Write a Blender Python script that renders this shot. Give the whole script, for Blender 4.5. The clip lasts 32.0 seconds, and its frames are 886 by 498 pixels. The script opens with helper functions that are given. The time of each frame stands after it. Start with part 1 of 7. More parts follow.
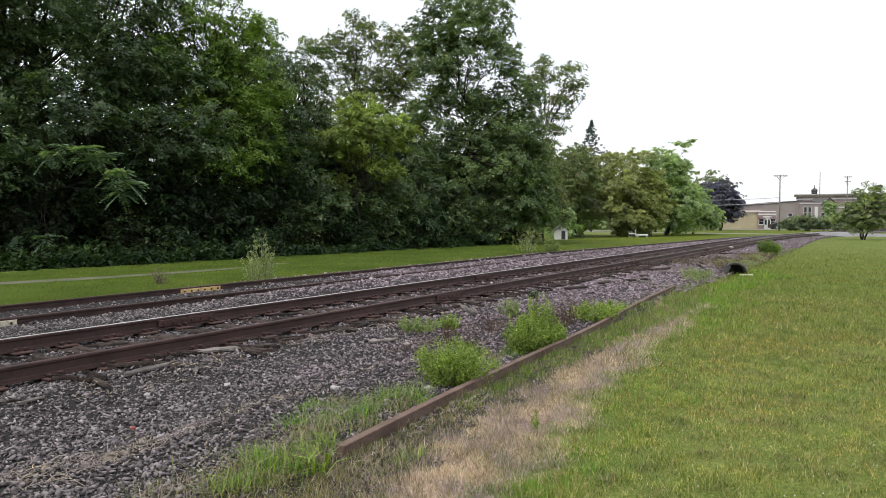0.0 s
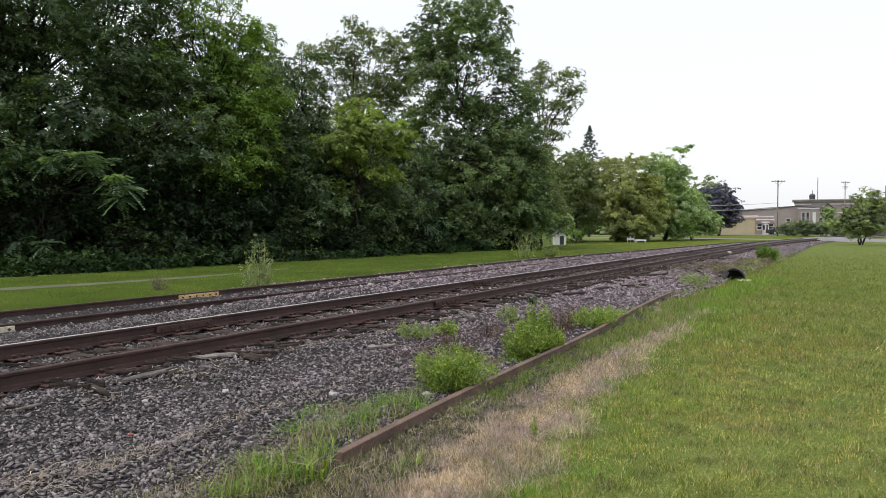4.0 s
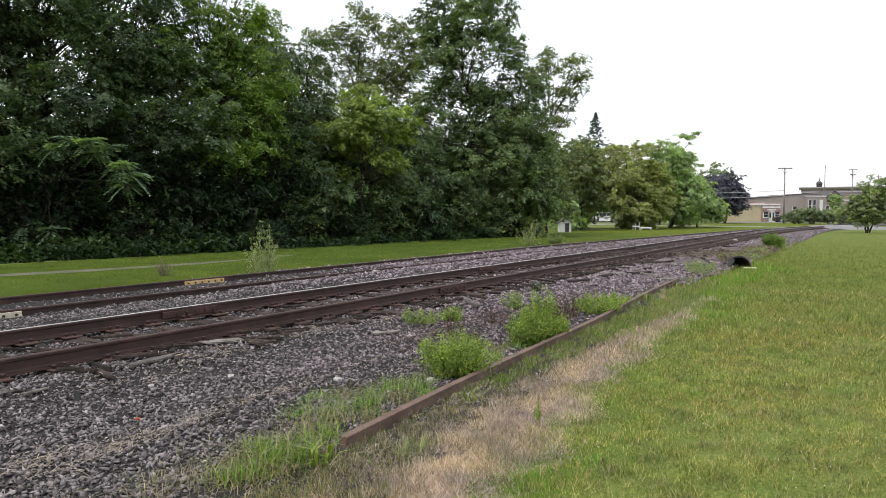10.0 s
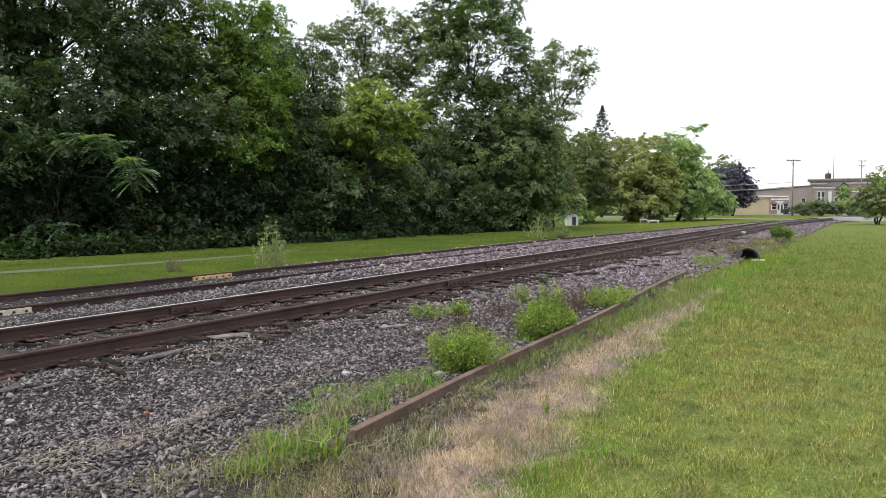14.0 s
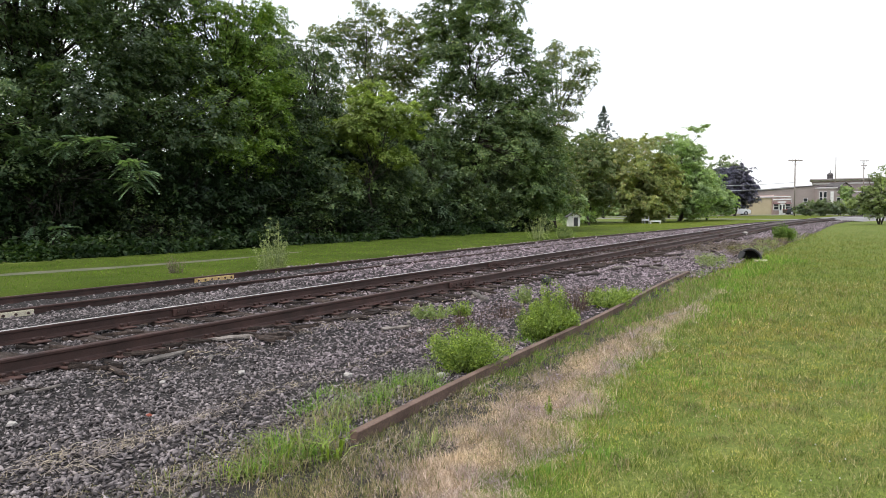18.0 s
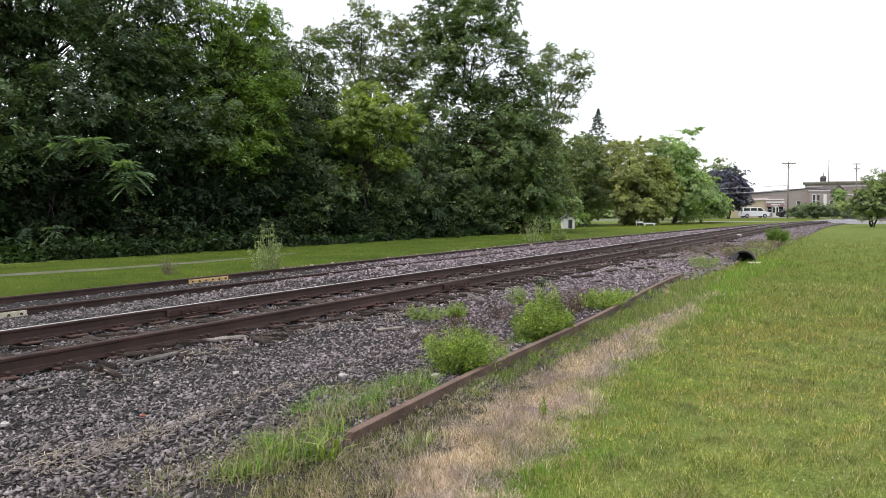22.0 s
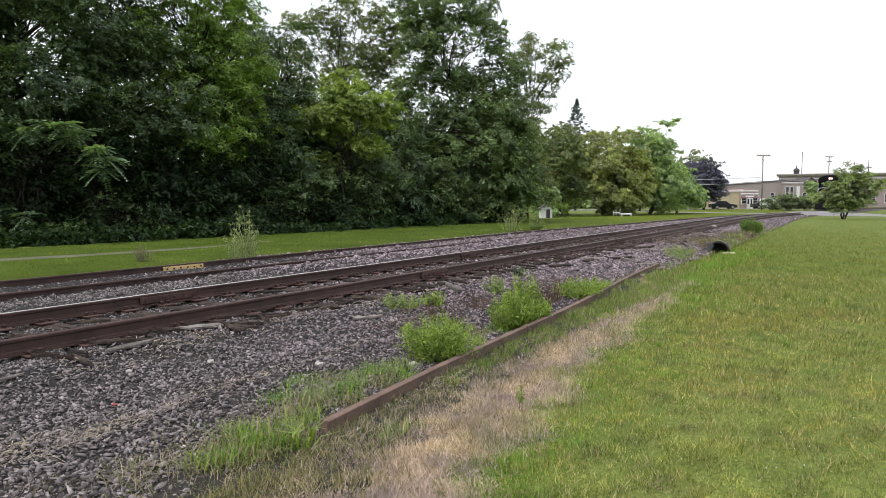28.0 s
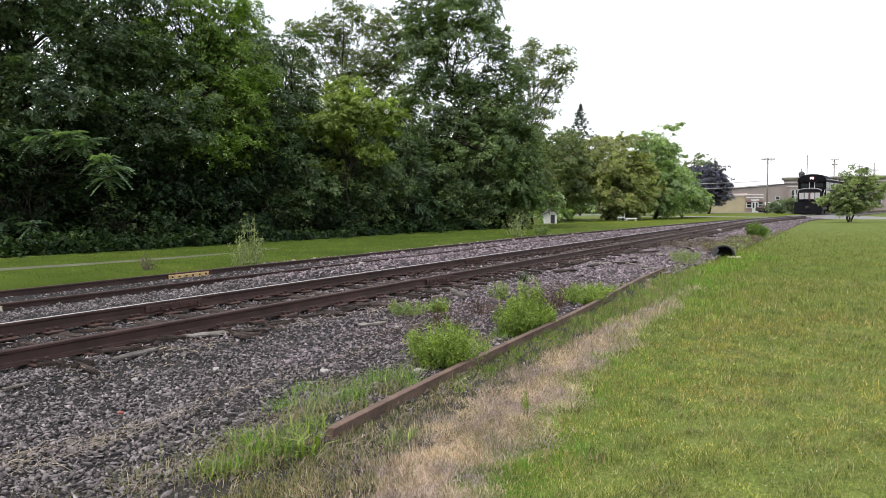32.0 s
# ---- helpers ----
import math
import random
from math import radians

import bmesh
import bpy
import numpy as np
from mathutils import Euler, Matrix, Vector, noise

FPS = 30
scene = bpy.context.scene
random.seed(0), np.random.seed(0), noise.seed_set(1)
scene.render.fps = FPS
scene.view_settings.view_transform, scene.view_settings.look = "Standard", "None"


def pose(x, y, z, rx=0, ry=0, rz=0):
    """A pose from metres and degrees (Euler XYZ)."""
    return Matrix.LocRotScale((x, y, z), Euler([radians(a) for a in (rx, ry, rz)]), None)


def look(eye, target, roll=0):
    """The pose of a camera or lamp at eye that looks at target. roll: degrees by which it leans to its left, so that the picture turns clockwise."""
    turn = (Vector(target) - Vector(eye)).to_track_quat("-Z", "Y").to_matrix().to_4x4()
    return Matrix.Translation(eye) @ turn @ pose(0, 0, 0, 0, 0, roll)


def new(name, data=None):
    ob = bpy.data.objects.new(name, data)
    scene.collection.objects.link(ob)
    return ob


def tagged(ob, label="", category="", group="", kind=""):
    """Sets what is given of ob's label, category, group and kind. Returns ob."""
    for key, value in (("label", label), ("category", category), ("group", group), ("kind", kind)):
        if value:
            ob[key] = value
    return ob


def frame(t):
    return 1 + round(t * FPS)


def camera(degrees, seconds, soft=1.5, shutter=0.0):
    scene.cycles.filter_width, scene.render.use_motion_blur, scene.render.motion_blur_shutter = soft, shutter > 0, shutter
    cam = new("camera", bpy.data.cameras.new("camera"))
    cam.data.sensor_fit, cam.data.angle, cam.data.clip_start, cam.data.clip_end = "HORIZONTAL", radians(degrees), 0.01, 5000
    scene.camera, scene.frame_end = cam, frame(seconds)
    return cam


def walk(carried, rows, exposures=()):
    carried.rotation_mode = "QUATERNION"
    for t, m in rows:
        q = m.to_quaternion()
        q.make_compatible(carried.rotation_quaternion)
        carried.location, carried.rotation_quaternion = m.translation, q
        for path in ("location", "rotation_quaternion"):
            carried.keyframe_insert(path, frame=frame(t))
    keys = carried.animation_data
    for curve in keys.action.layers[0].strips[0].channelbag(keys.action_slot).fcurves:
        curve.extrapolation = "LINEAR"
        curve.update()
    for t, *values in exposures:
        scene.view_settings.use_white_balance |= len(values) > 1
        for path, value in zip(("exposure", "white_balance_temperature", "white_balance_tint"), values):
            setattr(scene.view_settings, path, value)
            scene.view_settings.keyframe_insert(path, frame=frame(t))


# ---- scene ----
cam = camera(64.0, 32.0, soft=0.85)
PATH = [
    (0, -0.004, -0.001, 1.525, 87.818, 0.099, -59.304),
    (0.5, -0.012, -0.003, 1.529, 87.940, -0.032, -59.445),
    (1, -0.015, -0.012, 1.527, 88.043, -0.027, -59.423),
    (1.5, -0.011, -0.008, 1.531, 88.024, 0.047, -59.575),
    (2, -0.009, -0.005, 1.525, 88.004, 0.015, -59.579),
    (2.5, -0.007, -0.008, 1.528, 88.304, 0.084, -59.621),
    (3, -0.013, -0.005, 1.527, 88.320, 0.144, -59.550),
    (3.5, -0.010, -0.005, 1.532, 88.235, 0.126, -59.482),
    (5.5, -0.006, -0.004, 1.528, 88.317, 0.483, -58.897),
    (6, -0.012, -0.010, 1.531, 88.135, 0.699, -58.548),
    (6.5, -0.006, -0.014, 1.534, 88.167, 0.674, -59.197),
    (7, -0.007, -0.007, 1.524, 87.598, 1.693, -59.130),
    (7.5, 0.005, -0.002, 1.522, 86.822, 1.435, -59.257),
    (8, 0.002, -0.001, 1.519, 87.107, 1.100, -59.115),
    (8.5, -0.007, -0.009, 1.522, 87.370, 0.997, -59.128),
    (9, -0.006, -0.009, 1.522, 86.804, 0.843, -58.938),
    (9.5, -0.003, -0.003, 1.522, 86.882, 0.206, -58.894),
    (10, -0.005, -0.008, 1.523, 87.215, 0.026, -59.012),
    (10.5, 0.011, 0.013, 1.515, 87.307, -0.545, -59.060),
    (11, -0.007, -0.001, 1.521, 86.761, -0.245, -58.481),
    (11.5, 0.003, 0.008, 1.516, 86.701, -0.161, -58.514),
    (12, 0.001, 0.006, 1.519, 86.681, 0.454, -58.445),
    (12.5, 0.002, 0.005, 1.517, 86.846, 0.277, -58.644),
    (13, -0.012, -0.005, 1.516, 86.798, 0.330, -58.442),
    (13.5, -0.006, -0.004, 1.514, 86.979, 0.515, -58.164),
    (14, -0.003, -0.003, 1.516, 86.760, 0.404, -58.476),
    (14.5, -0.004, 0.003, 1.515, 86.984, 0.516, -58.285),
    (16.5, 0.001, 0.002, 1.511, 86.517, 0.362, -58.207),
    (17, 0.001, 0.001, 1.509, 86.743, 0.460, -58.560),
    (17.5, -0.005, -0.006, 1.512, 86.609, 0.584, -58.417),
    (18, 0.007, 0.005, 1.513, 86.857, 0.568, -58.343),
    (18.5, 0.008, -0.007, 1.510, 86.874, 0.246, -58.568),
    (19, 0.003, 0.003, 1.504, 86.865, 0.425, -58.494),
    (19.5, 0.008, -0.000, 1.502, 86.600, 0.700, -58.108),
    (20, 0.010, 0.009, 1.503, 86.567, 0.099, -58.555),
    (20.5, 0.009, 0.002, 1.503, 86.594, 0.376, -58.656),
    (21, 0.009, 0.004, 1.504, 86.626, 0.528, -58.780),
    (21.5, 0.003, -0.001, 1.507, 86.870, 0.063, -58.977),
    (22, -0.001, 0.004, 1.503, 87.016, 0.447, -58.774),
    (22.5, 0.015, 0.012, 1.502, 86.546, 0.569, -58.739),
    (23, 0.028, 0.011, 1.491, 86.158, 0.252, -59.081),
    (23.5, 0.018, 0.011, 1.496, 86.106, 0.555, -59.633),
    (24, 0.022, 0.015, 1.494, 85.902, 0.381, -59.212),
    (24.5, 0.027, 0.019, 1.498, 86.175, 0.043, -59.583),
    (25, 0.029, 0.014, 1.495, 86.175, 0.039, -59.993),
    (25.5, 0.019, 0.020, 1.497, 86.137, -0.043, -60.306),
    (27.5, 0.026, 0.016, 1.492, 86.306, -0.082, -60.448),
    (28, 0.027, 0.019, 1.495, 86.120, -0.015, -60.520),
    (28.5, 0.022, 0.014, 1.498, 85.862, 0.303, -60.695),
    (29, 0.021, 0.014, 1.501, 85.926, 0.540, -60.581),
    (29.5, 0.027, 0.017, 1.496, 85.338, 0.665, -60.141),
    (30, 0.018, 0.006, 1.500, 85.680, 0.842, -60.055),
    (30.5, 0.022, 0.012, 1.499, 85.962, 0.526, -60.275),
    (31, 0.023, 0.013, 1.501, 85.874, 0.722, -59.993),
    (31.5, 0.024, 0.015, 1.497, 86.549, 0.336, -60.253),
    (32, 0.025, 0.011, 1.498, 86.608, 0.413, -60.156),
]
walk(cam, [(t, pose(x, y, z, rx, ry, rz)) for t, x, y, z, rx, ry, rz in PATH], exposures=[(0, -0.12), (3, -0.2), (6, -0.22), (7, -0.31), (8, -0.11), (10, -0.05), (12, 0.01), (20, 0.06), (25, 0.06), (28, -0.01), (32, 0.03)])

# ---- light: bright overcast sky, weak wide sun ----
SUN_ELEV, SUN_TURN = radians(62), radians(156)
world = bpy.data.worlds.new("sky")
scene.world = world
world.use_nodes = True
wn, wl = world.node_tree.nodes, world.node_tree.links
wn.clear()
w_out = wn.new("ShaderNodeOutputWorld")
w_sky = wn.new("ShaderNodeTexSky")
w_sky.sky_type, w_sky.sun_disc = "NISHITA", False
w_sky.sun_elevation, w_sky.sun_rotation = SUN_ELEV, math.pi / 2 - SUN_TURN
w_sky.dust_density, w_sky.air_density = 4.0, 1.2
w_a, w_b, w_add = wn.new("ShaderNodeBackground"), wn.new("ShaderNodeBackground"), wn.new("ShaderNodeAddShader")
w_a.inputs["Strength"].default_value = 0.06
w_b.inputs["Color"].default_value, w_b.inputs["Strength"].default_value = (0.98, 0.99, 1.03, 1), 1.03
wl.new(w_sky.outputs[0], w_a.inputs["Color"])
wl.new(w_a.outputs[0], w_add.inputs[0]), wl.new(w_b.outputs[0], w_add.inputs[1])
wl.new(w_add.outputs[0], w_out.inputs["Surface"])
sun = new("sun", bpy.data.lights.new("sun", "SUN"))
sun.data.energy, sun.data.angle, sun.data.color = 1.9, radians(16), (1.0, 0.96, 0.9)
sun_dir = Vector((math.cos(SUN_TURN) * math.cos(SUN_ELEV), math.sin(SUN_TURN) * math.cos(SUN_ELEV), math.sin(SUN_ELEV)))
sun.matrix_world = look(sun_dir * 60, (0, 0, 0))


# ---- materials ----
def nodes_of(name):
    m = bpy.data.materials.new(name)
    m.use_nodes = True
    nt = m.node_tree
    return m, nt.nodes, nt.links, nt.nodes["Principled BSDF"]


def ramp(nodes, links, src, stops):
    r = nodes.new("ShaderNodeValToRGB")
    el = r.color_ramp.elements
    while len(el) < len(stops):
        el.new(0.5)
    for e, (p, c) in zip(el, stops):
        e.position, e.color = p, (*c, 1)
    links.new(src, r.inputs[0])
    return r.outputs[0]


def noise_of(nodes, links, scale, detail=4, rough=0.6, vec=None):
    n = nodes.new("ShaderNodeTexNoise")
    n.inputs["Scale"].default_value, n.inputs["Detail"].default_value, n.inputs["Roughness"].default_value = scale, detail, rough
    if vec is not None:
        links.new(vec, n.inputs["Vector"])
    return n.outputs[0]


def mixed(nodes, links, a, b, fac, mode="MIX"):
    m = nodes.new("ShaderNodeMix")
    m.data_type, m.blend_type = "RGBA", mode
    for s, v in ((m.inputs[0], fac), (m.inputs[6], a), (m.inputs[7], b)):
        if isinstance(v, (int, float)):
            s.default_value = v
        elif isinstance(v, tuple):
            s.default_value = (*v, 1)
        else:
            links.new(v, s)
    return m.outputs[2]


def surface(name, stops, scale=4.0, fine=60.0, fine_amount=0.5, rough=0.8, bump=0.4, bump_scale=None, metal=0.0, vary="", amount=0.35, depth=0.01, spec=0.4, rough_var=0.12, tint=None):
    """A procedural surface: stains by a coarse noise, grain by a fine one, relief, and a tone of its own for each piece."""
    m, nodes, links, bsdf = nodes_of(name)
    co = nodes.new("ShaderNodeTexCoord").outputs["Object"]
    if vary:
        info = nodes.new("ShaderNodeObjectInfo" if vary == "object" else "ShaderNodeNewGeometry")
        rnd = info.outputs["Random" if vary == "object" else "Random Per Island"]
        shift = nodes.new("ShaderNodeVectorMath")
        shift.operation = "MULTIPLY_ADD"
        shift.inputs[1].default_value = (1, 1, 1)
        comb = nodes.new("ShaderNodeCombineXYZ")
        mul = nodes.new("ShaderNodeMath")
        mul.operation = "MULTIPLY"
        mul.inputs[1].default_value = 37.0
        links.new(rnd, mul.inputs[0])
        links.new(mul.outputs[0], comb.inputs[0]), links.new(mul.outputs[0], comb.inputs[2])
        links.new(co, shift.inputs[0]), links.new(comb.outputs[0], shift.inputs[2])
        co = shift.outputs[0]
    big = noise_of(nodes, links, scale, 5, 0.65, co)
    small = noise_of(nodes, links, fine, 3, 0.7, co)
    col = ramp(nodes, links, big, stops)
    tone = ramp(nodes, links, small, [(0.3, (1 - fine_amount,) * 3), (0.7, (1 + 0.3 * fine_amount,) * 3)])
    col = mixed(nodes, links, col, tone, 1.0, "MULTIPLY")
    if vary:
        col = mixed(nodes, links, col, ramp(nodes, links, rnd, [(0.0, (1 - amount,) * 3), (1.0, (1 + amount,) * 3)]), 1.0, "MULTIPLY")
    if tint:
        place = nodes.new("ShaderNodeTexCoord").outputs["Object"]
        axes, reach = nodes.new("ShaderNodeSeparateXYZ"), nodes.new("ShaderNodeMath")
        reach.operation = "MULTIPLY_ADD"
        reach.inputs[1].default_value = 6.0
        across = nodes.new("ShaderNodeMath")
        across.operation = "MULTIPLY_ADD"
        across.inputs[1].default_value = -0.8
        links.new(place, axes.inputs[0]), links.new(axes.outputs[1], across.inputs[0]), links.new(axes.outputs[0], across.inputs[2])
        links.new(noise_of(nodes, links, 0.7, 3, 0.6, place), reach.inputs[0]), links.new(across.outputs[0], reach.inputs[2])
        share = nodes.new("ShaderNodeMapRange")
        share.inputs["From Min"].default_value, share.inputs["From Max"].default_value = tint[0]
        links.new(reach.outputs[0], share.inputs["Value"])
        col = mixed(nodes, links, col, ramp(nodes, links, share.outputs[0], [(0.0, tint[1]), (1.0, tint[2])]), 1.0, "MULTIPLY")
    links.new(col, bsdf.inputs["Base Color"])
    rr = nodes.new("ShaderNodeMapRange")
    rr.inputs["To Min"].default_value, rr.inputs["To Max"].default_value = max(0.03, rough - rough_var), min(1, rough + rough_var)
    links.new(small, rr.inputs["Value"]), links.new(rr.outputs[0], bsdf.inputs["Roughness"])
    bsdf.inputs["Metallic"].default_value, bsdf.inputs["Specular IOR Level"].default_value = metal, spec
    if bump:
        b = nodes.new("ShaderNodeBump")
        b.inputs["Strength"].default_value, b.inputs["Distance"].default_value = bump, depth
        links.new(small if bump_scale is None else noise_of(nodes, links, bump_scale, 5, 0.65, co), b.inputs["Height"])
        links.new(b.outputs[0], bsdf.inputs["Normal"])
    return m


def leafy(name, stops, through_light=0.35, patch=0.35, patch_scale=0.35, rough=0.45, spec=0.42, dry=0.0):
    """Leaves or blades: a tone for each leaf, broad patches of lighter and darker growth, light coming through."""
    m, nodes, links, bsdf = nodes_of(name)
    rnd = nodes.new("ShaderNodeNewGeometry").outputs["Random Per Island"]
    co = nodes.new("ShaderNodeTexCoord").outputs["Object"]
    col = ramp(nodes, links, rnd, stops)
    big = noise_of(nodes, links, patch_scale, 3, 0.6, co)
    col = mixed(nodes, links, col, ramp(nodes, links, big, [(0.3, (1 - patch, 1 - patch, 1 - 0.6 * patch)), (0.7, (1 + patch, 1 + patch, 1))]), 1.0, "MULTIPLY")
    if dry:
        col = mixed(nodes, links, col, ramp(nodes, links, noise_of(nodes, links, 0.55, 3, 0.6, co), [(0.42, (1 - 0.3 * dry, 1, 1 - 0.2 * dry)), (0.62, (1 + dry, 1 - 0.1 * dry, 1 + 0.2 * dry))]), 1.0, "MULTIPLY")
    links.new(col, bsdf.inputs["Base Color"])
    bsdf.inputs["Roughness"].default_value, bsdf.inputs["Specular IOR Level"].default_value = rough, spec
    tr, mx = nodes.new("ShaderNodeBsdfTranslucent"), nodes.new("ShaderNodeMixShader")
    links.new(mixed(nodes, links, col, (1.25, 1.3, 0.5), 1.0, "MULTIPLY"), tr.inputs["Color"])
    mx.inputs[0].default_value = through_light
    links.new(bsdf.outputs[0], mx.inputs[1]), links.new(tr.outputs[0], mx.inputs[2])
    links.new(mx.outputs[0], nodes["Material Output"].inputs["Surface"])
    return m


def plain(name, color, rough=0.5, metal=0.0, spec=0.5, glow=0.0):
    m, nodes, links, bsdf = nodes_of(name)
    bsdf.inputs["Base Color"].default_value = (*color, 1)
    bsdf.inputs["Roughness"].default_value, bsdf.inputs["Metallic"].default_value = rough, metal
    bsdf.inputs["Specular IOR Level"].default_value = spec
    if glow:
        bsdf.inputs["Emission Color"].default_value, bsdf.inputs["Emission Strength"].default_value = (*color, 1), glow
    return m


M_LAWN = surface("lawn_soil", [(0.25, (0.1, 0.145, 0.03)), (0.5, (0.155, 0.2, 0.045)), (0.75, (0.22, 0.235, 0.07))], 0.9, 45, 0.65, 0.9, 0.6, depth=0.02, spec=0.08)
# Shade in the gaps between stones is put into this colour; lighter farther along.
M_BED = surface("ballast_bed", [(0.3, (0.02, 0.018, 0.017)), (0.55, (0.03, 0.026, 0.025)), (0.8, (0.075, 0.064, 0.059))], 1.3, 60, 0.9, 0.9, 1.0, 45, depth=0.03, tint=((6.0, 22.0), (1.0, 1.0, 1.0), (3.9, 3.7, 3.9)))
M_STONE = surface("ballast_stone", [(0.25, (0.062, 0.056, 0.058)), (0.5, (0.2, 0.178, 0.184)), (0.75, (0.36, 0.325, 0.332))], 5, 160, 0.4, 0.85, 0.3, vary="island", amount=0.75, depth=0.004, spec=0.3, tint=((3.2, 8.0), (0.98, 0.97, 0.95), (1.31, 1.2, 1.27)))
M_PATH = surface("path_gravel", [(0.3, (0.085, 0.095, 0.055)), (0.7, (0.165, 0.165, 0.115))], 0.9, 70, 0.4, 0.95, 0.4)
M_ROAD = surface("asphalt", [(0.3, (0.15, 0.145, 0.145)), (0.7, (0.24, 0.232, 0.23))], 0.3, 60, 0.3, 0.6, 0.15)
# Woodland soil darkened in its colour for the shade under the trees.
M_DIRT = surface("shaded_woodland_soil", [(0.3, (0.02, 0.022, 0.008)), (0.7, (0.05, 0.06, 0.02))], 0.8, 30, 0.5, 0.95, 0.6, depth=0.03)
M_RAIL = surface("rusted_rail_steel", [(0.3, (0.041, 0.024, 0.02)), (0.6, (0.081, 0.043, 0.036)), (0.8, (0.138, 0.07, 0.058))], 3, 90, 0.45, 0.55, 0.3, metal=0.12, depth=0.003)
# Worn railhead steel, raised in colour to carry the sky's shine.
M_RUN = surface("worn_running_steel", [(0.3, (0.5, 0.48, 0.46)), (0.7, (0.72, 0.7, 0.68))], 5, 120, 0.25, 0.5, 0.05, metal=0.7, depth=0.001)
M_BAR = surface("rust_red_bar", [(0.3, (0.052, 0.03, 0.025)), (0.7, (0.115, 0.06, 0.05))], 6, 90, 0.5, 0.8, 0.3, metal=0.1, depth=0.003)
M_YELLOW = surface("faded_yellow_paint", [(0.25, (0.286, 0.146, 0.066)), (0.4, (0.676, 0.464, 0.187)), (0.8, (0.858, 0.671, 0.352))], 9, 70, 0.5, 0.75, 0.3, depth=0.003)
M_CREAM = surface("worn_cream_paint", [(0.3, (0.46, 0.38, 0.23)), (0.5, (0.713, 0.655, 0.494)), (0.8, (0.851, 0.805, 0.667))], 7, 70, 0.5, 0.75, 0.3, depth=0.003)
M_TIE = surface("weathered_tie_wood", [(0.25, (0.016, 0.011, 0.009)), (0.5, (0.043, 0.03, 0.024)), (0.8, (0.115, 0.084, 0.069))], 5, 70, 0.7, 0.9, 0.9, vary="object", amount=0.45, depth=0.014)
M_EDGE = surface("rusted_edging_steel", [(0.3, (0.113, 0.072, 0.055)), (0.6, (0.186, 0.122, 0.094)), (0.85, (0.278, 0.195, 0.153))], 4, 60, 0.45, 0.8, 0.3, depth=0.004)
M_GREYWOOD = surface("grey_splintered_wood", [(0.3, (0.106, 0.09, 0.079)), (0.7, (0.317, 0.285, 0.259))], 8, 90, 0.6, 0.9, 0.6, vary="object", amount=0.5, depth=0.005)
M_DRIFT = surface("dark_grey_driftwood", [(0.3, (0.06, 0.052, 0.047)), (0.7, (0.2, 0.18, 0.165))], 8, 90, 0.6, 0.9, 0.6, depth=0.006)
M_BARK = surface("bark", [(0.3, (0.025, 0.02, 0.015)), (0.7, (0.07, 0.055, 0.045))], 3, 25, 0.5, 0.95, 0.8, depth=0.03)
M_STRAW = leafy("dry_straw", [(0.0, (0.271, 0.199, 0.157)), (0.5, (0.502, 0.393, 0.346)), (1.0, (0.702, 0.572, 0.558))], 0.04, 0.35, 2.6, 0.75, 0.1)
M_BLADE = leafy("mown_grass", [(0.0, (0.075, 0.108, 0.028)), (0.3, (0.16, 0.2, 0.054)), (0.65, (0.28, 0.305, 0.106)), (0.87, (0.4, 0.37, 0.175)), (1.0, (0.6, 0.53, 0.34))], 0.14, 0.45, 3.2, 0.75, 0.08, dry=0.18)
M_VERGE = leafy("verge_grass_blade", [(0.0, (0.07, 0.132, 0.017)), (0.6, (0.123, 0.213, 0.029)), (1.0, (0.187, 0.274, 0.053))], 0.2, 0.4, 0.5, 0.7, 0.12)
# Turf colour is lifted farther along, offsetting the trees' shade on the verge.
M_VERGESOIL = surface("verge_turf", [(0.3, (0.054, 0.089, 0.01)), (0.7, (0.097, 0.132, 0.02))], 0.5, 45, 0.6, 0.9, 0.5, depth=0.02, spec=0.08, tint=((24.0, 48.0), (1.0, 1.0, 1.0), (1.7, 1.5, 1.3)))
M_EDGESOIL = surface("weedy_soil", [(0.3, (0.017, 0.016, 0.013)), (0.5, (0.036, 0.03, 0.024)), (0.75, (0.069, 0.058, 0.045))], 3.0, 50, 0.65, 0.95, 0.9, depth=0.02)
M_WEED = leafy("weed_leaf", [(0.0, (0.086, 0.144, 0.022)), (0.5, (0.194, 0.289, 0.046)), (1.0, (0.356, 0.454, 0.101))], 0.3, 0.3, 4.0)
M_PALEWEED = leafy("pale_weed_leaf", [(0.0, (0.13, 0.19, 0.06)), (0.6, (0.22, 0.3, 0.1)), (1.0, (0.36, 0.41, 0.17))], 0.3, 0.2, 2.0)
M_MIXED = leafy("half_dry_grass", [(0.0, (0.09, 0.12, 0.03)), (0.4, (0.17, 0.2, 0.06)), (0.6, (0.235, 0.2, 0.105)), (1.0, (0.4, 0.33, 0.22))], 0.12, 0.2, 2.0, 0.6, 0.25)
M_DEAD = leafy("dead_stalk", [(0.0, (0.08, 0.062, 0.05)), (1.0, (0.24, 0.195, 0.158))], 0.05, 0.2, 2.0, 0.9)
L_ELDER = leafy("pale_lime_leaf", [(0.0, (0.158, 0.225, 0.059)), (0.6, (0.281, 0.372, 0.105)), (1.0, (0.427, 0.506, 0.171))], 0.42, 0.3, 0.5)
L_SUMAC = leafy("sumac_leaf", [(0.0, (0.13, 0.215, 0.125)), (0.6, (0.21, 0.32, 0.19)), (1.0, (0.31, 0.42, 0.27))], 0.3, 0.25, 0.6)
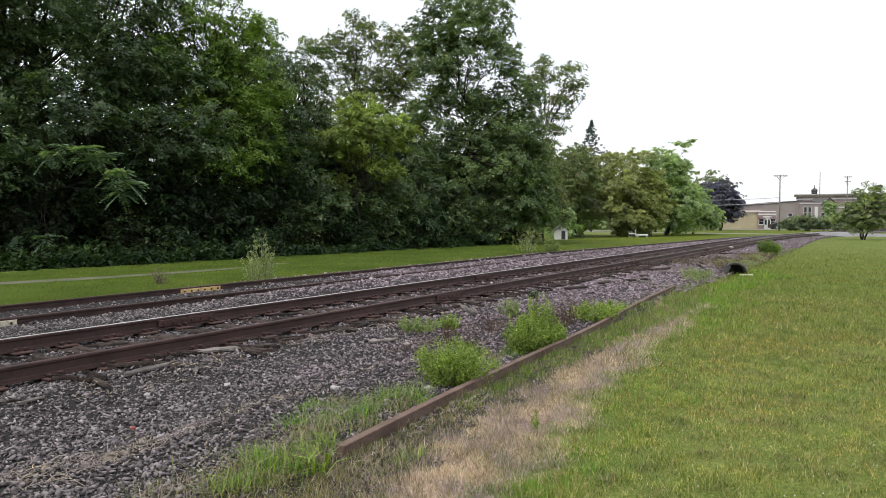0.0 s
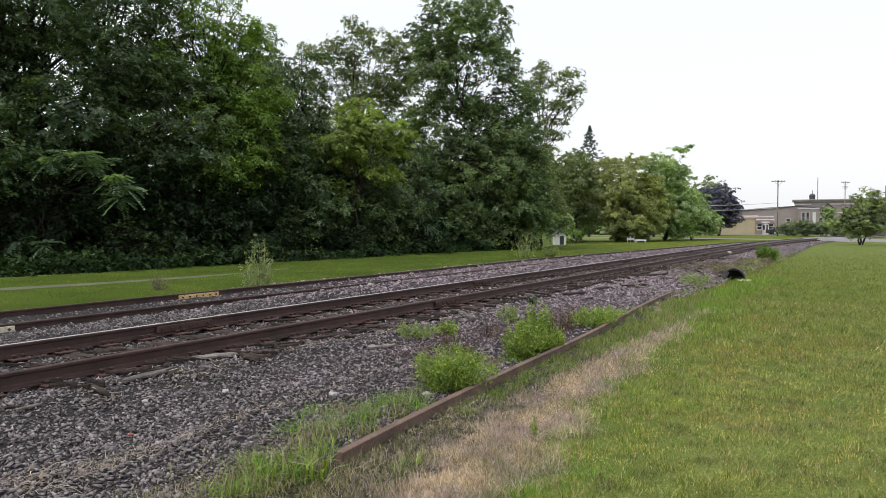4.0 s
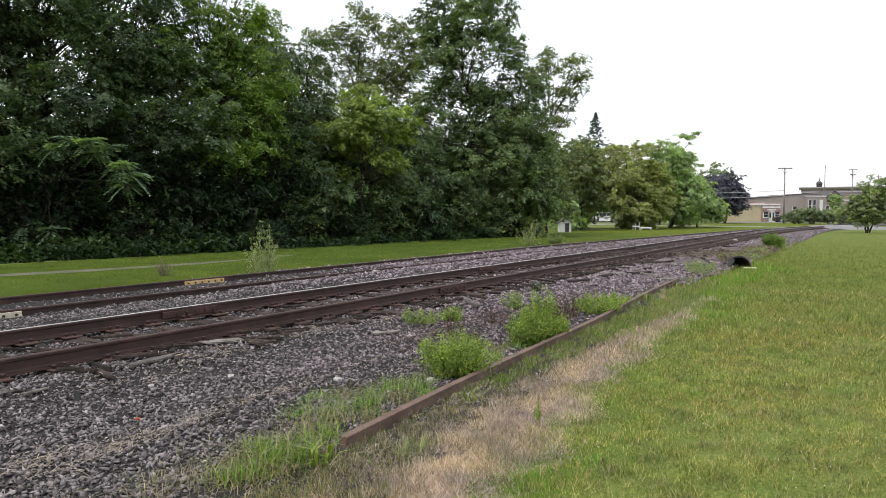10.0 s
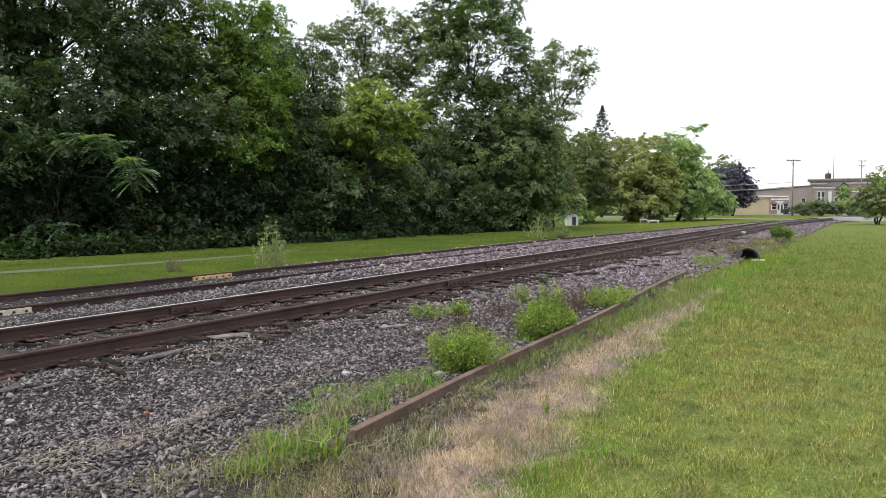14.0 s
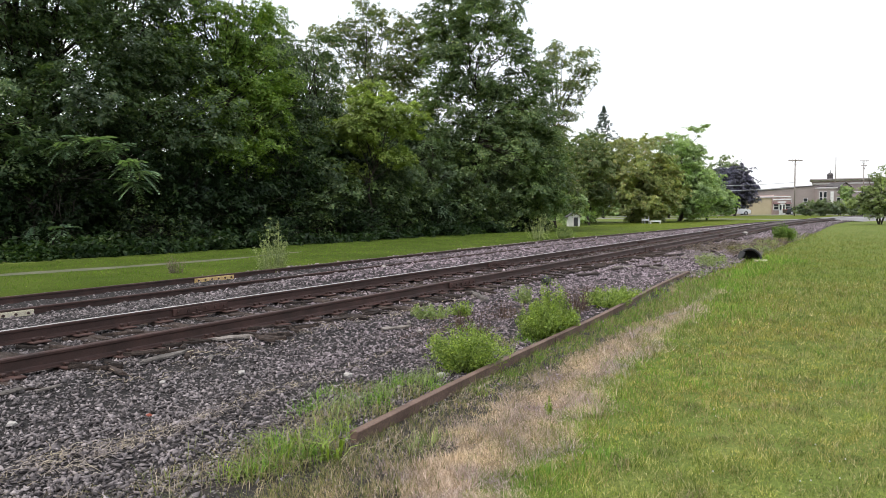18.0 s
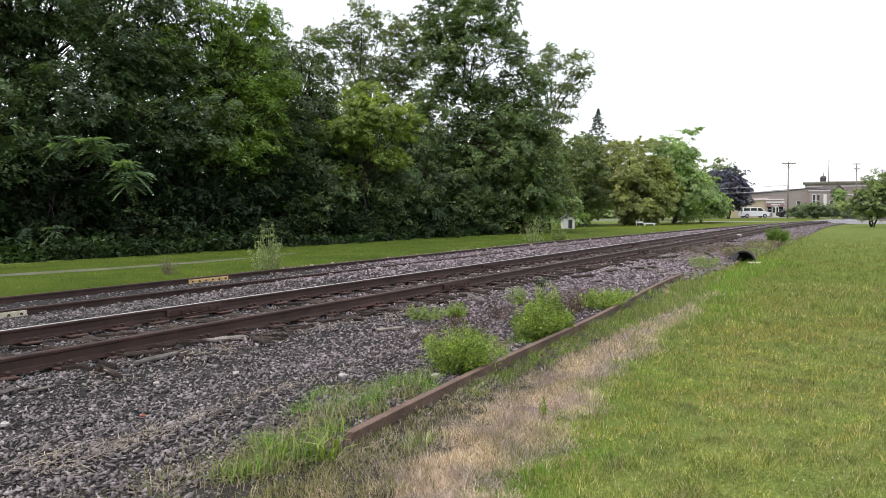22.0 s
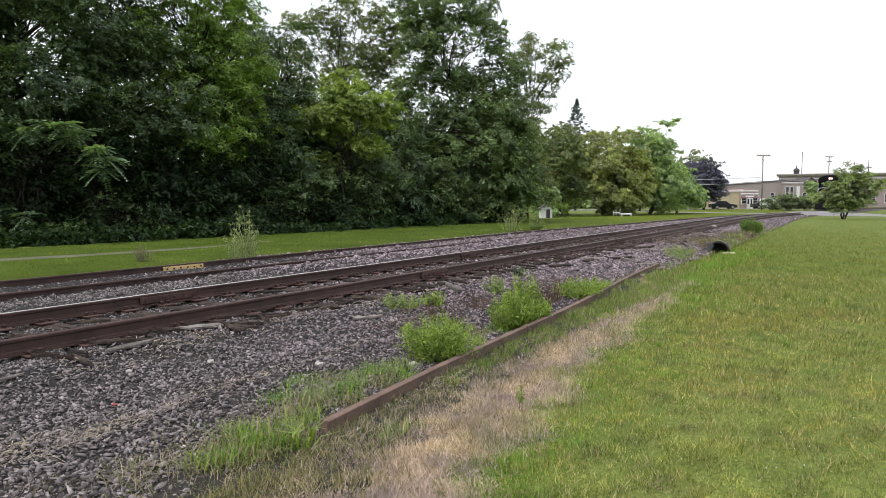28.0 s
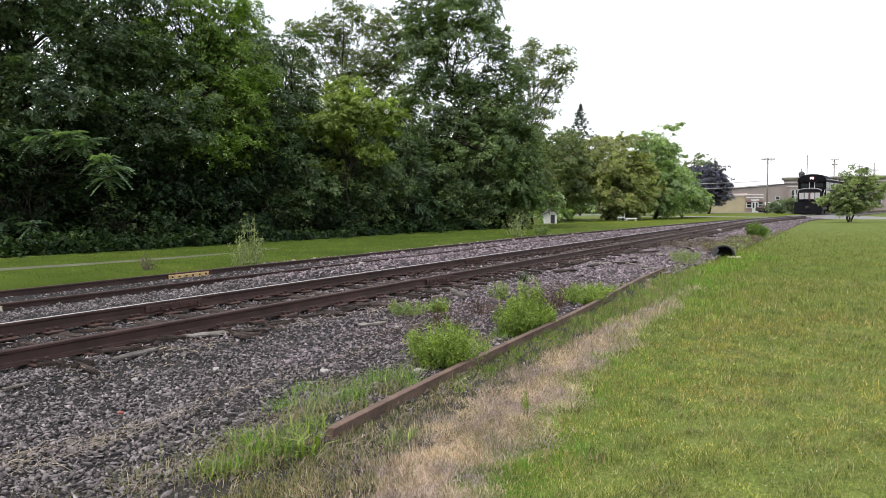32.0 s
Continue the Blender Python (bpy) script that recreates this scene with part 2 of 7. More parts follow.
L_LOCUST = leafy("locust_leaf", [(0.0, (0.086, 0.13, 0.053)), (0.6, (0.161, 0.215, 0.095)), (0.9, (0.246, 0.29, 0.143)), (1.0, (0.342, 0.25, 0.159))], 0.42, 0.3, 0.4)
L_DARK = leafy("dark_green_leaf", [(0.0, (0.041, 0.078, 0.037)), (0.6, (0.085, 0.138, 0.065)), (1.0, (0.165, 0.218, 0.115))], 0.38, 0.4, 0.45)
# Undergrowth leaf darkened well below its kind: canopy shade put into the colour.
L_SHADE = leafy("shaded_undergrowth_leaf", [(0.0, (0.014, 0.032, 0.013)), (0.7, (0.027, 0.053, 0.021)), (1.0, (0.062, 0.094, 0.04))], 0.3, 0.4, 0.6, spec=0.2)
L_MID = leafy("mid_green_leaf", [(0.0, (0.066, 0.118, 0.053)), (0.6, (0.138, 0.207, 0.095)), (1.0, (0.251, 0.314, 0.16))], 0.4, 0.4, 0.45)
L_LIME = leafy("lime_green_leaf", [(0.0, (0.085, 0.155, 0.03)), (0.6, (0.155, 0.255, 0.052)), (1.0, (0.26, 0.36, 0.09))], 0.42, 0.35, 0.5)
L_HEDGE = leafy("hedge_leaf", [(0.0, (0.12, 0.17, 0.1)), (0.6, (0.21, 0.27, 0.165)), (1.0, (0.32, 0.37, 0.25))], 0.4, 0.35, 0.35)
# Park, lawn-tree and yellowing leaves are raised: distance haze put into the colour.
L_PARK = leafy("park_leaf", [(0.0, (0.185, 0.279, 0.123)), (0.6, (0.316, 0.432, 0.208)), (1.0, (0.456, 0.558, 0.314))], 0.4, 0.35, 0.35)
L_CRAB = leafy("lawn_tree_leaf", [(0.0, (0.152, 0.213, 0.089)), (0.6, (0.264, 0.334, 0.15)), (1.0, (0.398, 0.461, 0.246))], 0.4, 0.35, 0.6)
M_SILVER = leafy("silvery_weed_leaf", [(0.0, (0.172, 0.225, 0.09)), (0.6, (0.284, 0.342, 0.158)), (1.0, (0.43, 0.468, 0.247))], 0.3, 0.2, 2.0)
L_OLIVE = leafy("yellowing_leaf", [(0.0, (0.174, 0.23, 0.094)), (0.6, (0.308, 0.356, 0.149)), (0.9, (0.41, 0.411, 0.189)), (1.0, (0.513, 0.371, 0.189))], 0.38, 0.35, 0.35)
L_PURPLE = leafy("purple_leaf", [(0.0, (0.065, 0.062, 0.12)), (0.6, (0.117, 0.115, 0.197)), (1.0, (0.199, 0.2, 0.31))], 0.2, 0.3, 0.5)
L_NEEDLE = leafy("spruce_needle", [(0.0, (0.012, 0.03, 0.018)), (1.0, (0.04, 0.07, 0.045))], 0.1, 0.3, 0.5)



# ---- building helpers ----
def quad_mesh(name, verts, faces, mat, smooth=False):
    """A mesh from arrays whose faces all have the same number of corners."""
    verts, faces = np.asarray(verts, np.float32), np.asarray(faces, np.int32)
    k = faces.shape[1]
    me = bpy.data.meshes.new(name)
    me.vertices.add(len(verts)), me.loops.add(faces.size), me.polygons.add(len(faces))
    me.vertices.foreach_set("co", verts.ravel())
    me.loops.foreach_set("vertex_index", faces.ravel())
    me.polygons.foreach_set("loop_start", np.arange(0, faces.size, k, dtype=np.int32))
    if smooth:
        me.polygons.foreach_set("use_smooth", np.ones(len(faces), bool))
    me.update(calc_edges=True)
    me.materials.append(mat)
    return me


def under(ob, parent):
    ob.parent = parent
    return ob


def part(name, bm, material, parent, label="", smooth=False):
    """Links a bmesh as one mesh object under a thing or a part."""
    me = bpy.data.meshes.new(name)
    bmesh.ops.recalc_face_normals(bm, faces=bm.faces)
    bm.to_mesh(me)
    bm.free()
    me.materials.append(material)
    if smooth:
        me.polygons.foreach_set("use_smooth", np.ones(len(me.polygons), bool))
    ob = new(name, me)
    ob.parent = parent
    return tagged(ob, label)


def thing(name, m, label, category, group="", kind=""):
    ob = new(name)
    ob.matrix_world = m
    ob.empty_display_size = 0.2
    return tagged(ob, label, category, group, kind)


def add_box(bm, x0, x1, y0, y1, z0, z1, bevel=0.0, m=None):
    made = bmesh.ops.create_cube(bm, size=1.0, matrix=Matrix.Translation(((x0 + x1) / 2, (y0 + y1) / 2, (z0 + z1) / 2)) @ Matrix.Diagonal((x1 - x0, y1 - y0, z1 - z0, 1)))["verts"]
    if bevel:
        edges = list({e for v in made for e in v.link_edges})
        out = bmesh.ops.bevel(bm, geom=edges, offset=bevel, segments=1, affect="EDGES", profile=0.5)
        made = list({v for f in out["faces"] for v in f.verts} | {v for v in made if v.is_valid})
    if m is not None:
        bmesh.ops.transform(bm, matrix=m, verts=made)
    return made


def box(x0, x1, y0, y1, z0, z1, bevel=0.0, m=None):
    bm = bmesh.new()
    add_box(bm, x0, x1, y0, y1, z0, z1, bevel, m)
    return bm


def add_rod(bm, a, b, r, r2=None, seg=8):
    a, b = Vector(a), Vector(b)
    d = b - a
    m = Matrix.Translation((a + b) / 2) @ d.to_track_quat("Z", "Y").to_matrix().to_4x4()
    return bmesh.ops.create_cone(bm, cap_ends=True, segments=seg, radius1=r, radius2=r if r2 is None else r2, depth=d.length, matrix=m)["verts"]


def rod(a, b, r, r2=None, seg=8):
    bm = bmesh.new()
    add_rod(bm, a, b, r, r2, seg)
    return bm


def extruded(points, y0, y1, axis="y"):
    """A solid from an outline drawn in the plane across the axis."""
    bm = bmesh.new()
    put = {"y": lambda p, v: (p[0], v, p[1]), "x": lambda p, v: (v, p[0], p[1]), "z": lambda p, v: (p[0], p[1], v)}[axis]
    a = [bm.verts.new(put(p, y0)) for p in points]
    b = [bm.verts.new(put(p, y1)) for p in points]
    bm.faces.new(a), bm.faces.new(list(reversed(b)))
    for i in range(len(a)):
        j = (i + 1) % len(a)
        bm.faces.new((a[i], b[i], b[j], a[j]))
    return bm


# ---- the plan: the railway runs along x, bending towards -y beyond 50 m ----
RAIL_TOP, GAUGE, BEND, END = 0.30, 1.505, 50.0, 85.0


def line_y(x):
    """The main track's middle."""
    x = np.asarray(x, float)
    c = np.clip(x, BEND, END)
    d = np.clip(x, 140.0, 185.0)
    return 7.02 - (c - BEND) ** 2 / 520.0 - np.maximum(x - END, 0) * 0.1346 - (d - 140.0) ** 2 / 120.0 - np.maximum(x - 185.0, 0) * 0.75


def siding_off(x):
    """How far the siding lies beyond the main track; it runs into it at the far end."""
    s = np.clip((np.asarray(x, float) - 28.0) / 60.0, 0, 1)
    return 3.8 * (1 - s) * (1 - 0.25 * s * (1 - s)) 


def smooth_step(a, b, v):
    s = np.clip((np.asarray(v, float) - a) / (b - a), 0, 1)
    return s * s * (3 - 2 * s)


def wave(x, y, k=1.0):
    return np.sin(x * 1.7 * k + 1.3 * np.sin(y * 1.1 * k)) * np.sin(y * 2.1 * k + 1.7 * np.sin(x * 0.7 * k))


def ground_z(x, y):
    u = np.asarray(y, float) - line_y(x)
    far = siding_off(x) + 1.7
    lawn = 0.012 * wave(x, y, 0.6)
    return lawn * (u < -4.2) + (0.12 * smooth_step(far, far + 1.2, u) + 0.06 * smooth_step(far + 1, far + 10, u)) * (1 - 0.8 * smooth_step(38, 66, x)) - 0.06 * ((u > -3.9) & (u < far))


def bed_z(x, y):
    u = np.asarray(y, float) - line_y(x)
    far = siding_off(x)
    z = 0.012 + 0.05 * smooth_step(-4.0, -2.3, u) + 0.014 * smooth_step(-1.9, -1.4, u) + 0.024 * smooth_step(-1.2, -0.95, u) + 0.055 * np.exp(-((u + 1.3) / 0.42) ** 2) * (1 - smooth_step(4.5, 9.0, x)) + 0.02 * smooth_step(1.3, 1.9, u)
    z = z + 0.08 * np.exp(-((u - 0.62 * far) / 0.6) ** 2) * smooth_step(7.5, 10.5, x) + 0.03 * np.exp(-((u - 0.5 * far) / 0.5) ** 2) + 0.03 * smooth_step(-1.2, -0.6, u - far) * smooth_step(9.0, 13.0, x)
    z = z - 0.05 * smooth_step(far + 1.25, far + 1.8, u)
    return z + 0.012 * wave(x, y, 2.3) + 0.008 * wave(x + 3, y, 5.1)


def grid(xs, ys):
    nx, ny = len(xs), len(ys)
    i, j = np.meshgrid(np.arange(nx - 1), np.arange(ny - 1), indexing="ij")
    a = (i * ny + j).ravel()
    return np.stack([a, a + ny, a + ny + 1, a + 1], 1)


gx = np.concatenate([[-1500, -500, -150, -60, -30], np.arange(-15, 110, 1.0), [115, 130, 150, 180, 220, 300, 500, 900, 1800]])
gy = np.concatenate([[-1500, -500, -150, -60, -30, -18], np.arange(-12, 26, 0.4), [28, 32, 40, 60, 100, 200, 500, 1500]])
GX, GY = np.meshgrid(gx, gy, indexing="ij")
ground = new("ground", quad_mesh("ground", np.stack([GX, GY, ground_z(GX, GY)], -1).reshape(-1, 3), grid(gx, gy), M_LAWN, True))
tagged(ground, "mown green lawn and verges, dry in patches", "ground", kind="structure")

bx = np.concatenate([np.arange(-8, 30, 0.18), np.arange(30, 110, 0.6), np.arange(110, 242, 1.5)])
bu = np.linspace(0, 1, 90)
BX, BU = np.meshgrid(bx, bu, indexing="ij")
lo = -4.3 + 0.04 * np.sin(BX * 1.3) + 0.8 * smooth_step(5, 17, BX) - 0.0 + 0.03 * np.sin(BX * 3.1 + 1) - 0.25 * smooth_step(17, 30, BX) + 1.2 * smooth_step(48, 84, BX)
hi = siding_off(BX) + 1.75 + 0.08 * np.sin(BX * 1.9)
BY = line_y(BX) + lo + (hi - lo) * BU
BZ = bed_z(BX, BY)
BZ[:, 0] -= 0.08
BZ[:, -1] -= 0.1
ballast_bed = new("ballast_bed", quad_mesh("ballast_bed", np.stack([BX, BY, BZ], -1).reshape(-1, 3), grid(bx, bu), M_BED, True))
tagged(ballast_bed, "earth and fines of the railway's ballast bed, darkened for the gaps", "trackbed", kind="structure")


def strip(name, pts, widths, z, mat, label, category):
    """A flat way with ragged edges along a line of points."""
    v, n, cross = [], 0, 5 if max(widths) < 2 else 41
    for k in range(len(pts) - 1):
        a, b = Vector(pts[k]), Vector(pts[k + 1])
        steps = max(2, int((b - a).length / 0.5))
        for s in range(steps + (k == len(pts) - 2)):
            p, w = a.lerp(b, s / steps), widths[k] + (widths[k + 1] - widths[k]) * s / steps
            side = Vector((-(b - a).y, (b - a).x)).normalized()
            for e in np.linspace(-1, 1, cross):
                q = p + side * e * (w / 2 + 0.1 * math.sin(n * 0.9 + e) + 0.07 * math.sin(n * 2.3))
                v.append((q.x, q.y, float(ground_z(q.x, q.y)) + z - 0.03 * (abs(e) == 1)))
            n += 1
    f = [(cross * i + j, cross * i + cross + j, cross * i + cross + 1 + j, cross * i + 1 + j) for i in range(n - 1) for j in range(cross - 1)]
    ob = new(name, quad_mesh(name, v, f, mat, True))
    return tagged(ob, label, category, kind="structure")


strip("verge", [(-12, 16.0), (10, 16.0), (30, 16.4), (48, 15.4), (74, 15.5), (100, 15), (132, 14)], [8.2, 8.2, 9.0, 9, 14, 18, 18], 0.012, M_VERGESOIL, "green mown verge between the siding and the woods", "verge")
def path_y(x):
    """The footpath's middle."""
    return np.interp(x, [-12, 8, 10.6, 13, 16.5, 21.4, 27, 31], [17.2, 16.9, 16.5, 16.25, 16.4, 17.5, 19.2, 21.5])


strip("path", [(x, float(path_y(x))) for x in (-12, 0, 8, 10.6, 13, 15.5, 18)], [1.3, 1.3, 1.2, 1.1, 0.95, 0.6, 0.25], 0.014, M_PATH, "pale gravel footpath in the grass before the woods", "path")
strip("woodland_floor", [(-14, 29), (12, 26.5), (24, 25.2), (34, 26), (46, 25.5)], [13, 11.2, 10.8, 13, 10], 0.02, M_DIRT, "woodland soil under the trees, shade put into its dark colour", "soil")
strip("crossing_road", [(79, -26), (86, -4), (90, 7), (101, 36)], [9, 10, 3.4, 3.2], 0.03, M_ROAD, "pale worn asphalt of the road over the rails", "road")


def crossing_panel(x0, x1, reach):
    """The paved panel that carries the road over the rails, flush with their tops and ramped on both sides."""
    v, f = [], []
    xs, us = np.linspace(x0, x1, 9), [-reach, -reach * 0.55, -1.6, 0, 1.2, 2.0, 3.0]
    zs = [0.02, 0.16, RAIL_TOP - 0.012, RAIL_TOP - 0.012, RAIL_TOP - 0.012, 0.2, 0.08]
    for i, x in enumerate(xs):
        for u, z in zip(us, zs):
            v.append((x + 0.27 * u, float(line_y(x)) + u, z - (0.22 if i in (0, 8) else 0)))
        if i:
            f += [(7 * i - 7 + k, 7 * i + k, 7 * i + 1 + k, 7 * i - 6 + k) for k in range(6)]
    tagged(new("crossing_panel", quad_mesh("crossing_panel", v, f, M_ROAD)), "pale worn paving where the road crosses the rails", "road", kind="structure")


crossing_panel(83, 97, 7)
strip("street", [(101, 60), (137, 21), (152, -4), (180, -50)], [8, 8, 8, 8], 0.02, M_ROAD, "pale asphalt street before the shops", "road")


# ---- tracks ----
RAIL_H = 0.147
RAIL_SHAPE = [(-0.066, 0), (0.066, 0), (0.066, 0.01), (0.02, 0.026), (0.009, 0.038), (0.009, 0.106), (0.032, 0.117), (0.034, 0.138), (0.028, 0.147), (-0.028, 0.147), (-0.034, 0.138), (-0.032, 0.117), (-0.009, 0.106), (-0.009, 0.038), (-0.02, 0.026), (-0.066, 0.01)]


def swept(name, shape, xs, off, z, mat, closed=True):
    """A bar of that outline along the track, off metres from a line."""
    v, n = [], len(shape)
    for x in xs:
        y = float(off(x))
        slope = float(off(x + 0.05) - off(x - 0.05)) / 0.1
        l = math.hypot(1, slope)
        for a, b in shape:
            v.append((x + a * slope / l * -1, y + a / l, z + b))
    f = [(i * n + j, i * n + (j + 1) % n, (i + 1) * n + (j + 1) % n, (i + 1) * n + j) for i in range(len(xs) - 1) for j in range(n if closed else n - 1)]
    me = bpy.data.meshes.new(name)
    caps = [tuple(range(n)), tuple(reversed(range((len(xs) - 1) * n, len(xs) * n)))] if closed else []
    me.from_pydata(v, [], f + caps)
    me.materials.append(mat)
    return me


def xs_between(a, b):
    n = 1 if b <= 27 else max(2, int((b - a) / 1.5))
    return [a + (b - a) * i / n for i in range(n + 1)]


main_track = thing("railway_track", pose(0, 0, 0), "rusty steel railway track on weathered wooden ties in dark ballast", "railway track")
siding = thing("railway_siding", pose(0, 0, 0), "rusty half-buried siding track beside the main line", "railway track")


def joint_bar(x, off, z, side, mat, parent, label, l=0.9):
    bm = box(-l / 2, l / 2, side * 0.012, side * 0.042, 0.026, 0.116, 0.006)
    ob = part("joint_bar", bm, mat, parent, label)
    for k in range(6):
        a = -l / 2 + l * (k + 0.5) / 6
        part("bolt", rod((a, side * 0.04, 0.072), (a, side * 0.062, 0.072), 0.019, seg=6), M_RAIL, ob, "dark rusted bolt")
    ob.matrix_world = pose(x, float(off(x)), z, 0, 0, math.degrees(math.atan(float(off(x + 1) - off(x - 1)) / 2)))


def lay_rail(parent, off, cuts, base, worn):
    for a, b in zip(cuts, cuts[1:]):
        xs = xs_between(a + 0.004, b - 0.004)
        rail = under(new("rail", swept("rail", RAIL_SHAPE, xs, off, base, M_RAIL)), parent)
        if worn:
            under(new("running_surface", swept("running_surface", [(-0.026, RAIL_H + 0.0005), (-0.022, RAIL_H + 0.0022), (0.022, RAIL_H + 0.0022), (0.026, RAIL_H + 0.0005)], xs, off, base, M_RUN)), rail)


NEAR, FAR = (lambda x: line_y(x) - GAUGE / 2), (lambda x: line_y(x) + GAUGE / 2)
SNEAR, SFAR = (lambda x: line_y(x) + siding_off(x) - GAUGE / 2), (lambda x: line_y(x) + siding_off(x) + GAUGE / 2)
BASE = RAIL_TOP - RAIL_H
lay_rail(main_track, NEAR, [-9, -1.2, 10.75, 22.6, 34.5, 46.4, 58.3, 70, 82, 125, 141, 156, 171, 186, 201, 216, 242], BASE, 0)
lay_rail(main_track, FAR, [-9, -5.4, 6.35, 15.0, 27, 38.8, 50.7, 62.6, 74.5, 86, 125, 141, 156, 171, 186, 201, 216, 242], BASE, 2)
SIDE_BASE = BASE - 0.065
lay_rail(siding, SNEAR, [-9, 4.87, 16, 28, 40, 52, 64], SIDE_BASE - 0.012, 0)
lay_rail(siding, SFAR, [-9, 9.82, 20.5, 32, 44, 56, 68, 80], SIDE_BASE, 0)
for x in (-1.2, 10.75, 22.6, 34.5):
    joint_bar(x, NEAR, BASE, -1, M_BAR, main_track, "reddish bolted joint bar")
for x in (6.35, 15.0, 27, 38.8):
    joint_bar(x, FAR, BASE, -1, M_BAR, main_track, "reddish bolted joint bar")
joint_bar(9.82, SFAR, SIDE_BASE, -1, M_YELLOW, siding, "bolted joint bar in faded yellow paint", 1.0)
joint_bar(4.87, SNEAR, SIDE_BASE - 0.012, -1, M_CREAM, siding, "bolted joint bar in worn cream paint", 1.0)


def tie_mesh(seed):
    """A cracked, splintered tie: a long box whose edges and ends are uneven."""
    rnd = random.Random(seed)
    bm = bmesh.new()
    n, v = 14, []
    for i in range(n + 1):
        y = -1.29 + 2.58 * i / n
        e = 0.03 if i in (0, n) else 0.012
        s = rnd.uniform(0.75, 1) if i in (0, n) else rnd.uniform(0.92, 1.05)
        v.append([bm.verts.new((a * s + rnd.uniform(-e, e), y + (rnd.uniform(-0.08, 0.08) if i in (0, n) else 0), b + (rnd.uniform(-0.022, 0.012) if b > -0.01 else 0)))
                  for a, b in ((-0.112, -0.17), (0.112, -0.17), (0.112, -0.02), (0.09, 0), (0.02, -0.004), (0.0, -0.02), (-0.02, -0.002), (-0.09, 0), (-0.112, -0.02))])
    for a, b in zip(v, v[1:]):
        for j in range(9):
            bm.faces.new((a[j], a[(j + 1) % 9], b[(j + 1) % 9], b[j]))
    bm.faces.new(v[0]), bm.faces.new(list(reversed(v[-1])))
    me = bpy.data.meshes.new("tie")
    bmesh.ops.recalc_face_normals(bm, faces=bm.faces)
    bm.to_mesh(me)
    bm.free()
    me.materials.append(M_TIE)
    return me


def plate_mesh():
    bm = box(-0.1, 0.1, -0.185, 0.185, -0.004, 0.015, 0.005)
    me = bpy.data.meshes.new("tie_plate")
    bm.to_mesh(me)
    bm.free()
    me.materials.append(M_BAR)
    return me


def spike_mesh():
    """A cut spike: square shank with a head hooked over the rail's foot."""
    bm = box(-0.011, 0.011, -0.011, 0.011, 0.0, 0.06, 0.003)
    add_box(bm, -0.02, 0.02, -0.026, 0.02, 0.045, 0.068, 0.006)
    me = bpy.data.meshes.new("spike")
    bmesh.ops.recalc_face_normals(bm, faces=bm.faces)
    bm.to_mesh(me)
    bm.free()
    me.materials.append(M_RAIL)
    return me


# ---- plants ----
def tubes(lines, sides=6):
    """One array mesh of tapering limbs; each line is a list of (point, radius)."""
    v, f = [], []
    for line in lines:
        base = len(v)
        for k, (p, r) in enumerate(line):
            q = line[min(k + 1, len(line) - 1)][0] - line[max(k - 1, 0)][0]
            rot = q.to_track_quat("Z", "Y")
            for s in range(sides):
                a = 2 * math.pi * s / sides
                v.append(p + rot @ Vector((r * math.cos(a), r * math.sin(a), 0)))
        for k in range(len(line) - 1):
            for s in range(sides):
                a, b = base + k * sides + s, base + k * sides + (s + 1) % sides
                f.append((a, b, b + sides, a + sides))
    return np.array([tuple(p) for p in v]), np.array(f)


def limb(rnd, a, b, r0, r1, n=5, sag=0.12):
    a, b = Vector(a), Vector(b)
    l = (b - a).length
    out = []
    for k in range(n + 1):
        s = k / n
        j = Vector((rnd.uniform(-1, 1), rnd.uniform(-1, 1), rnd.uniform(-0.5, 0.5))) * (l * 0.045 if 0 < k < n else 0)
        out.append((a.lerp(b, s) + j + Vector((0, 0, sag * l * s * (1 - s) * 2)), r0 + (r1 - r0) * s))
    return out


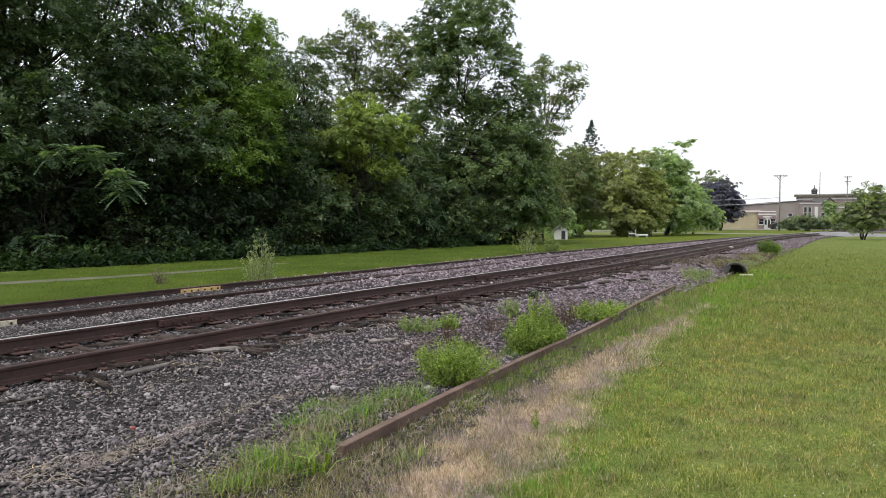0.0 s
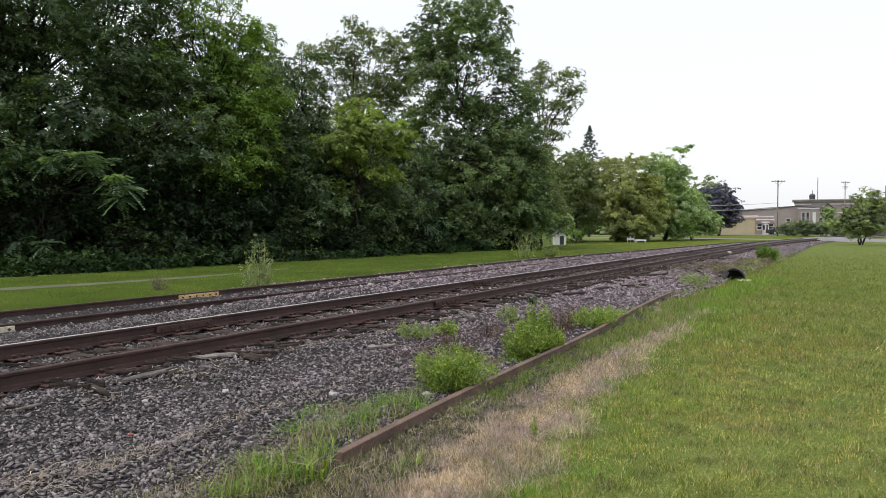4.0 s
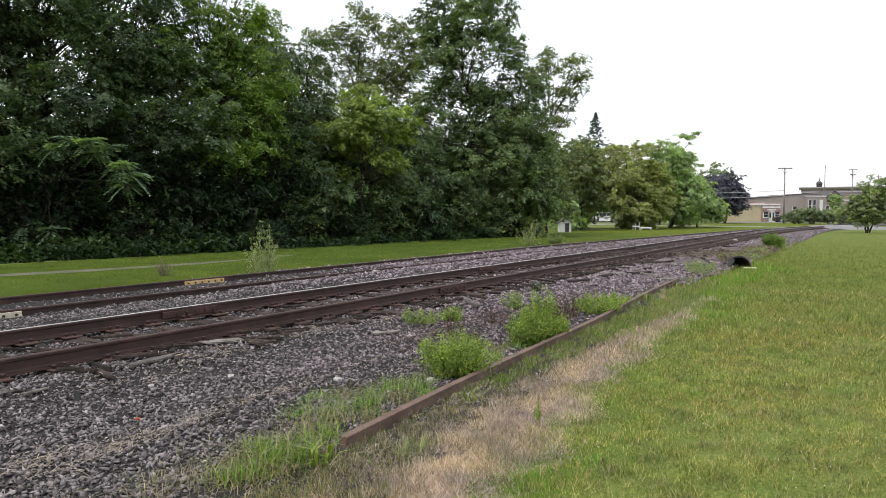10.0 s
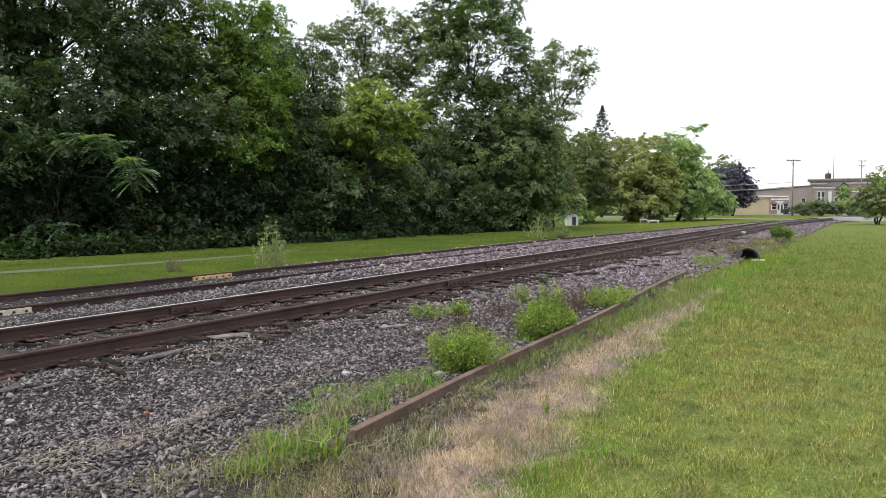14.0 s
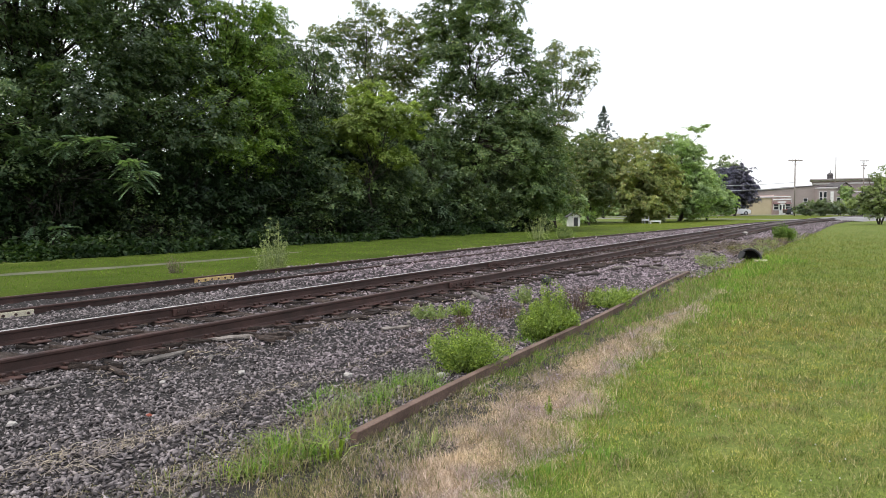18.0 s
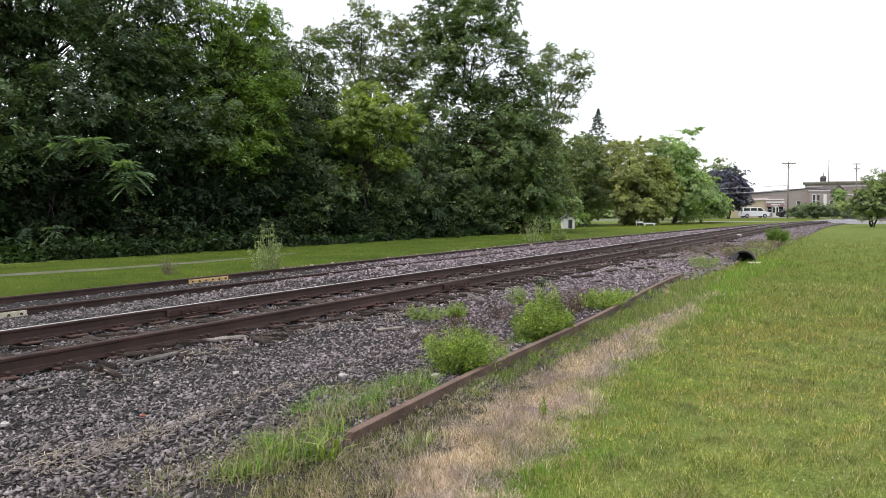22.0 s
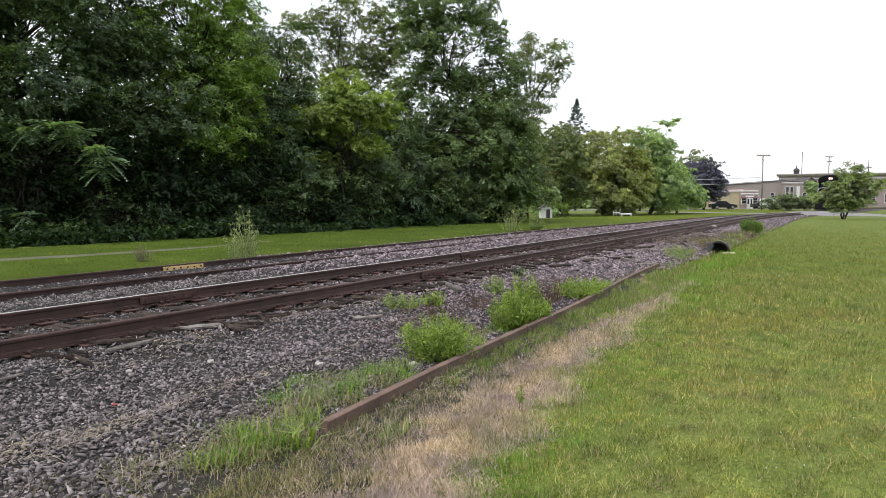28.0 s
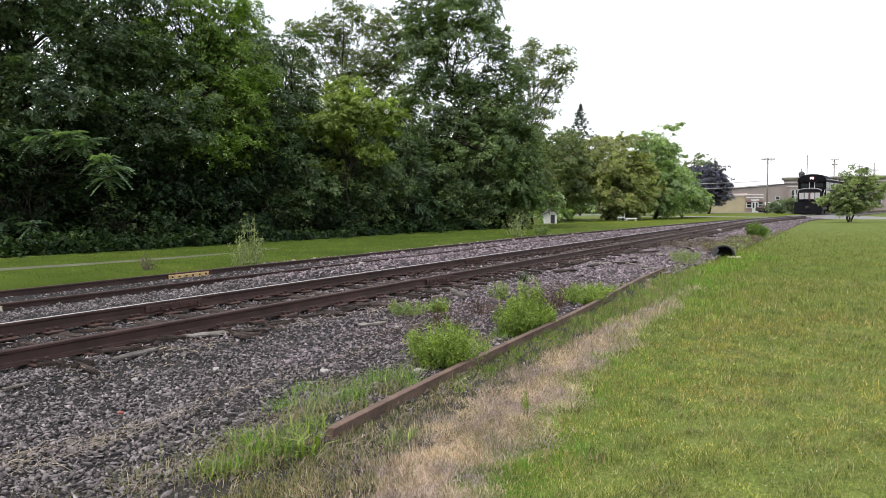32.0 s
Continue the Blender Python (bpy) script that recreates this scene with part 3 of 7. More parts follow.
def leaves(centres, radii, counts, size, rg, flat=0.7, droop=0.3, aspect=0.6, up=0.7, out=None):
    """Pointed leaves in clumps; with out, the clumps are tilted sprays that hang over at their rims."""
    c = np.repeat(centres, counts, 0)
    r = np.repeat(radii, counts)
    n = len(c)
    if out is None:
        d = rg.normal(size=(n, 3))
        d /= np.linalg.norm(d, axis=1, keepdims=True)
        p = d * (r * rg.uniform(0.15, 1, n) ** 0.5)[:, None]
        p[:, 2] *= flat
        nrm = 0.45 * d + rg.normal(scale=0.5, size=(n, 3)) + np.array([0, 0, up])
        t = np.cross(nrm, rg.normal(size=(n, 3)))
    else:
        o = out * np.array([0.5, 0.5, 0.25]) + rg.normal(scale=0.22, size=out.shape) + np.array([0, 0, 0.9])
        o = np.repeat(o / np.linalg.norm(o, axis=1, keepdims=True), counts, 0)
        a = np.cross(o, np.array([0.31, 0.95, 0.05]))
        a /= np.linalg.norm(a, axis=1, keepdims=True)
        b = np.cross(o, a)
        w, s = rg.uniform(0, 2 * np.pi, n), rg.uniform(0, 1, n) ** 0.5
        s *= 0.72 + 0.28 * np.cos(5 * w + 9 * c[:, 0])
        d = a * np.cos(w)[:, None] + b * np.sin(w)[:, None]
        p = d * (r * s)[:, None] + o * (r * rg.normal(0, 0.16 * flat / 0.6, n))[:, None]
        p[:, 2] -= 0.32 * r * s * s
        nrm = o + rg.normal(scale=0.42, size=(n, 3))
        t = d + rg.normal(scale=0.6, size=(n, 3))
        t -= nrm * (t * nrm).sum(1, keepdims=True) / (nrm * nrm).sum(1, keepdims=True)
    nrm /= np.linalg.norm(nrm, axis=1, keepdims=True)
    t /= np.linalg.norm(t, axis=1, keepdims=True) + 1e-9
    t[:, 2] -= droop * rg.uniform(0, 1, n)
    b = np.cross(nrm, t)
    l = (size * rg.uniform(0.6, 1.4, n))[:, None]
    o = c + p
    if size > 0.1:
        v = np.stack([o - t * l * 0.35 - b * l * aspect * 0.5, o - t * l * 0.2 + b * l * aspect * 0.5, o + t * l * 0.65], 1)
        return v.reshape(-1, 3), np.arange(n * 3).reshape(n, 3)
    v = np.stack([o - t * l * 0.45, o + b * l * aspect * 0.42 - t * l * 0.06, o + t * l * 0.55, o - b * l * aspect * 0.42 - t * l * 0.06], 1)
    return v.reshape(-1, 3), np.arange(n * 4).reshape(n, 4)


def clump_points(rg, lobes, gap=0.0):
    """Clump middles in the outer parts of the crown's lobes: (x, y, z, rx, ry, rz, how many, clump radius)."""
    cs, rs, outs = [], [], []
    for x, y, z, rx, ry, rz, n, cr in lobes:
        d = rg.normal(size=(n, 3))
        d /= np.linalg.norm(d, axis=1, keepdims=True)
        d *= rg.uniform(0.3, 1.0, n)[:, None] ** 0.55
        d *= (1 + 0.16 * np.sin(d[:, 0] * 5 + z) * np.cos(d[:, 2] * 6 + x))[:, None]
        cs.append(np.array([x, y, z]) + d * np.array([rx, ry, rz]))
        rs.append(cr * rg.uniform(0.55, 1.35, n))
        outs.append(d)
    return np.concatenate(cs), np.concatenate(rs), np.concatenate(outs)


def tree(name, at, height, lobes, mat, per, size, seed, label, trunk_r=0.16, fork=0.3, limbs=26, flat=0.62, category="tree", lean=(0, 0), aspect=0.7, stems=1, up=0.7, core=0):
    rnd, rg = random.Random(seed), np.random.default_rng(seed)
    z0 = float(ground_z(at[0], at[1]))
    ob = thing(name, pose(at[0], at[1], z0), label, category)
    cs, rs, outs = clump_points(rg, lobes)
    lines = []
    top = Vector((lean[0], lean[1], height * 0.86))
    for s in range(stems):
        foot = Vector((0.12 * math.cos(2.4 * s), 0.12 * math.sin(2.4 * s), -0.1)) * (stems > 1) + Vector((0, 0, -0.05))
        head = top + Vector((math.cos(2.1 * s + 1), math.sin(2.1 * s + 1), -0.3)) * (height * 0.2 if stems > 1 else 0)
        lines.append(limb(rnd, foot, head, trunk_r, trunk_r * 0.15, 9, 0))
    for i in rnd.sample(range(len(cs)), min(limbs, len(cs))):
        tip = Vector(cs[i])
        stem = lines[i % stems]
        s = max(0.12, min(0.9, fork * 0.6 + 0.75 * tip.z / height * rnd.uniform(0.45, 0.8)))
        k = s * (len(stem) - 1)
        a = stem[int(k)][0].lerp(stem[min(int(k) + 1, len(stem) - 1)][0], k % 1)
        r = trunk_r * (1 - 0.8 * s) * rnd.uniform(0.35, 0.6)
        arm = limb(rnd, a, tip, r, 0.012, 6, 0.1)
        lines.append(arm)
        for _ in range(2):
            q = arm[rnd.randint(2, 5)][0]
            lines.append(limb(rnd, q, q + (tip - a) * 0.14 + Vector((rnd.uniform(-1, 1), rnd.uniform(-1, 1), rnd.uniform(-0.2, 0.8))) * 0.35, r * 0.4, 0.008, 3, 0.05))
    v, f = tubes(lines, 5)
    under(new("trunk", quad_mesh("trunk", v, f, M_BARK, True)), ob)
    per, k = per * (rs / rs.mean()) ** 2 * rg.uniform(0.6, 1.3, len(rs)), 6
    off = rg.normal(size=(len(cs) * k, 3))
    off *= (rg.uniform(0.35, 1.0, len(off)) / np.linalg.norm(off, axis=1))[:, None] * np.array([1, 1, 0.62])
    cs, outs = np.repeat(cs, k, 0) + off * np.repeat(rs, k)[:, None], np.repeat(outs, k, 0) + 0.5 * off
    rs, per = np.repeat(rs, k) * rg.uniform(0.3, 0.5, len(off)), np.repeat(per, k) / k
    counts = np.maximum(2, (per * rg.uniform(0.5, 1.5, len(rs))).astype(int))
    v, f = leaves(cs, rs, counts, size, rg, flat, aspect=aspect, up=up, out=outs)
    if core:
        big = np.array([(x, y, z) for x, y, z, *_ in lobes]), np.array([min(rx, ry, rz) * 0.8 for _, _, _, rx, ry, rz, *_ in lobes])
        share = np.array([n for *_, n, _ in lobes]) / sum(n for *_, n, _ in lobes)
        cv, cf = leaves(big[0], big[1], np.maximum(1, (core * share).astype(int)), size * 1.6, rg, 1.0, aspect=0.6, up=0.2)
        v, f = np.concatenate([v, cv]), np.concatenate([f, cf + len(v)])
    under(new("crown", quad_mesh("crown", v, f, mat)), ob)
    return ob


# the row of trees beyond the siding
tree("maple_tree", (10.6, 27.2), 14.8, [(0, 0, 9.8, 3.8, 3.6, 4.8, 150, 0.8), (0.5, -3.0, 3.6, 3.2, 2.2, 1.6, 80, 0.8)], L_DARK, 165, 0.125, 11, "tall dark green broadleaf tree, dense to the ground", 0.24, limbs=60, core=0)
tree("maple_tree", (14.6, 26.8), 14.8, [(-1.4, -1.2, 6.5, 1.3, 1.2, 0.9, 26, 0.7), (-0.3, -1.2, 6.4, 1.3, 1.2, 0.9, 26, 0.7), (-1.2, -1.2, 7.6, 1.3, 1.2, 0.9, 26, 0.7), (0, 0, 11.0, 3.6, 3.4, 4.0, 150, 0.85), (-0.9, -1.6, 8.4, 3.2, 2.4, 1.5, 56, 0.8), (-0.2, -3.0, 5.2, 2.8, 1.8, 1.2, 60, 0.8), (1.8, -2.8, 7.2, 2.0, 1.5, 1.4, 46, 0.8)], L_DARK, 190, 0.125, 12, "tall dark green broadleaf tree with gaps of sky in its crown", 0.22, limbs=60, core=300)
tree("maple_tree", (18.4, 26.6), 14.2, [(0, 0, 10.4, 3.0, 3, 3.8, 150, 1.0), (0.2, -2.2, 7.2, 2.8, 2.0, 1.5, 64, 0.85), (0.2, -3.4, 4.9, 3.0, 2.0, 1.5, 80, 0.85)], L_DARK, 210, 0.125, 13, "tall dark green broadleaf tree", 0.2, limbs=50, core=1400)
tree("ash_tree", (21.2, 24.2), 12.6, [(-0.6, 0.2, 11, 1.8, 1.92, 1.4, 53, 0.7), (0.5, -0.4, 9.2, 2.28, 2.16, 1.3, 72, 0.72), (-0.5, 0.2, 8, 2.28, 1.92, 1.2, 67, 0.75), (1.3, -1, 7.3, 2.4, 2.04, 1.2, 72, 0.75), (0.2, -1, 5.7, 3, 2.16, 1.2, 84, 0.75), (0.2, -1.4, 3.9, 2.64, 2.04, 1.1, 60, 0.7), (1.7, -0.8, 9.8, 0.96, 0.96, 0.7, 22, 0.5)], L_LIME, 150, 0.12, 14, "light green broadleaf tree at the wood's edge", 0.17, limbs=70, aspect=0.55, core=1000)
tree("maple_tree", (24.8, 25.4), 10.6, [(0, 0, 8.0, 1.7, 1.7, 2.3, 70, 0.8), (0.2, -1.8, 5.0, 2.4, 1.8, 1.9, 80, 0.8)], L_DARK, 190, 0.125, 15, "mid green broadleaf tree", 0.15, limbs=40, core=900)
tree("maple_tree", (28.1, 25.4), 11.2, [(0, 0, 8.6, 1.8, 1.8, 2.0, 76, 0.75), (-0.9, 1.2, 6.4, 1.6, 1.6, 1.4, 50, 0.75), (0.6, -1.2, 5.8, 1.8, 1.6, 1.6, 60, 0.75)], L_DARK, 150, 0.12, 36, "dark broadleaf tree between two lighter ones", 0.15, limbs=70, core=250)
tree("locust_tree", (36.4, 28.0), 15.4, [(0.6, 0.6, 14.2, 1.0, 0.9, 0.8, 18, 0.6), (-0.1, 1.6, 13.4, 0.8, 0.7, 0.4, 13, 0.5), (1.3, -0.8, 13.3, 1.4, 1.3, 0.8, 33, 0.6), (-0.7, 2.0, 12.7, 1.5, 1.4, 0.5, 40, 0.6), (0.5, 0.3, 12.5, 1.2, 1.1, 0.7, 24, 0.6), (1.4, -2.0, 12.4, 1.1, 1.0, 0.9, 31, 0.6), (-1.4, 2.5, 11.5, 0.8, 0.7, 0.6, 14, 0.5), (0.2, 0.8, 11.3, 1.3, 1.2, 0.5, 25, 0.6), (1.6, -1.7, 10.9, 1.9, 1.8, 0.9, 58, 0.6), (2.5, -2.9, 11.5, 1.1, 1.0, 1.2, 32, 0.6), (-0.8, 2.4, 10.5, 1.2, 1.0, 0.6, 23, 0.6), (-0.0, -0.1, 9.9, 1.8, 1.6, 0.8, 41, 0.6), (1.5, -1.8, 9.6, 1.4, 1.2, 0.9, 28, 0.65), (-0.9, 2.2, 8.9, 1.3, 1.2, 0.7, 26, 0.6), (0.1, -0.5, 8.5, 2.1, 1.9, 1.2, 45, 0.65), (1.8, -2.9, 7.9, 1.4, 1.3, 1.5, 41, 0.65), (-0.8, 1.9, 6.8, 1.9, 1.7, 1.4, 57, 0.7), (0.8, -0.9, 5.9, 2.8, 2.6, 1.4, 86, 0.75), (1.7, -2.9, 6.0, 1.6, 1.5, 2.1, 54, 0.7), (0.0, 0.3, 4.3, 3.5, 3.0, 1.8, 93, 0.8)], L_LOCUST, 150, 0.13, 16, "airy tall locust tree with sky showing through", 0.14, fork=0.3, limbs=46, aspect=0.55, core=200)
tree("oak_tree", (38.0, 20.8), 16.0, [(-0.6, 1.2, 8.9, 1.3, 1.2, 0.9, 44, 0.6), (-0.4, 1.0, 7.4, 1.0, 1.0, 0.5, 24, 0.55), (0.6, -0.4, 8.2, 1.2, 1.1, 0.8, 40, 0.6), (0.2, 0.0, 6.6, 1.5, 1.4, 0.7, 46, 0.6), (1.3, -1.6, 8.0, 1.2, 1.1, 0.9, 44, 0.6), (2.3, -3.2, 9.2, 0.9, 0.8, 0.8, 26, 0.55), (0.8, -0.1, 14.6, 2.2, 2.0, 1.4, 71, 0.7), (-0.6, 1.9, 14.5, 1.0, 0.9, 1.1, 27, 0.6), (0.4, 0.1, 13.2, 2.4, 2.2, 1.5, 82, 0.7), (-0.3, 1.8, 12.2, 1.5, 1.4, 1.3, 62, 0.65), (1.2, -1.6, 12.2, 1.1, 1.0, 1.9, 39, 0.65), (-1.0, 2.6, 13.0, 1.0, 1.0, 0.8, 31, 0.55), (0.0, 0.2, 11.2, 2.0, 1.9, 1.1, 59, 0.65), (1.9, -1.7, 10.1, 1.0, 0.9, 2.2, 40, 0.65), (-0.6, 1.8, 10.2, 1.6, 1.5, 1.3, 56, 0.65), (0.9, -0.4, 8.9, 1.7, 1.5, 0.9, 42, 0.65), (2.2, -2.7, 8.7, 0.9, 0.9, 1.2, 34, 0.6), (-0.9, 2.4, 8.2, 1.2, 1.1, 0.9, 35, 0.6), (1.1, -1.4, 6.8, 2.2, 2.1, 1.1, 69, 0.65), (2.2, -3.1, 6.6, 1.4, 1.2, 1.4, 45, 0.65), (-0.6, 1.4, 5.6, 2.2, 1.9, 1.3, 76, 0.7), (0.9, -1.8, 4.8, 2.7, 2.5, 2.1, 107, 0.7), (1.9, -3.3, 4.4, 1.5, 1.4, 2.7, 84, 0.65), (-0.3, 0.4, 3.5, 2.0, 1.8, 1.6, 58, 0.75), (1.7, -2.8, 2.4, 2.3, 2.1, 2.3, 72, 0.75), (-0.1, -0.2, 1.5, 2.3, 2.1, 1.7, 61, 0.75), (2.1, -4.0, 2.1, 0.8, 0.7, 1.5, 29, 0.65)], L_MID, 120, 0.13, 17, "tallest tree of the row, dark limbs in an open crown", 0.15, fork=0.45, limbs=50, core=900)
tree("locust_tree", (47.5, 19.8), 13.6, [(0.2, 0.3, 12.8, 1.1, 1.0, 0.35, 20, 0.5), (0.7, -0.5, 12.0, 1.6, 1.4, 0.35, 36, 0.5), (0.3, -1.7, 12.2, 1.1, 1.0, 0.3, 22, 0.45), (0.5, -2.3, 11.2, 1.2, 1.0, 0.35, 26, 0.45), (0.4, -1.7, 10.0, 1.2, 1.0, 0.35, 24, 0.45), (-0.2, 0.8, 11.4, 1.2, 1.1, 0.45, 26, 0.5), (1.2, -1.4, 11.0, 1.1, 1.0, 0.35, 20, 0.45), (0.3, -0.1, 10.2, 1.8, 1.6, 0.35, 34, 0.5), (0.7, -0.8, 9.2, 1.4, 1.3, 0.35, 24, 0.45), (-0.2, 0.6, 8.6, 1.2, 1.1, 0.5, 30, 0.5), (0.5, -0.6, 8.0, 1.1, 1.0, 0.35, 20, 0.45), (0.1, -0.1, 6.8, 1.2, 1.1, 0.6, 30, 0.5), (-0.2, 0.2, 5.4, 1.4, 1.2, 0.9, 44, 0.55), (0.1, -0.4, 3.7, 1.2, 1.1, 1.2, 60, 0.6), (0.2, -0.8, 2.1, 1.0, 0.9, 1.2, 50, 0.6)], L_LOCUST, 70, 0.14, 37, "thin pale tree with wispy layered branches", 0.1, fork=0.35, limbs=40, aspect=0.5)
tree("box_elder_tree", (27.8, 21.2), 7.8, [(-0.1, 0.3, 6.5, 1.0, 0.9, 0.8, 27, 0.5), (-1.0, 1.5, 5.2, 0.8, 0.7, 0.6, 19, 0.48), (0.6, -0.6, 6.2, 1.5, 1.4, 0.8, 52, 0.5), (1.4, -1.7, 6.1, 0.6, 0.6, 0.6, 11, 0.4), (-0.3, 0.3, 5.4, 1.4, 1.3, 0.6, 45, 0.5), (1.2, -1.3, 5.4, 0.8, 0.8, 0.7, 17, 0.45), (-0.2, 0.7, 4.6, 1.1, 1.0, 0.5, 32, 0.42), (0.7, -0.9, 4.0, 1.1, 1.0, 0.4, 32, 0.42), (-0.8, 1.3, 3.4, 0.8, 0.7, 0.4, 18, 0.36), (-0.3, 0.4, 3.4, 0.5, 0.5, 0.4, 9, 0.34), (-0.2, 0.9, 3.1, 0.3, 0.3, 0.5, 7, 0.28), (0.6, 0.1, 7.6, 0.5, 0.4, 0.4, 5, 0.36)], L_ELDER, 170, 0.11, 18, "small yellow-green tree in front of the dark woods", 0.07, limbs=22, core=100)
tree("mulberry_tree", (42.2, 19.4), 8.2, [(0, 0, 5.8, 2.3, 2.3, 1.8, 90, 0.8), (-0.2, -0.6, 2.8, 2.1, 2.0, 2.0, 84, 0.75)], L_LOCUST, 170, 0.14, 19, "rounded green tree at the end of the wood", 0.14, core=1400)
tree("mulberry_tree", (46.5, 24.0), 8.4, [(0, 0, 4.8, 2.6, 2.6, 3.6, 130, 0.8)], L_LOCUST, 120, 0.2, 20, "rounded green tree behind the wood's end", 0.14, core=1400)


# shrubs and saplings along the wood's edge, and the thicket behind, mostly in shade-dark leaf
def wood_edge(x):
    return float(np.interp(x, [10, 13, 17, 21, 27, 33, 37, 42], [22.8, 22.5, 21.9, 21.2, 21.0, 20.5, 19.5, 18.0]))


rnd = random.Random(77)
for i in range(22):
    x = 10.8 + 1.42 * i + rnd.uniform(-0.5, 0.5)
    h = rnd.choice((1.1, 1.6, 2.0, 2.6, 3.0)) * rnd.uniform(0.85, 1.15)
    if x < 17 and i % 2:
        continue
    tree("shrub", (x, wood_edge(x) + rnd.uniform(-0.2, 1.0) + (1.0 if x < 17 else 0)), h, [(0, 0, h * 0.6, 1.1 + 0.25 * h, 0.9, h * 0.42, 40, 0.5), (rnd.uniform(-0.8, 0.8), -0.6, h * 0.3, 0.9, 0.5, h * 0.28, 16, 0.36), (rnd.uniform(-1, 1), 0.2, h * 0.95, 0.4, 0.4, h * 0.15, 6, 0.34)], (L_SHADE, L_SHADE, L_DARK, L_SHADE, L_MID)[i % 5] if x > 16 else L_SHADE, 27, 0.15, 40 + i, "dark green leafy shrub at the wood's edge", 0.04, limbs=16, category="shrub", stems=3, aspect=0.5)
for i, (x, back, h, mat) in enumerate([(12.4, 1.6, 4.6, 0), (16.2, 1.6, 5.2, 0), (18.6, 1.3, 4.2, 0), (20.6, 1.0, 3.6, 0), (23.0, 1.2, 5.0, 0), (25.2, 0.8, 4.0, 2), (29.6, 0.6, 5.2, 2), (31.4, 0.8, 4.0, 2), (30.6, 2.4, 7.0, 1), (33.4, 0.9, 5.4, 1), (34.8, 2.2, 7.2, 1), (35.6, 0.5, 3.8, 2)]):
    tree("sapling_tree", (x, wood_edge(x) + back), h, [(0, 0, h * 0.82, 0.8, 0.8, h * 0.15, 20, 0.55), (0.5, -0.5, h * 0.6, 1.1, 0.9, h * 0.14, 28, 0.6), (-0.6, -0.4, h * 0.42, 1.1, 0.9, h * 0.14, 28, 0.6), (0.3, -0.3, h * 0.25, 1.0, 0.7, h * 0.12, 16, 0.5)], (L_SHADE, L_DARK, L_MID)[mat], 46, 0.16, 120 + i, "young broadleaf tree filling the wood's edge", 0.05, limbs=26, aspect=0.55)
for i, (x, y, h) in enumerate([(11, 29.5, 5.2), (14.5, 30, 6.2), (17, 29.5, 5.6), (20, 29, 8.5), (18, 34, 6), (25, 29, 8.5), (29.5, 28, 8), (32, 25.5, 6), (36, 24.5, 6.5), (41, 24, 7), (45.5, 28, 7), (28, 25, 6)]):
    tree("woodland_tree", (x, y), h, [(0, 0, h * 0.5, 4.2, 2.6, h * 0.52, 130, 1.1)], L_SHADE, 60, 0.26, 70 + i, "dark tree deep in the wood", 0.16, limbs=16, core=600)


def sumac(at, fronds, seed):
    """A sumac: bent stems ending in sprays of long feathered leaves, leaflet by leaflet."""
    rnd, rg = random.Random(seed), np.random.default_rng(seed)
    ob = thing("sumac_tree", pose(at[0], at[1], float(ground_z(*at))), "sumac with pale arching feathered leaf sprays", "tree")
    hub = Vector((0, -0.3, 0.62 * max(z for (_, _, z), _ in fronds)))
    lines, v = [limb(rnd, (0, 0, 0), hub, 0.035, 0.022, 6, 0)], []
    for (x, y, z), n in fronds:
        head = Vector((x - at[0], y - at[1], z))
        lines.append(limb(rnd, hub, head, 0.016, 0.007, 5, 0.12))
        for k in range(int(n * 1.5)):
            a, l = rnd.uniform(0, 6.283), rnd.uniform(0.42, 0.7)
            d = Vector((math.cos(a), math.sin(a), rnd.uniform(-0.6, 0.7)))
            rachis = [(head + d * l * s + Vector((0, 0, -0.5 * l * s * s)), 0.006) for s in (0, 0.25, 0.5, 0.75, 1)]
            lines.append(rachis)
            side = d.cross(Vector((0, 0, 1))).normalized()
            for j in range(2, 13):
                s = j / 12
                q = head + d * l * s + Vector((0, 0, -0.5 * l * s * s))
                for e in (-1, 1):
                    t = (side * e + d * 0.35 + Vector((0, 0, rnd.uniform(-0.5, -0.1)))).normalized() * (0.2 * (1 - 0.5 * abs(s - 0.45)) * rnd.uniform(0.8, 1.15))
                    w = d.normalized() * 0.042
                    v += [q, q + t * 0.45 + w, q + t, q + t * 0.45 - w]
    tv, tf = tubes(lines, 5)
    under(new("stem", quad_mesh("stem", tv, tf, M_BARK, True)), ob)
    under(new("foliage", quad_mesh("foliage", np.array([tuple(q) for q in v]), np.arange(len(v)).reshape(-1, 4), L_SUMAC)), ob)


sumac((13.2, 23.4), [((13.4, 21.8, 3.71), 12), ((13.7, 21.4, 3.66), 12), ((14.0, 21.1, 3.46), 12), ((13.1, 22.2, 3.56), 11), ((13.8, 21.4, 3.31), 11), ((14.3, 20.7, 2.96), 12), ((14.5, 20.5, 2.66), 12), ((14.4, 20.6, 2.31), 10), ((12.6, 23.1, 3.66), 12), ((12.2, 23.6, 3.76), 12), ((12.4, 23.3, 3.36), 10), ((12.8, 22.7, 3.41), 10), ((12.4, 23.0, 0.96), 6), ((13.0, 22.4, 0.86), 6)], 90)
sumac((23.6, 22.3), [((23.2, 21.6, 1.7), 8), ((24.0, 21.4, 1.3), 8), ((24.4, 21.7, 2.1), 7)], 91)
sumac((33.0, 21.2), [((32.6, 20.3, 1.5), 9), ((33.4, 20.2, 1.2), 8), ((34.0, 20.2, 1.8), 8)], 92)

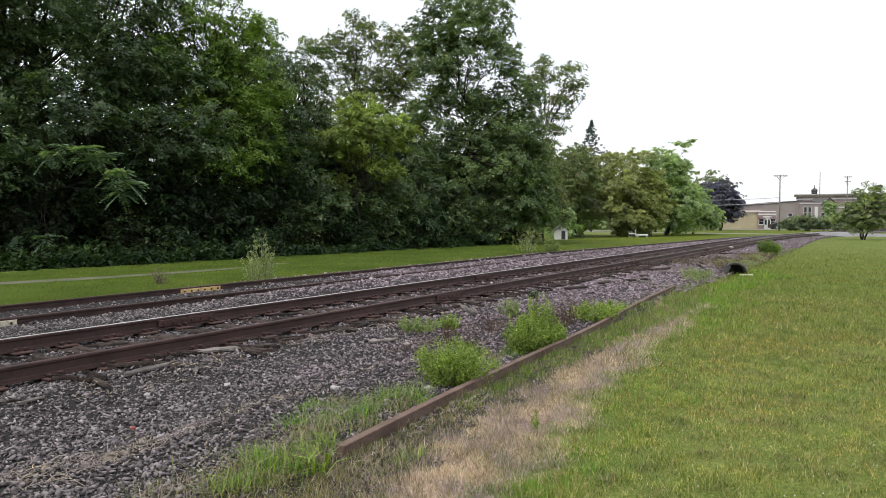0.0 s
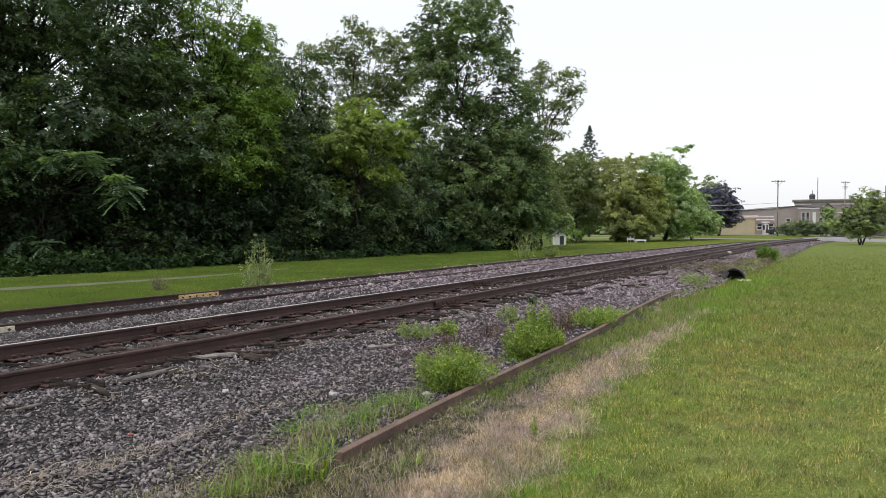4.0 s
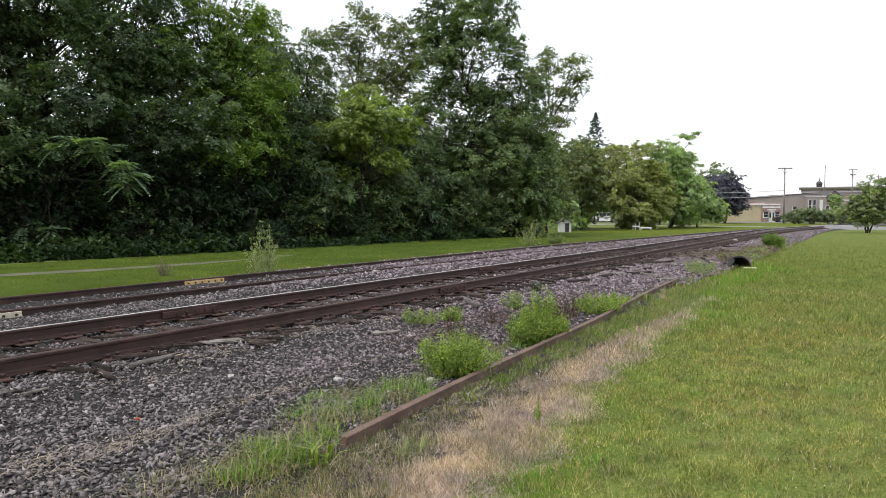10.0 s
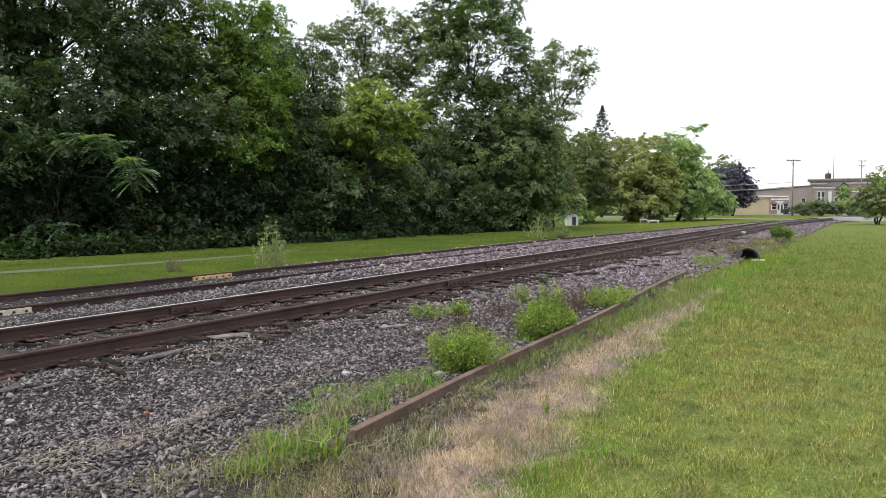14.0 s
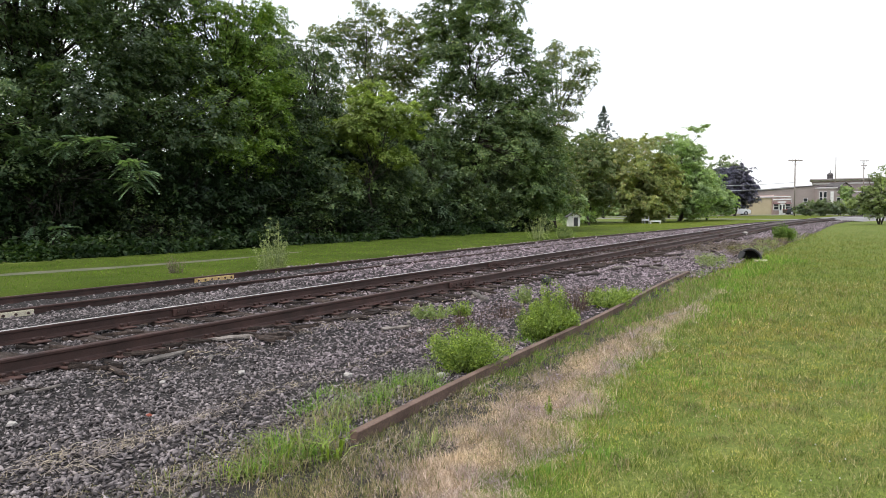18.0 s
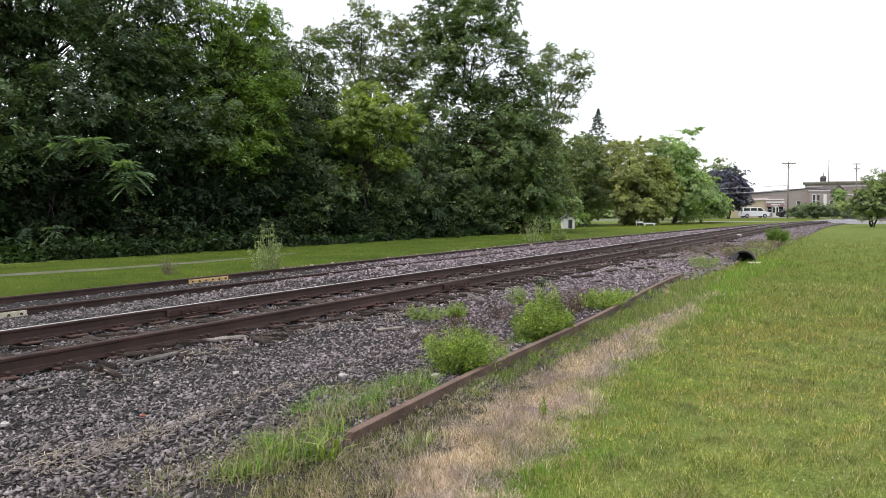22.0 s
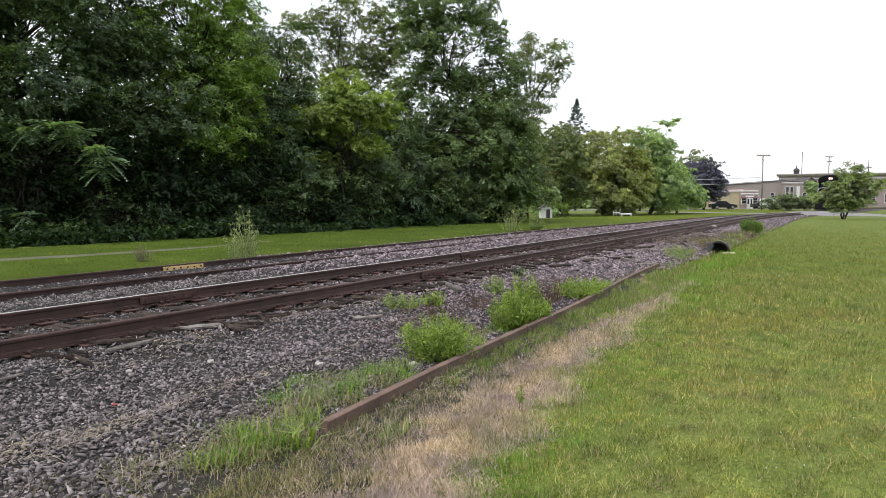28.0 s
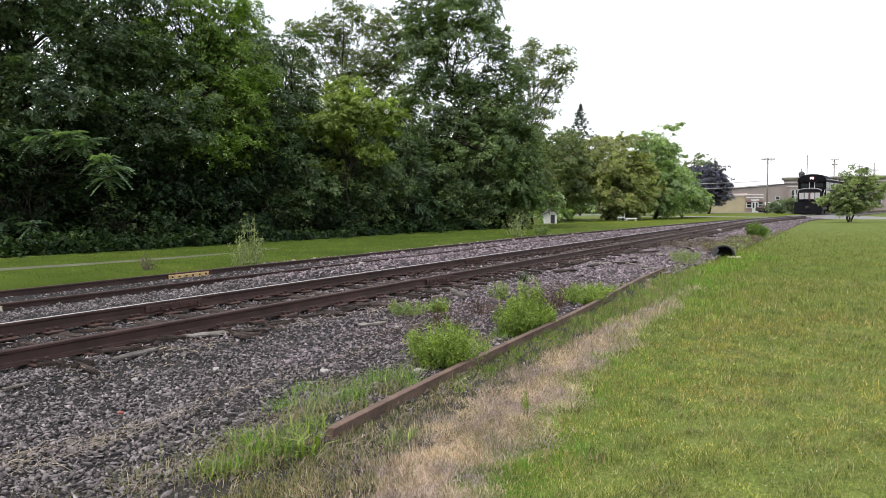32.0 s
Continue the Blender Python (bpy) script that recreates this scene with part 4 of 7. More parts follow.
# trees past the wood
tree("yellowing_tree", (71.6, 21.6), 9, [(-1.8, 3.06, 4.14, 2.34, 2.16, 2.88, 110, 0.72), (1.62, -3.06, 3.6, 2.16, 1.98, 2.52, 100, 0.72), (0.0, 0.0, 5.58, 4.5, 3.96, 3.24, 250, 0.77), (0.54, -1.26, 2.16, 5.4, 3.24, 2.25, 220, 0.77)], L_OLIVE, 170, 0.18, 21, "broad yellowing green tree with a few orange leaves", 0.22, core=5000)
tree("park_tree", (78.9, 18.6), 10.3, [(0.0, 0.0, 6.62, 3.31, 3.13, 3.22, 170, 0.74), (0.74, -1.1, 2.94, 4.05, 2.94, 2.67, 170, 0.78), (1.1, -1.47, 9.75, 0.83, 0.74, 0.28, 8, 0.37), (1.84, -2.39, 10.3, 0.74, 0.64, 0.23, 6, 0.32)], L_PARK, 160, 0.18, 22, "green tree with a ragged open top", 0.22, core=4000)
tree("park_tree", (86.0, 17.1), 6.4, [(0.0, 0.28, 4.05, 2.76, 2.21, 2.21, 120, 0.69), (0.55, -0.92, 2.12, 2.94, 2.21, 1.56, 100, 0.64), (0.55, -2.21, 1.56, 1.29, 0.92, 0.83, 30, 0.55)], L_PARK, 170, 0.18, 23, "spreading green tree with low branches", 0.16, core=2500)
tree("park_tree", (75, 31.5), 9.6, [(0, 0, 5.2, 3.9, 3.4, 4.2, 150, 0.9)], L_MID, 75, 0.34, 24, "green tree behind the lawn", 0.18, core=2500)
tree("park_tree", (70, 26.6), 10, [(0, 0, 5.6, 3.4, 3.0, 4.0, 150, 0.8)], L_MID, 100, 0.24, 25, "green tree beyond the shed", 0.14, core=2000)
tree("park_tree", (62, 22.6), 8.6, [(0, 0, 5.4, 2.4, 2.3, 3.0, 110, 0.65), (0.8, -0.8, 2.6, 1.8, 1.6, 1.2, 50, 0.55)], L_LOCUST, 130, 0.18, 34, "light green low tree behind the shed", 0.1, core=1200)
tree("park_tree", (104, 26), 9.4, [(0, 0, 4.8, 4.0, 3.4, 4.4, 140, 0.9)], L_PARK, 75, 0.36, 35, "green tree behind the others", 0.18, core=2500)
tree("purple_tree", (122.6, 20.2), 8.8, [(0, 0, 5.5, 3.5, 3.3, 2.9, 200, 0.8), (0.5, -0.6, 3.6, 3.5, 2.9, 2.2, 130, 0.75)], L_PURPLE, 170, 0.2, 26, "dark purple-leaved maple with a round crown", 0.24, core=3500)
tree("street_tree", (131, 23.2), 12.6, [(0, 0, 7.8, 3.6, 3, 2.8, 80, 0.8)], L_HEDGE, 70, 0.3, 27, "light green tree behind the purple one", 0.2)
tree("street_tree", (150.4, 23.4), 7.6, [(0, 0, 5.2, 2.2, 1.9, 2.0, 44, 0.65)], L_LIME, 40, 0.3, 28, "thin young tree behind the low shop", 0.1)
tree("street_tree", (159.4, 5.8), 5.8, [(0, 0, 4.1, 1.4, 1.4, 1.6, 50, 0.55)], L_PARK, 60, 0.3, 29, "small round street tree", 0.1, core=600)
for x, y, h, n in ((121.0, 9.2, 2.3, 8), (119.6, 7.5, 2.5, 0), (118.8, 5.2, 2.5, 1), (121.0, 3.6, 2.3, 2), (128.0, 2.6, 2.3, 3)):
    tree("hedge_bush", (x, y), h, [(0, 0, h * 0.5, 1.7, 2.0, h * 0.46, 100, 0.45)], L_HEDGE, 110, 0.15, 30 + n, "grey-green leafy roadside bush", 0.05, limbs=8, category="bush", stems=3)
tree("crabapple_tree", (67.3, 0.1), 4.8, [(0, -0.3, 3.0, 1.2, 1.2, 0.8, 44, 0.5), (0, -0.8, 4.0, 0.7, 0.7, 0.5, 16, 0.4), (-0.3, 1.5, 1.9, 0.9, 0.8, 0.4, 20, 0.42), (-0.2, 0.8, 2.6, 0.8, 0.8, 0.5, 20, 0.45), (0.4, -1.6, 2.3, 1.1, 1.0, 0.7, 30, 0.48), (0.2, -0.1, 1.8, 1.3, 1.4, 0.5, 34, 0.48), (0.1, 0.1, 1.1, 1.2, 1.4, 0.4, 40, 0.45), (0.2, -1.3, 1.5, 0.9, 0.9, 0.4, 22, 0.42), (-0.3, 2.2, 1.7, 0.5, 0.5, 0.3, 8, 0.34), (-0.2, -1.6, 3.5, 0.6, 0.6, 0.4, 10, 0.35), (0.3, 0.3, 3.8, 0.5, 0.5, 0.35, 9, 0.35), (0.2, -2.5, 2.9, 0.6, 0.6, 0.4, 11, 0.38), (-0.2, -0.2, 4.6, 0.3, 0.3, 0.25, 4, 0.26)], L_CRAB, 150, 0.105, 33, "small many-stemmed green lawn tree", 0.08, limbs=60, stems=3)

for x, y, h, n in ((58.6, 22.9, 2.6, 7), (64.5, 24.4, 3.2, 4), (68.5, 25.2, 3.4, 5), (73, 26.4, 3.6, 6)):
    tree("garden_bush", (x, y), h, [(0, 0, h * 0.52, 2.0, 1.7, h * 0.48, 70, 0.6)], L_PARK, 50, 0.24, 30 + n, "leafy green bush under the trees by the lawn", 0.05, limbs=8, category="bush", stems=3, core=300)


def spruce(at, h, seed):
    rg = np.random.default_rng(seed)
    ob = thing("spruce_tree", pose(at[0], at[1], 0.1), "tall dark spruce rising behind the trees", "tree")
    v, f = tubes([limb(random.Random(seed), (0, 0, 0), (0, 0, h), 0.2, 0.02, 6, 0)])
    under(new("trunk", quad_mesh("trunk", v, f, M_BARK, True)), ob)
    cs, rs = [], []
    for k in range(420):
        z, a = h * (0.42 + 0.58 * rg.uniform() ** 0.8), rg.uniform(0, 6.283)
        reach, s = ((h - z) * 0.6 + 0.06) * (0.4 + 0.6 * abs(math.sin(3.1 * z + 2 * a))), rg.uniform(0.05, 1) ** 0.6
        cs.append((math.cos(a) * reach * s, math.sin(a) * reach * s, z - 0.3 * reach * s)), rs.append(0.1 + 0.08 * reach)
    v, f = leaves(np.array(cs), np.array(rs), np.full(420, 16), 0.3, rg, 0.4, 0.4, 0.3)
    under(new("crown", quad_mesh("crown", v, f, L_NEEDLE)), ob)


spruce((102.1, 35.0), 16.4, 5)


def far_woods(line, height, n, seed, label, mat=L_PARK, leaf=0.75, size=1.3, spread=1.2):
    """Distant trees as one leafy belt: nobody could count them."""
    rg = np.random.default_rng(seed)
    cs, rs = [], []
    for k in range(n):
        s = rg.uniform(0, len(line) - 1.001)
        a, b = np.array(line[int(s)]), np.array(line[int(s) + 1])
        p = a + (b - a) * (s % 1) + rg.normal(0, spread, 2)
        top = height * (0.7 + 0.3 * math.sin(s * 9.1) * math.sin(s * 4.3 + 1))
        cs.append((p[0], p[1], top * rg.uniform(0.05, 1))), rs.append(size * rg.uniform(0.6, 1.2))
    v, f = leaves(np.array(cs), np.array(rs), np.full(n, 34), leaf, rg, 0.8, 0.2, 0.7)
    tagged(new("far_woods", quad_mesh("far_woods", v, f, mat)), label, "trees", kind="stuff")


far_woods([(40, 70), (80, 66), (116, 60), (132, 44), (143, 33)], 7.5, 700, 8, "green belt of distant trees behind the lawns")
far_woods([(236, 10), (250, -30), (262, -80)], 7.0, 260, 9, "green belt of distant trees beyond the town")
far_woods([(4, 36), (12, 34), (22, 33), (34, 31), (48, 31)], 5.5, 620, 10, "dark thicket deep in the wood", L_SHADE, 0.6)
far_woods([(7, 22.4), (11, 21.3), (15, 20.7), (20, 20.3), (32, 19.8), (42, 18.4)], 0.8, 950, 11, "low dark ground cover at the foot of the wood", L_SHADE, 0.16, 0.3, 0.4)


# ---- ground cover near the camera ----
def edging_y(x):
    """The line of the edging along the ballast."""
    x = np.asarray(x, float)
    return 2.84 + 0.0625 * (np.maximum(x, 0.0) - 3.45) + 0.03 * np.sin((x - 3) * 0.75)


def dry_y(x):
    """Where the dead strip along the edging meets the green lawn."""
    x = np.asarray(x, float)
    return 1.68 + 0.9 * (1 - np.exp(-(np.maximum(x, 1.0) - 3.0) / 4.5)) + 0.07 * np.sin(x * 2.3) + 0.05 * np.sin(x * 5.7) + 0.35 * smooth_step(11.5, 17, x)


M_DRYSOIL = surface("dead_grass_soil", [(0.3, (0.104, 0.081, 0.047)), (0.45, (0.208, 0.149, 0.09)), (0.6, (0.338, 0.244, 0.157)), (0.8, (0.494, 0.366, 0.252))], 2.2, 70, 0.7, 0.95, 0.6, depth=0.012)
def edge_strip(name, share0, share1, mat, label, z, rough):
    """A strip of uneven soil beside the edging, between two shares of the dead ground's width."""
    v, f, n = [], [], 18
    for i, x in enumerate(np.concatenate([np.arange(-7.0, 1.5, 0.15), np.arange(1.5, 15.5, 0.05)])):
        a, b = float(edging_y(x)) + 0.04 + 0.3 * float(1 - smooth_step(2.9, 3.5, x)), float(dry_y(x))
        taper = 1 - float(smooth_step(10.5, 15.5, x))
        ragged = 0.06 * math.sin(x * 7.3) + 0.05 * math.sin(x * 3.1 + 2) + 0.03 * math.sin(x * 19 + 1)
        for k in range(n):
            s = share0 + (share1 - share0) * k / (n - 1)
            s += ragged if s > 0.01 else 0
            s += (1 - s) * 0.3 * (1 - float(smooth_step(2.9, 3.7, x))) * (share0 > 0.1)
            y = a + (b - a) * s * max(taper, 0.02)
            bumpy = rough * (wave(x, y, 6) + 0.7 * wave(x + 1, y, 15) + 0.5 * math.sin(x * 61) * math.sin(y * 53))
            fall = 0.02 * max(0, 1 - k / 4) * (share0 > 0.1) + 0.03 * (k == n - 1)
            v.append((x, y, float(ground_z(x, min(y, 2.7))) + z + float(bumpy) - fall))
        if i:
            f += [(n * i - n + k, n * i + k, n * i + 1 + k, n * i - n + 1 + k) for k in range(n - 1)]
    tagged(new(name, quad_mesh(name, v, f, mat, True)), label, "soil", kind="structure")


edge_strip("soil_strip", 0.0, 0.86, M_EDGESOIL, "dark weedy soil at the foot of the edging", 0.009, 0.004)
edge_strip("bare_strip", 0.46, 1.0, M_DRYSOIL, "strip of dead straw-coloured grass and soil", 0.01, 0.005)


M_FARLAWN = leafy("green_lawn_blade", [(0.0, (0.1, 0.15, 0.031)), (0.5, (0.175, 0.225, 0.056)), (0.85, (0.245, 0.275, 0.095)), (1.0, (0.33, 0.31, 0.157))], 0.15, 0.28, 2.4, 0.7, 0.12, dry=0.13)
M_CLIP = leafy("grass_clipping", [(0.0, (0.184, 0.138, 0.069)), (0.5, (0.391, 0.31, 0.172)), (1.0, (0.667, 0.575, 0.391))], 0.05, 0.3, 1.5, 0.75, 0.12)
M_DOCK = leafy("dry_dock_seed", [(0.0, (0.055, 0.038, 0.031)), (0.6, (0.1, 0.068, 0.055)), (1.0, (0.2, 0.14, 0.115))], 0.05, 0.2, 2.0, 0.9, 0.1)
M_ROOT = leafy("dry_root", [(0.0, (0.101, 0.084, 0.07)), (0.5, (0.235, 0.197, 0.168)), (1.0, (0.437, 0.382, 0.336))], 0.03, 0.3, 4.0, 0.8, 0.2)
M_LUSH = leafy("lush_grass_blade", [(0.0, (0.077, 0.171, 0.022)), (0.5, (0.154, 0.292, 0.044)), (0.9, (0.259, 0.391, 0.086)), (1.0, (0.462, 0.407, 0.246))], 0.2, 0.3, 1.3, 0.7, 0.12)


def blades(p, length, width, lean, rg, bend=0.6):
    """Curved blades of grass, two faces each, growing at the points p."""
    n = len(p)
    a = rg.uniform(0, 2 * np.pi, n)
    d = np.stack([np.cos(a), np.sin(a), np.zeros(n)], 1)
    s = np.stack([-np.sin(a), np.cos(a), np.zeros(n)], 1) * (width / 2)[:, None]
    l = length[:, None]
    ln = lean[:, None]
    mid = p + np.array([0, 0, 1]) * l * 0.55 * np.sqrt(np.maximum(0.05, 1 - ln ** 2)) + d * l * 0.5 * ln
    tip = mid + np.array([0, 0, 1]) * l * 0.45 * np.sqrt(np.maximum(0.03, 1 - np.minimum(1, ln + bend) ** 2)) + d * l * 0.5 * np.minimum(1, ln + bend)
    v = np.stack([p - s, p + s, mid + s * 0.85, mid - s * 0.85, tip + s * 0.12, tip - s * 0.12], 1).reshape(-1, 3)
    b = np.arange(n)[:, None] * 6
    return v, np.concatenate([b + np.array([0, 1, 2, 3]), b + np.array([3, 2, 4, 5])], 0)


def short_blades(p, length, width, lean, rg):
    """Single pointed blades for turf."""
    n = len(p)
    a, b = rg.uniform(0, 2 * np.pi, n), rg.uniform(0, 2 * np.pi, n)
    s = np.stack([np.cos(a), np.sin(a), np.zeros(n)], 1) * (width / 2)[:, None]
    d = np.stack([np.cos(b) * lean, np.sin(b) * lean, np.sqrt(1 - lean ** 2)], 1) * length[:, None]
    return np.stack([p - s, p + s, p + d], 1).reshape(-1, 3), np.arange(n * 3).reshape(n, 3)


def scatter(rg, n, r0, r1, a0, a1, power):
    """Points about the camera's stand, thinning out with distance."""
    q = 2 - power
    r = (r0 ** q + rg.uniform(0, 1, n) * (r1 ** q - r0 ** q)) ** (1 / q)
    a = np.radians(rg.uniform(a0, a1, n) + rg.normal(0, 4, n) + 5 * np.sin(r * 2.1))
    return r * np.cos(a), r * np.sin(a), r


def field(name, rg, x, y, keep, r, length, width, lean, mat, label, category, z=None):
    x, y, r = x[keep], y[keep], r[keep]
    n = len(x)
    grow = np.clip(r / 7.0, 0.8, 3.0)
    p = np.stack([x, y, (ground_z(x, y) if z is None else z(x, y)) - 0.004], 1)
    clumpy = np.maximum(0.3, 1 + 0.5 * wave(x, y, 5.5) + 0.45 * wave(x + 7, y - 3, 12))
    v, f = short_blades(p, length * clumpy * rg.uniform(0.4, 1.5, n) * np.clip(grow, 1, 1.7), width * rg.uniform(0.7, 1.3, n) * grow, np.clip(rg.normal(lean, 0.25, n), 0, 0.97), rg)
    return tagged(new(name, quad_mesh(name, v, f, mat)), label, category, kind="stuff")


rg = np.random.default_rng(3)


def lawn_edge(x):
    return np.where(x < 15.5, dry_y(x), edging_y(np.minimum(x, 60)) - 0.12) + rg.normal(0, 0.13, len(x))


x, y, r = scatter(rg, 700000, 1.5, 16, -6, 50, 1.45)
field("lawn_grass", rg, x, y, (y < lawn_edge(x)) & (rg.uniform(0, 1, len(x)) < (0.74 + 0.26 * wave(x, y, 2.2)) * (1 - smooth_step(6, 16, r))), r, 0.032, 0.006, 0.6, M_BLADE, "short mown green lawn grass with dry blades among it", "grass")
x, y, r = scatter(rg, 640000, 6, 60, -6, 47, 1.6)
field("lawn_grass", rg, x, y, (y < lawn_edge(x)) & (y < line_y(x) - 3.6) & (rg.uniform(0, 1, len(x)) < smooth_step(5, 13, r) * (1 - smooth_step(18, 58, r))), r, 0.034, 0.005, 0.6, M_FARLAWN, "short mown green lawn grass farther along the track", "grass")
x, y, r = scatter(rg, 70000, 0.5, 8, 40, 360, 1.0)
field("lawn_grass", rg, x, y, (y < np.minimum(lawn_edge(x), dry_y(x))), r, 0.042, 0.008, 0.55, M_BLADE, "short mown green lawn grass underfoot", "grass")
x, y, r = scatter(rg, 300000, 1.5, 24, -6, 50, 1.4)
field("lush_grass", rg, x, y, (y < dry_y(x) + 0.1 * rg.normal(size=len(x))) & (y > dry_y(x) - 0.25 - 1.0 * rg.uniform(0, 1, len(x)) ** 1.6 * smooth_step(1.5, 7, x) - 0.5 * wave(x, y, 0.7)), r, 0.05, 0.0052, 0.5, M_LUSH, "lusher green grass beside the dead strip", "grass")
x, y, r = scatter(rg, 110000, 1.5, 16, -6, 50, 1.3)
field("grass_clippings", rg, x, y, (y < dry_y(x) - 0.05) & (rg.uniform(0, 1, len(x)) < 0.55 + 0.45 * wave(x, y, 1.3)), r, 0.05, 0.0035, 0.9, M_CLIP, "dry clippings lying in the mown lawn", "grass")
x, y, r = scatter(rg, 1150000, 2.0, 17, 5, 65, 1.3)
field("dry_grass", rg, x, y, (y > dry_y(x) - 0.14 + rg.normal(0, 0.1, len(x))) & (y < edging_y(x) - 0.06 - 0.1 * np.maximum(x - 5, 0) - 0.3 * rg.uniform(0, 1, len(x)) ** 0.6) & (rg.uniform(0, 1, len(x)) < np.where((y - dry_y(x)) / (edging_y(x) - dry_y(x)) < 0.5 + 0.12 * wave(x, y, 3.1) + rg.normal(0, 0.08, len(x)), 0.85 + 0.4 * wave(x, y, 2.7), 0.16)), r, 0.05, 0.0045, 0.76, M_STRAW, "flattened dead straw-coloured grass", "dead grass", lambda x, y: ground_z(x, y) + 0.01)
x, y, r = scatter(rg, 40000, 0.6, 8, 60, 170, 1.0)
field("dry_grass", rg, x, y, (y > dry_y(x)) & (y < edging_y(x) - 0.1), r, 0.045, 0.008, 0.7, M_STRAW, "dead straw-coloured grass along the ballast", "dead grass")
x, y, r = scatter(rg, 330000, 2.0, 17, 5, 65, 1.3)
field("regrown_grass", rg, x, y, (y > dry_y(x) - 0.1) & (y < edging_y(x) - 0.03) & ((wave(x, y, 1.6) > 0.5 - 1.0 * rg.uniform(0, 1, len(x)) ** 2) | (y > edging_y(x) - (0.62 + 0.12 * np.maximum(x - 4, 0)) * rg.uniform(0.1, 1, len(x)))), r, 0.05, 0.005, 0.5, M_MIXED, "sparse green blades among the dead grass", "grass", lambda x, y: ground_z(x, y) + 0.01)
x, y, r = scatter(rg, 200000, 4.5, 18, 8, 40, 1.3)
field("regrown_grass", rg, x, y, (x > 5) & (y < edging_y(x) - 0.03) & (y > edging_y(x) - 0.16 - 0.11 * (x - 5) + 0.12 * wave(x, y, 2.4)) & (rg.uniform(0, 1, len(x)) < 0.75), r, 0.05, 0.005, 0.5, M_LUSH, "green grass on the lawn side of the edging", "grass")
x, y, r = scatter(rg, 220000, 11, 70, 8, 70, 1.4)
field("verge_grass", rg, x, y, (y > line_y(x) + siding_off(x) + 1.75 + rg.normal(0, 0.1, len(x))) & (y < np.interp(x, [8, 24, 34, 46, 60], [19.4, 19.4, 19.2, 20.5, 24]) + rg.normal(0, 0.35, len(x))) & ((np.abs(y - path_y(x)) > 0.5 + rg.normal(0, 0.1, len(x))) | (x > 13 + 3 * rg.uniform(0, 1, len(x)))), r, 0.026, 0.006, 0.6, M_VERGE, "green verge grass between the siding and the woods", "grass")


def stones(name, n, r0, r1, power, size, seed, label, a0=0, a1=72, spill=0.0):
    """Crushed stones lying on the bed: angular lumps, no two alike."""
    rg = np.random.default_rng(seed)
    x, y, r = scatter(rg, n, r0, r1, a0, a1, power)
    u = y - line_y(x)
    lo = edging_y(x) + 0.05 + rg.normal(0, 0.1, n)
    lo = np.where(x < 3.4, 3.05 + rg.normal(0, 0.14, n), lo)
    lo = np.where(x > 15.5, line_y(x) - 3.72 + 1.0 * smooth_step(48, 84, x) + rg.normal(0, 0.12, n), lo)
    if spill:
        lo -= spill * rg.uniform(0, 1, n) ** 1.5
    rail = np.abs(np.abs(u - siding_off(x)) - GAUGE / 2) + 0.2 * (np.abs(u) < 1.1)
    thin = smooth_step(-3.9, -2.6, u) * 0.4 + 0.6
    keep = (y > lo) & (u < siding_off(x) + 1.65 + rg.normal(0, 0.12, n)) & (rail > 0.085) & ((np.abs(u - siding_off(x)) > 0.75) | (rg.uniform(0, 1, n) < 0.3) | (x > 15)) & (rg.uniform(0, 1, n) < thin) & ((spill == 0) | (y < lo + spill + 0.2))
    x, y, r = x[keep], y[keep], r[keep]
    n = len(x)
    s = size * np.where(rg.uniform(0, 1, n) < 0.12, 1.35, 1) * rg.uniform(0.45, 1.3, n) * np.where(np.abs(y - line_y(x)) < 1.45, np.clip(r / 9, 1, 1.4), np.clip(r / 9.5, 1, 1.9))
    corner = np.array([[1, 0, 0], [-1, 0, 0], [0, 1, 0], [0, -1, 0], [0, 0, 1], [0, 0, -1]]) * 0.6
    v = corner[None] * rg.uniform(0.65, 1.2, (n, 6, 1)) + rg.uniform(-0.34, 0.34, (n, 6, 3))
    v *= np.stack([s * rg.uniform(0.9, 1.8, n), s * rg.uniform(0.7, 1.2, n), s * rg.uniform(0.35, 0.7, n)], 1)[:, None]
    q = rg.normal(size=(n, 4)) * np.array([1, 0.28, 0.28, 1])
    q /= np.linalg.norm(q, axis=1, keepdims=True)
    w, a, b, c = q.T
    rot = np.stack([1 - 2 * (b * b + c * c), 2 * (a * b - w * c), 2 * (a * c + w * b), 2 * (a * b + w * c), 1 - 2 * (a * a + c * c), 2 * (b * c - w * a), 2 * (a * c - w * b), 2 * (b * c + w * a), 1 - 2 * (a * a + b * b)], 1).reshape(n, 3, 3)
    v = np.einsum("nij,nkj->nki", rot, v) + np.stack([x, y, bed_z(x, y) + s * rg.uniform(-0.15, 0.4, n)], 1)[:, None]
    face = np.array([[0, 2, 4], [2, 1, 4], [1, 3, 4], [3, 0, 4], [2, 0, 5], [1, 2, 5], [3, 1, 5], [0, 3, 5]])
    f = (np.arange(n)[:, None, None] * 6 + face[None]).reshape(-1, 3)
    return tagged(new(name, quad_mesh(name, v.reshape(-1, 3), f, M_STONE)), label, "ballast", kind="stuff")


stones("ballast_stones", 300000, 2.6, 70, 1.66, 0.026, 5, "grey-brown crushed stone ballast round the tracks")
stones("ballast_stones", 34000, 16, 90, 1.0, 0.033, 8, "grey-brown crushed stone ballast farther along the tracks", -3, 28)
stones("soil_crumbs", 42000, 2.4, 8, 0.8, 0.015, 7, "small dark crumbs of soil and gravel at the ballast's edge", 20, 70, 0.75)
stones("ballast_stones", 9000, 2.5, 12, 0.9, 0.06, 6, "grey-brown crushed stone ballast behind", 72, 160)


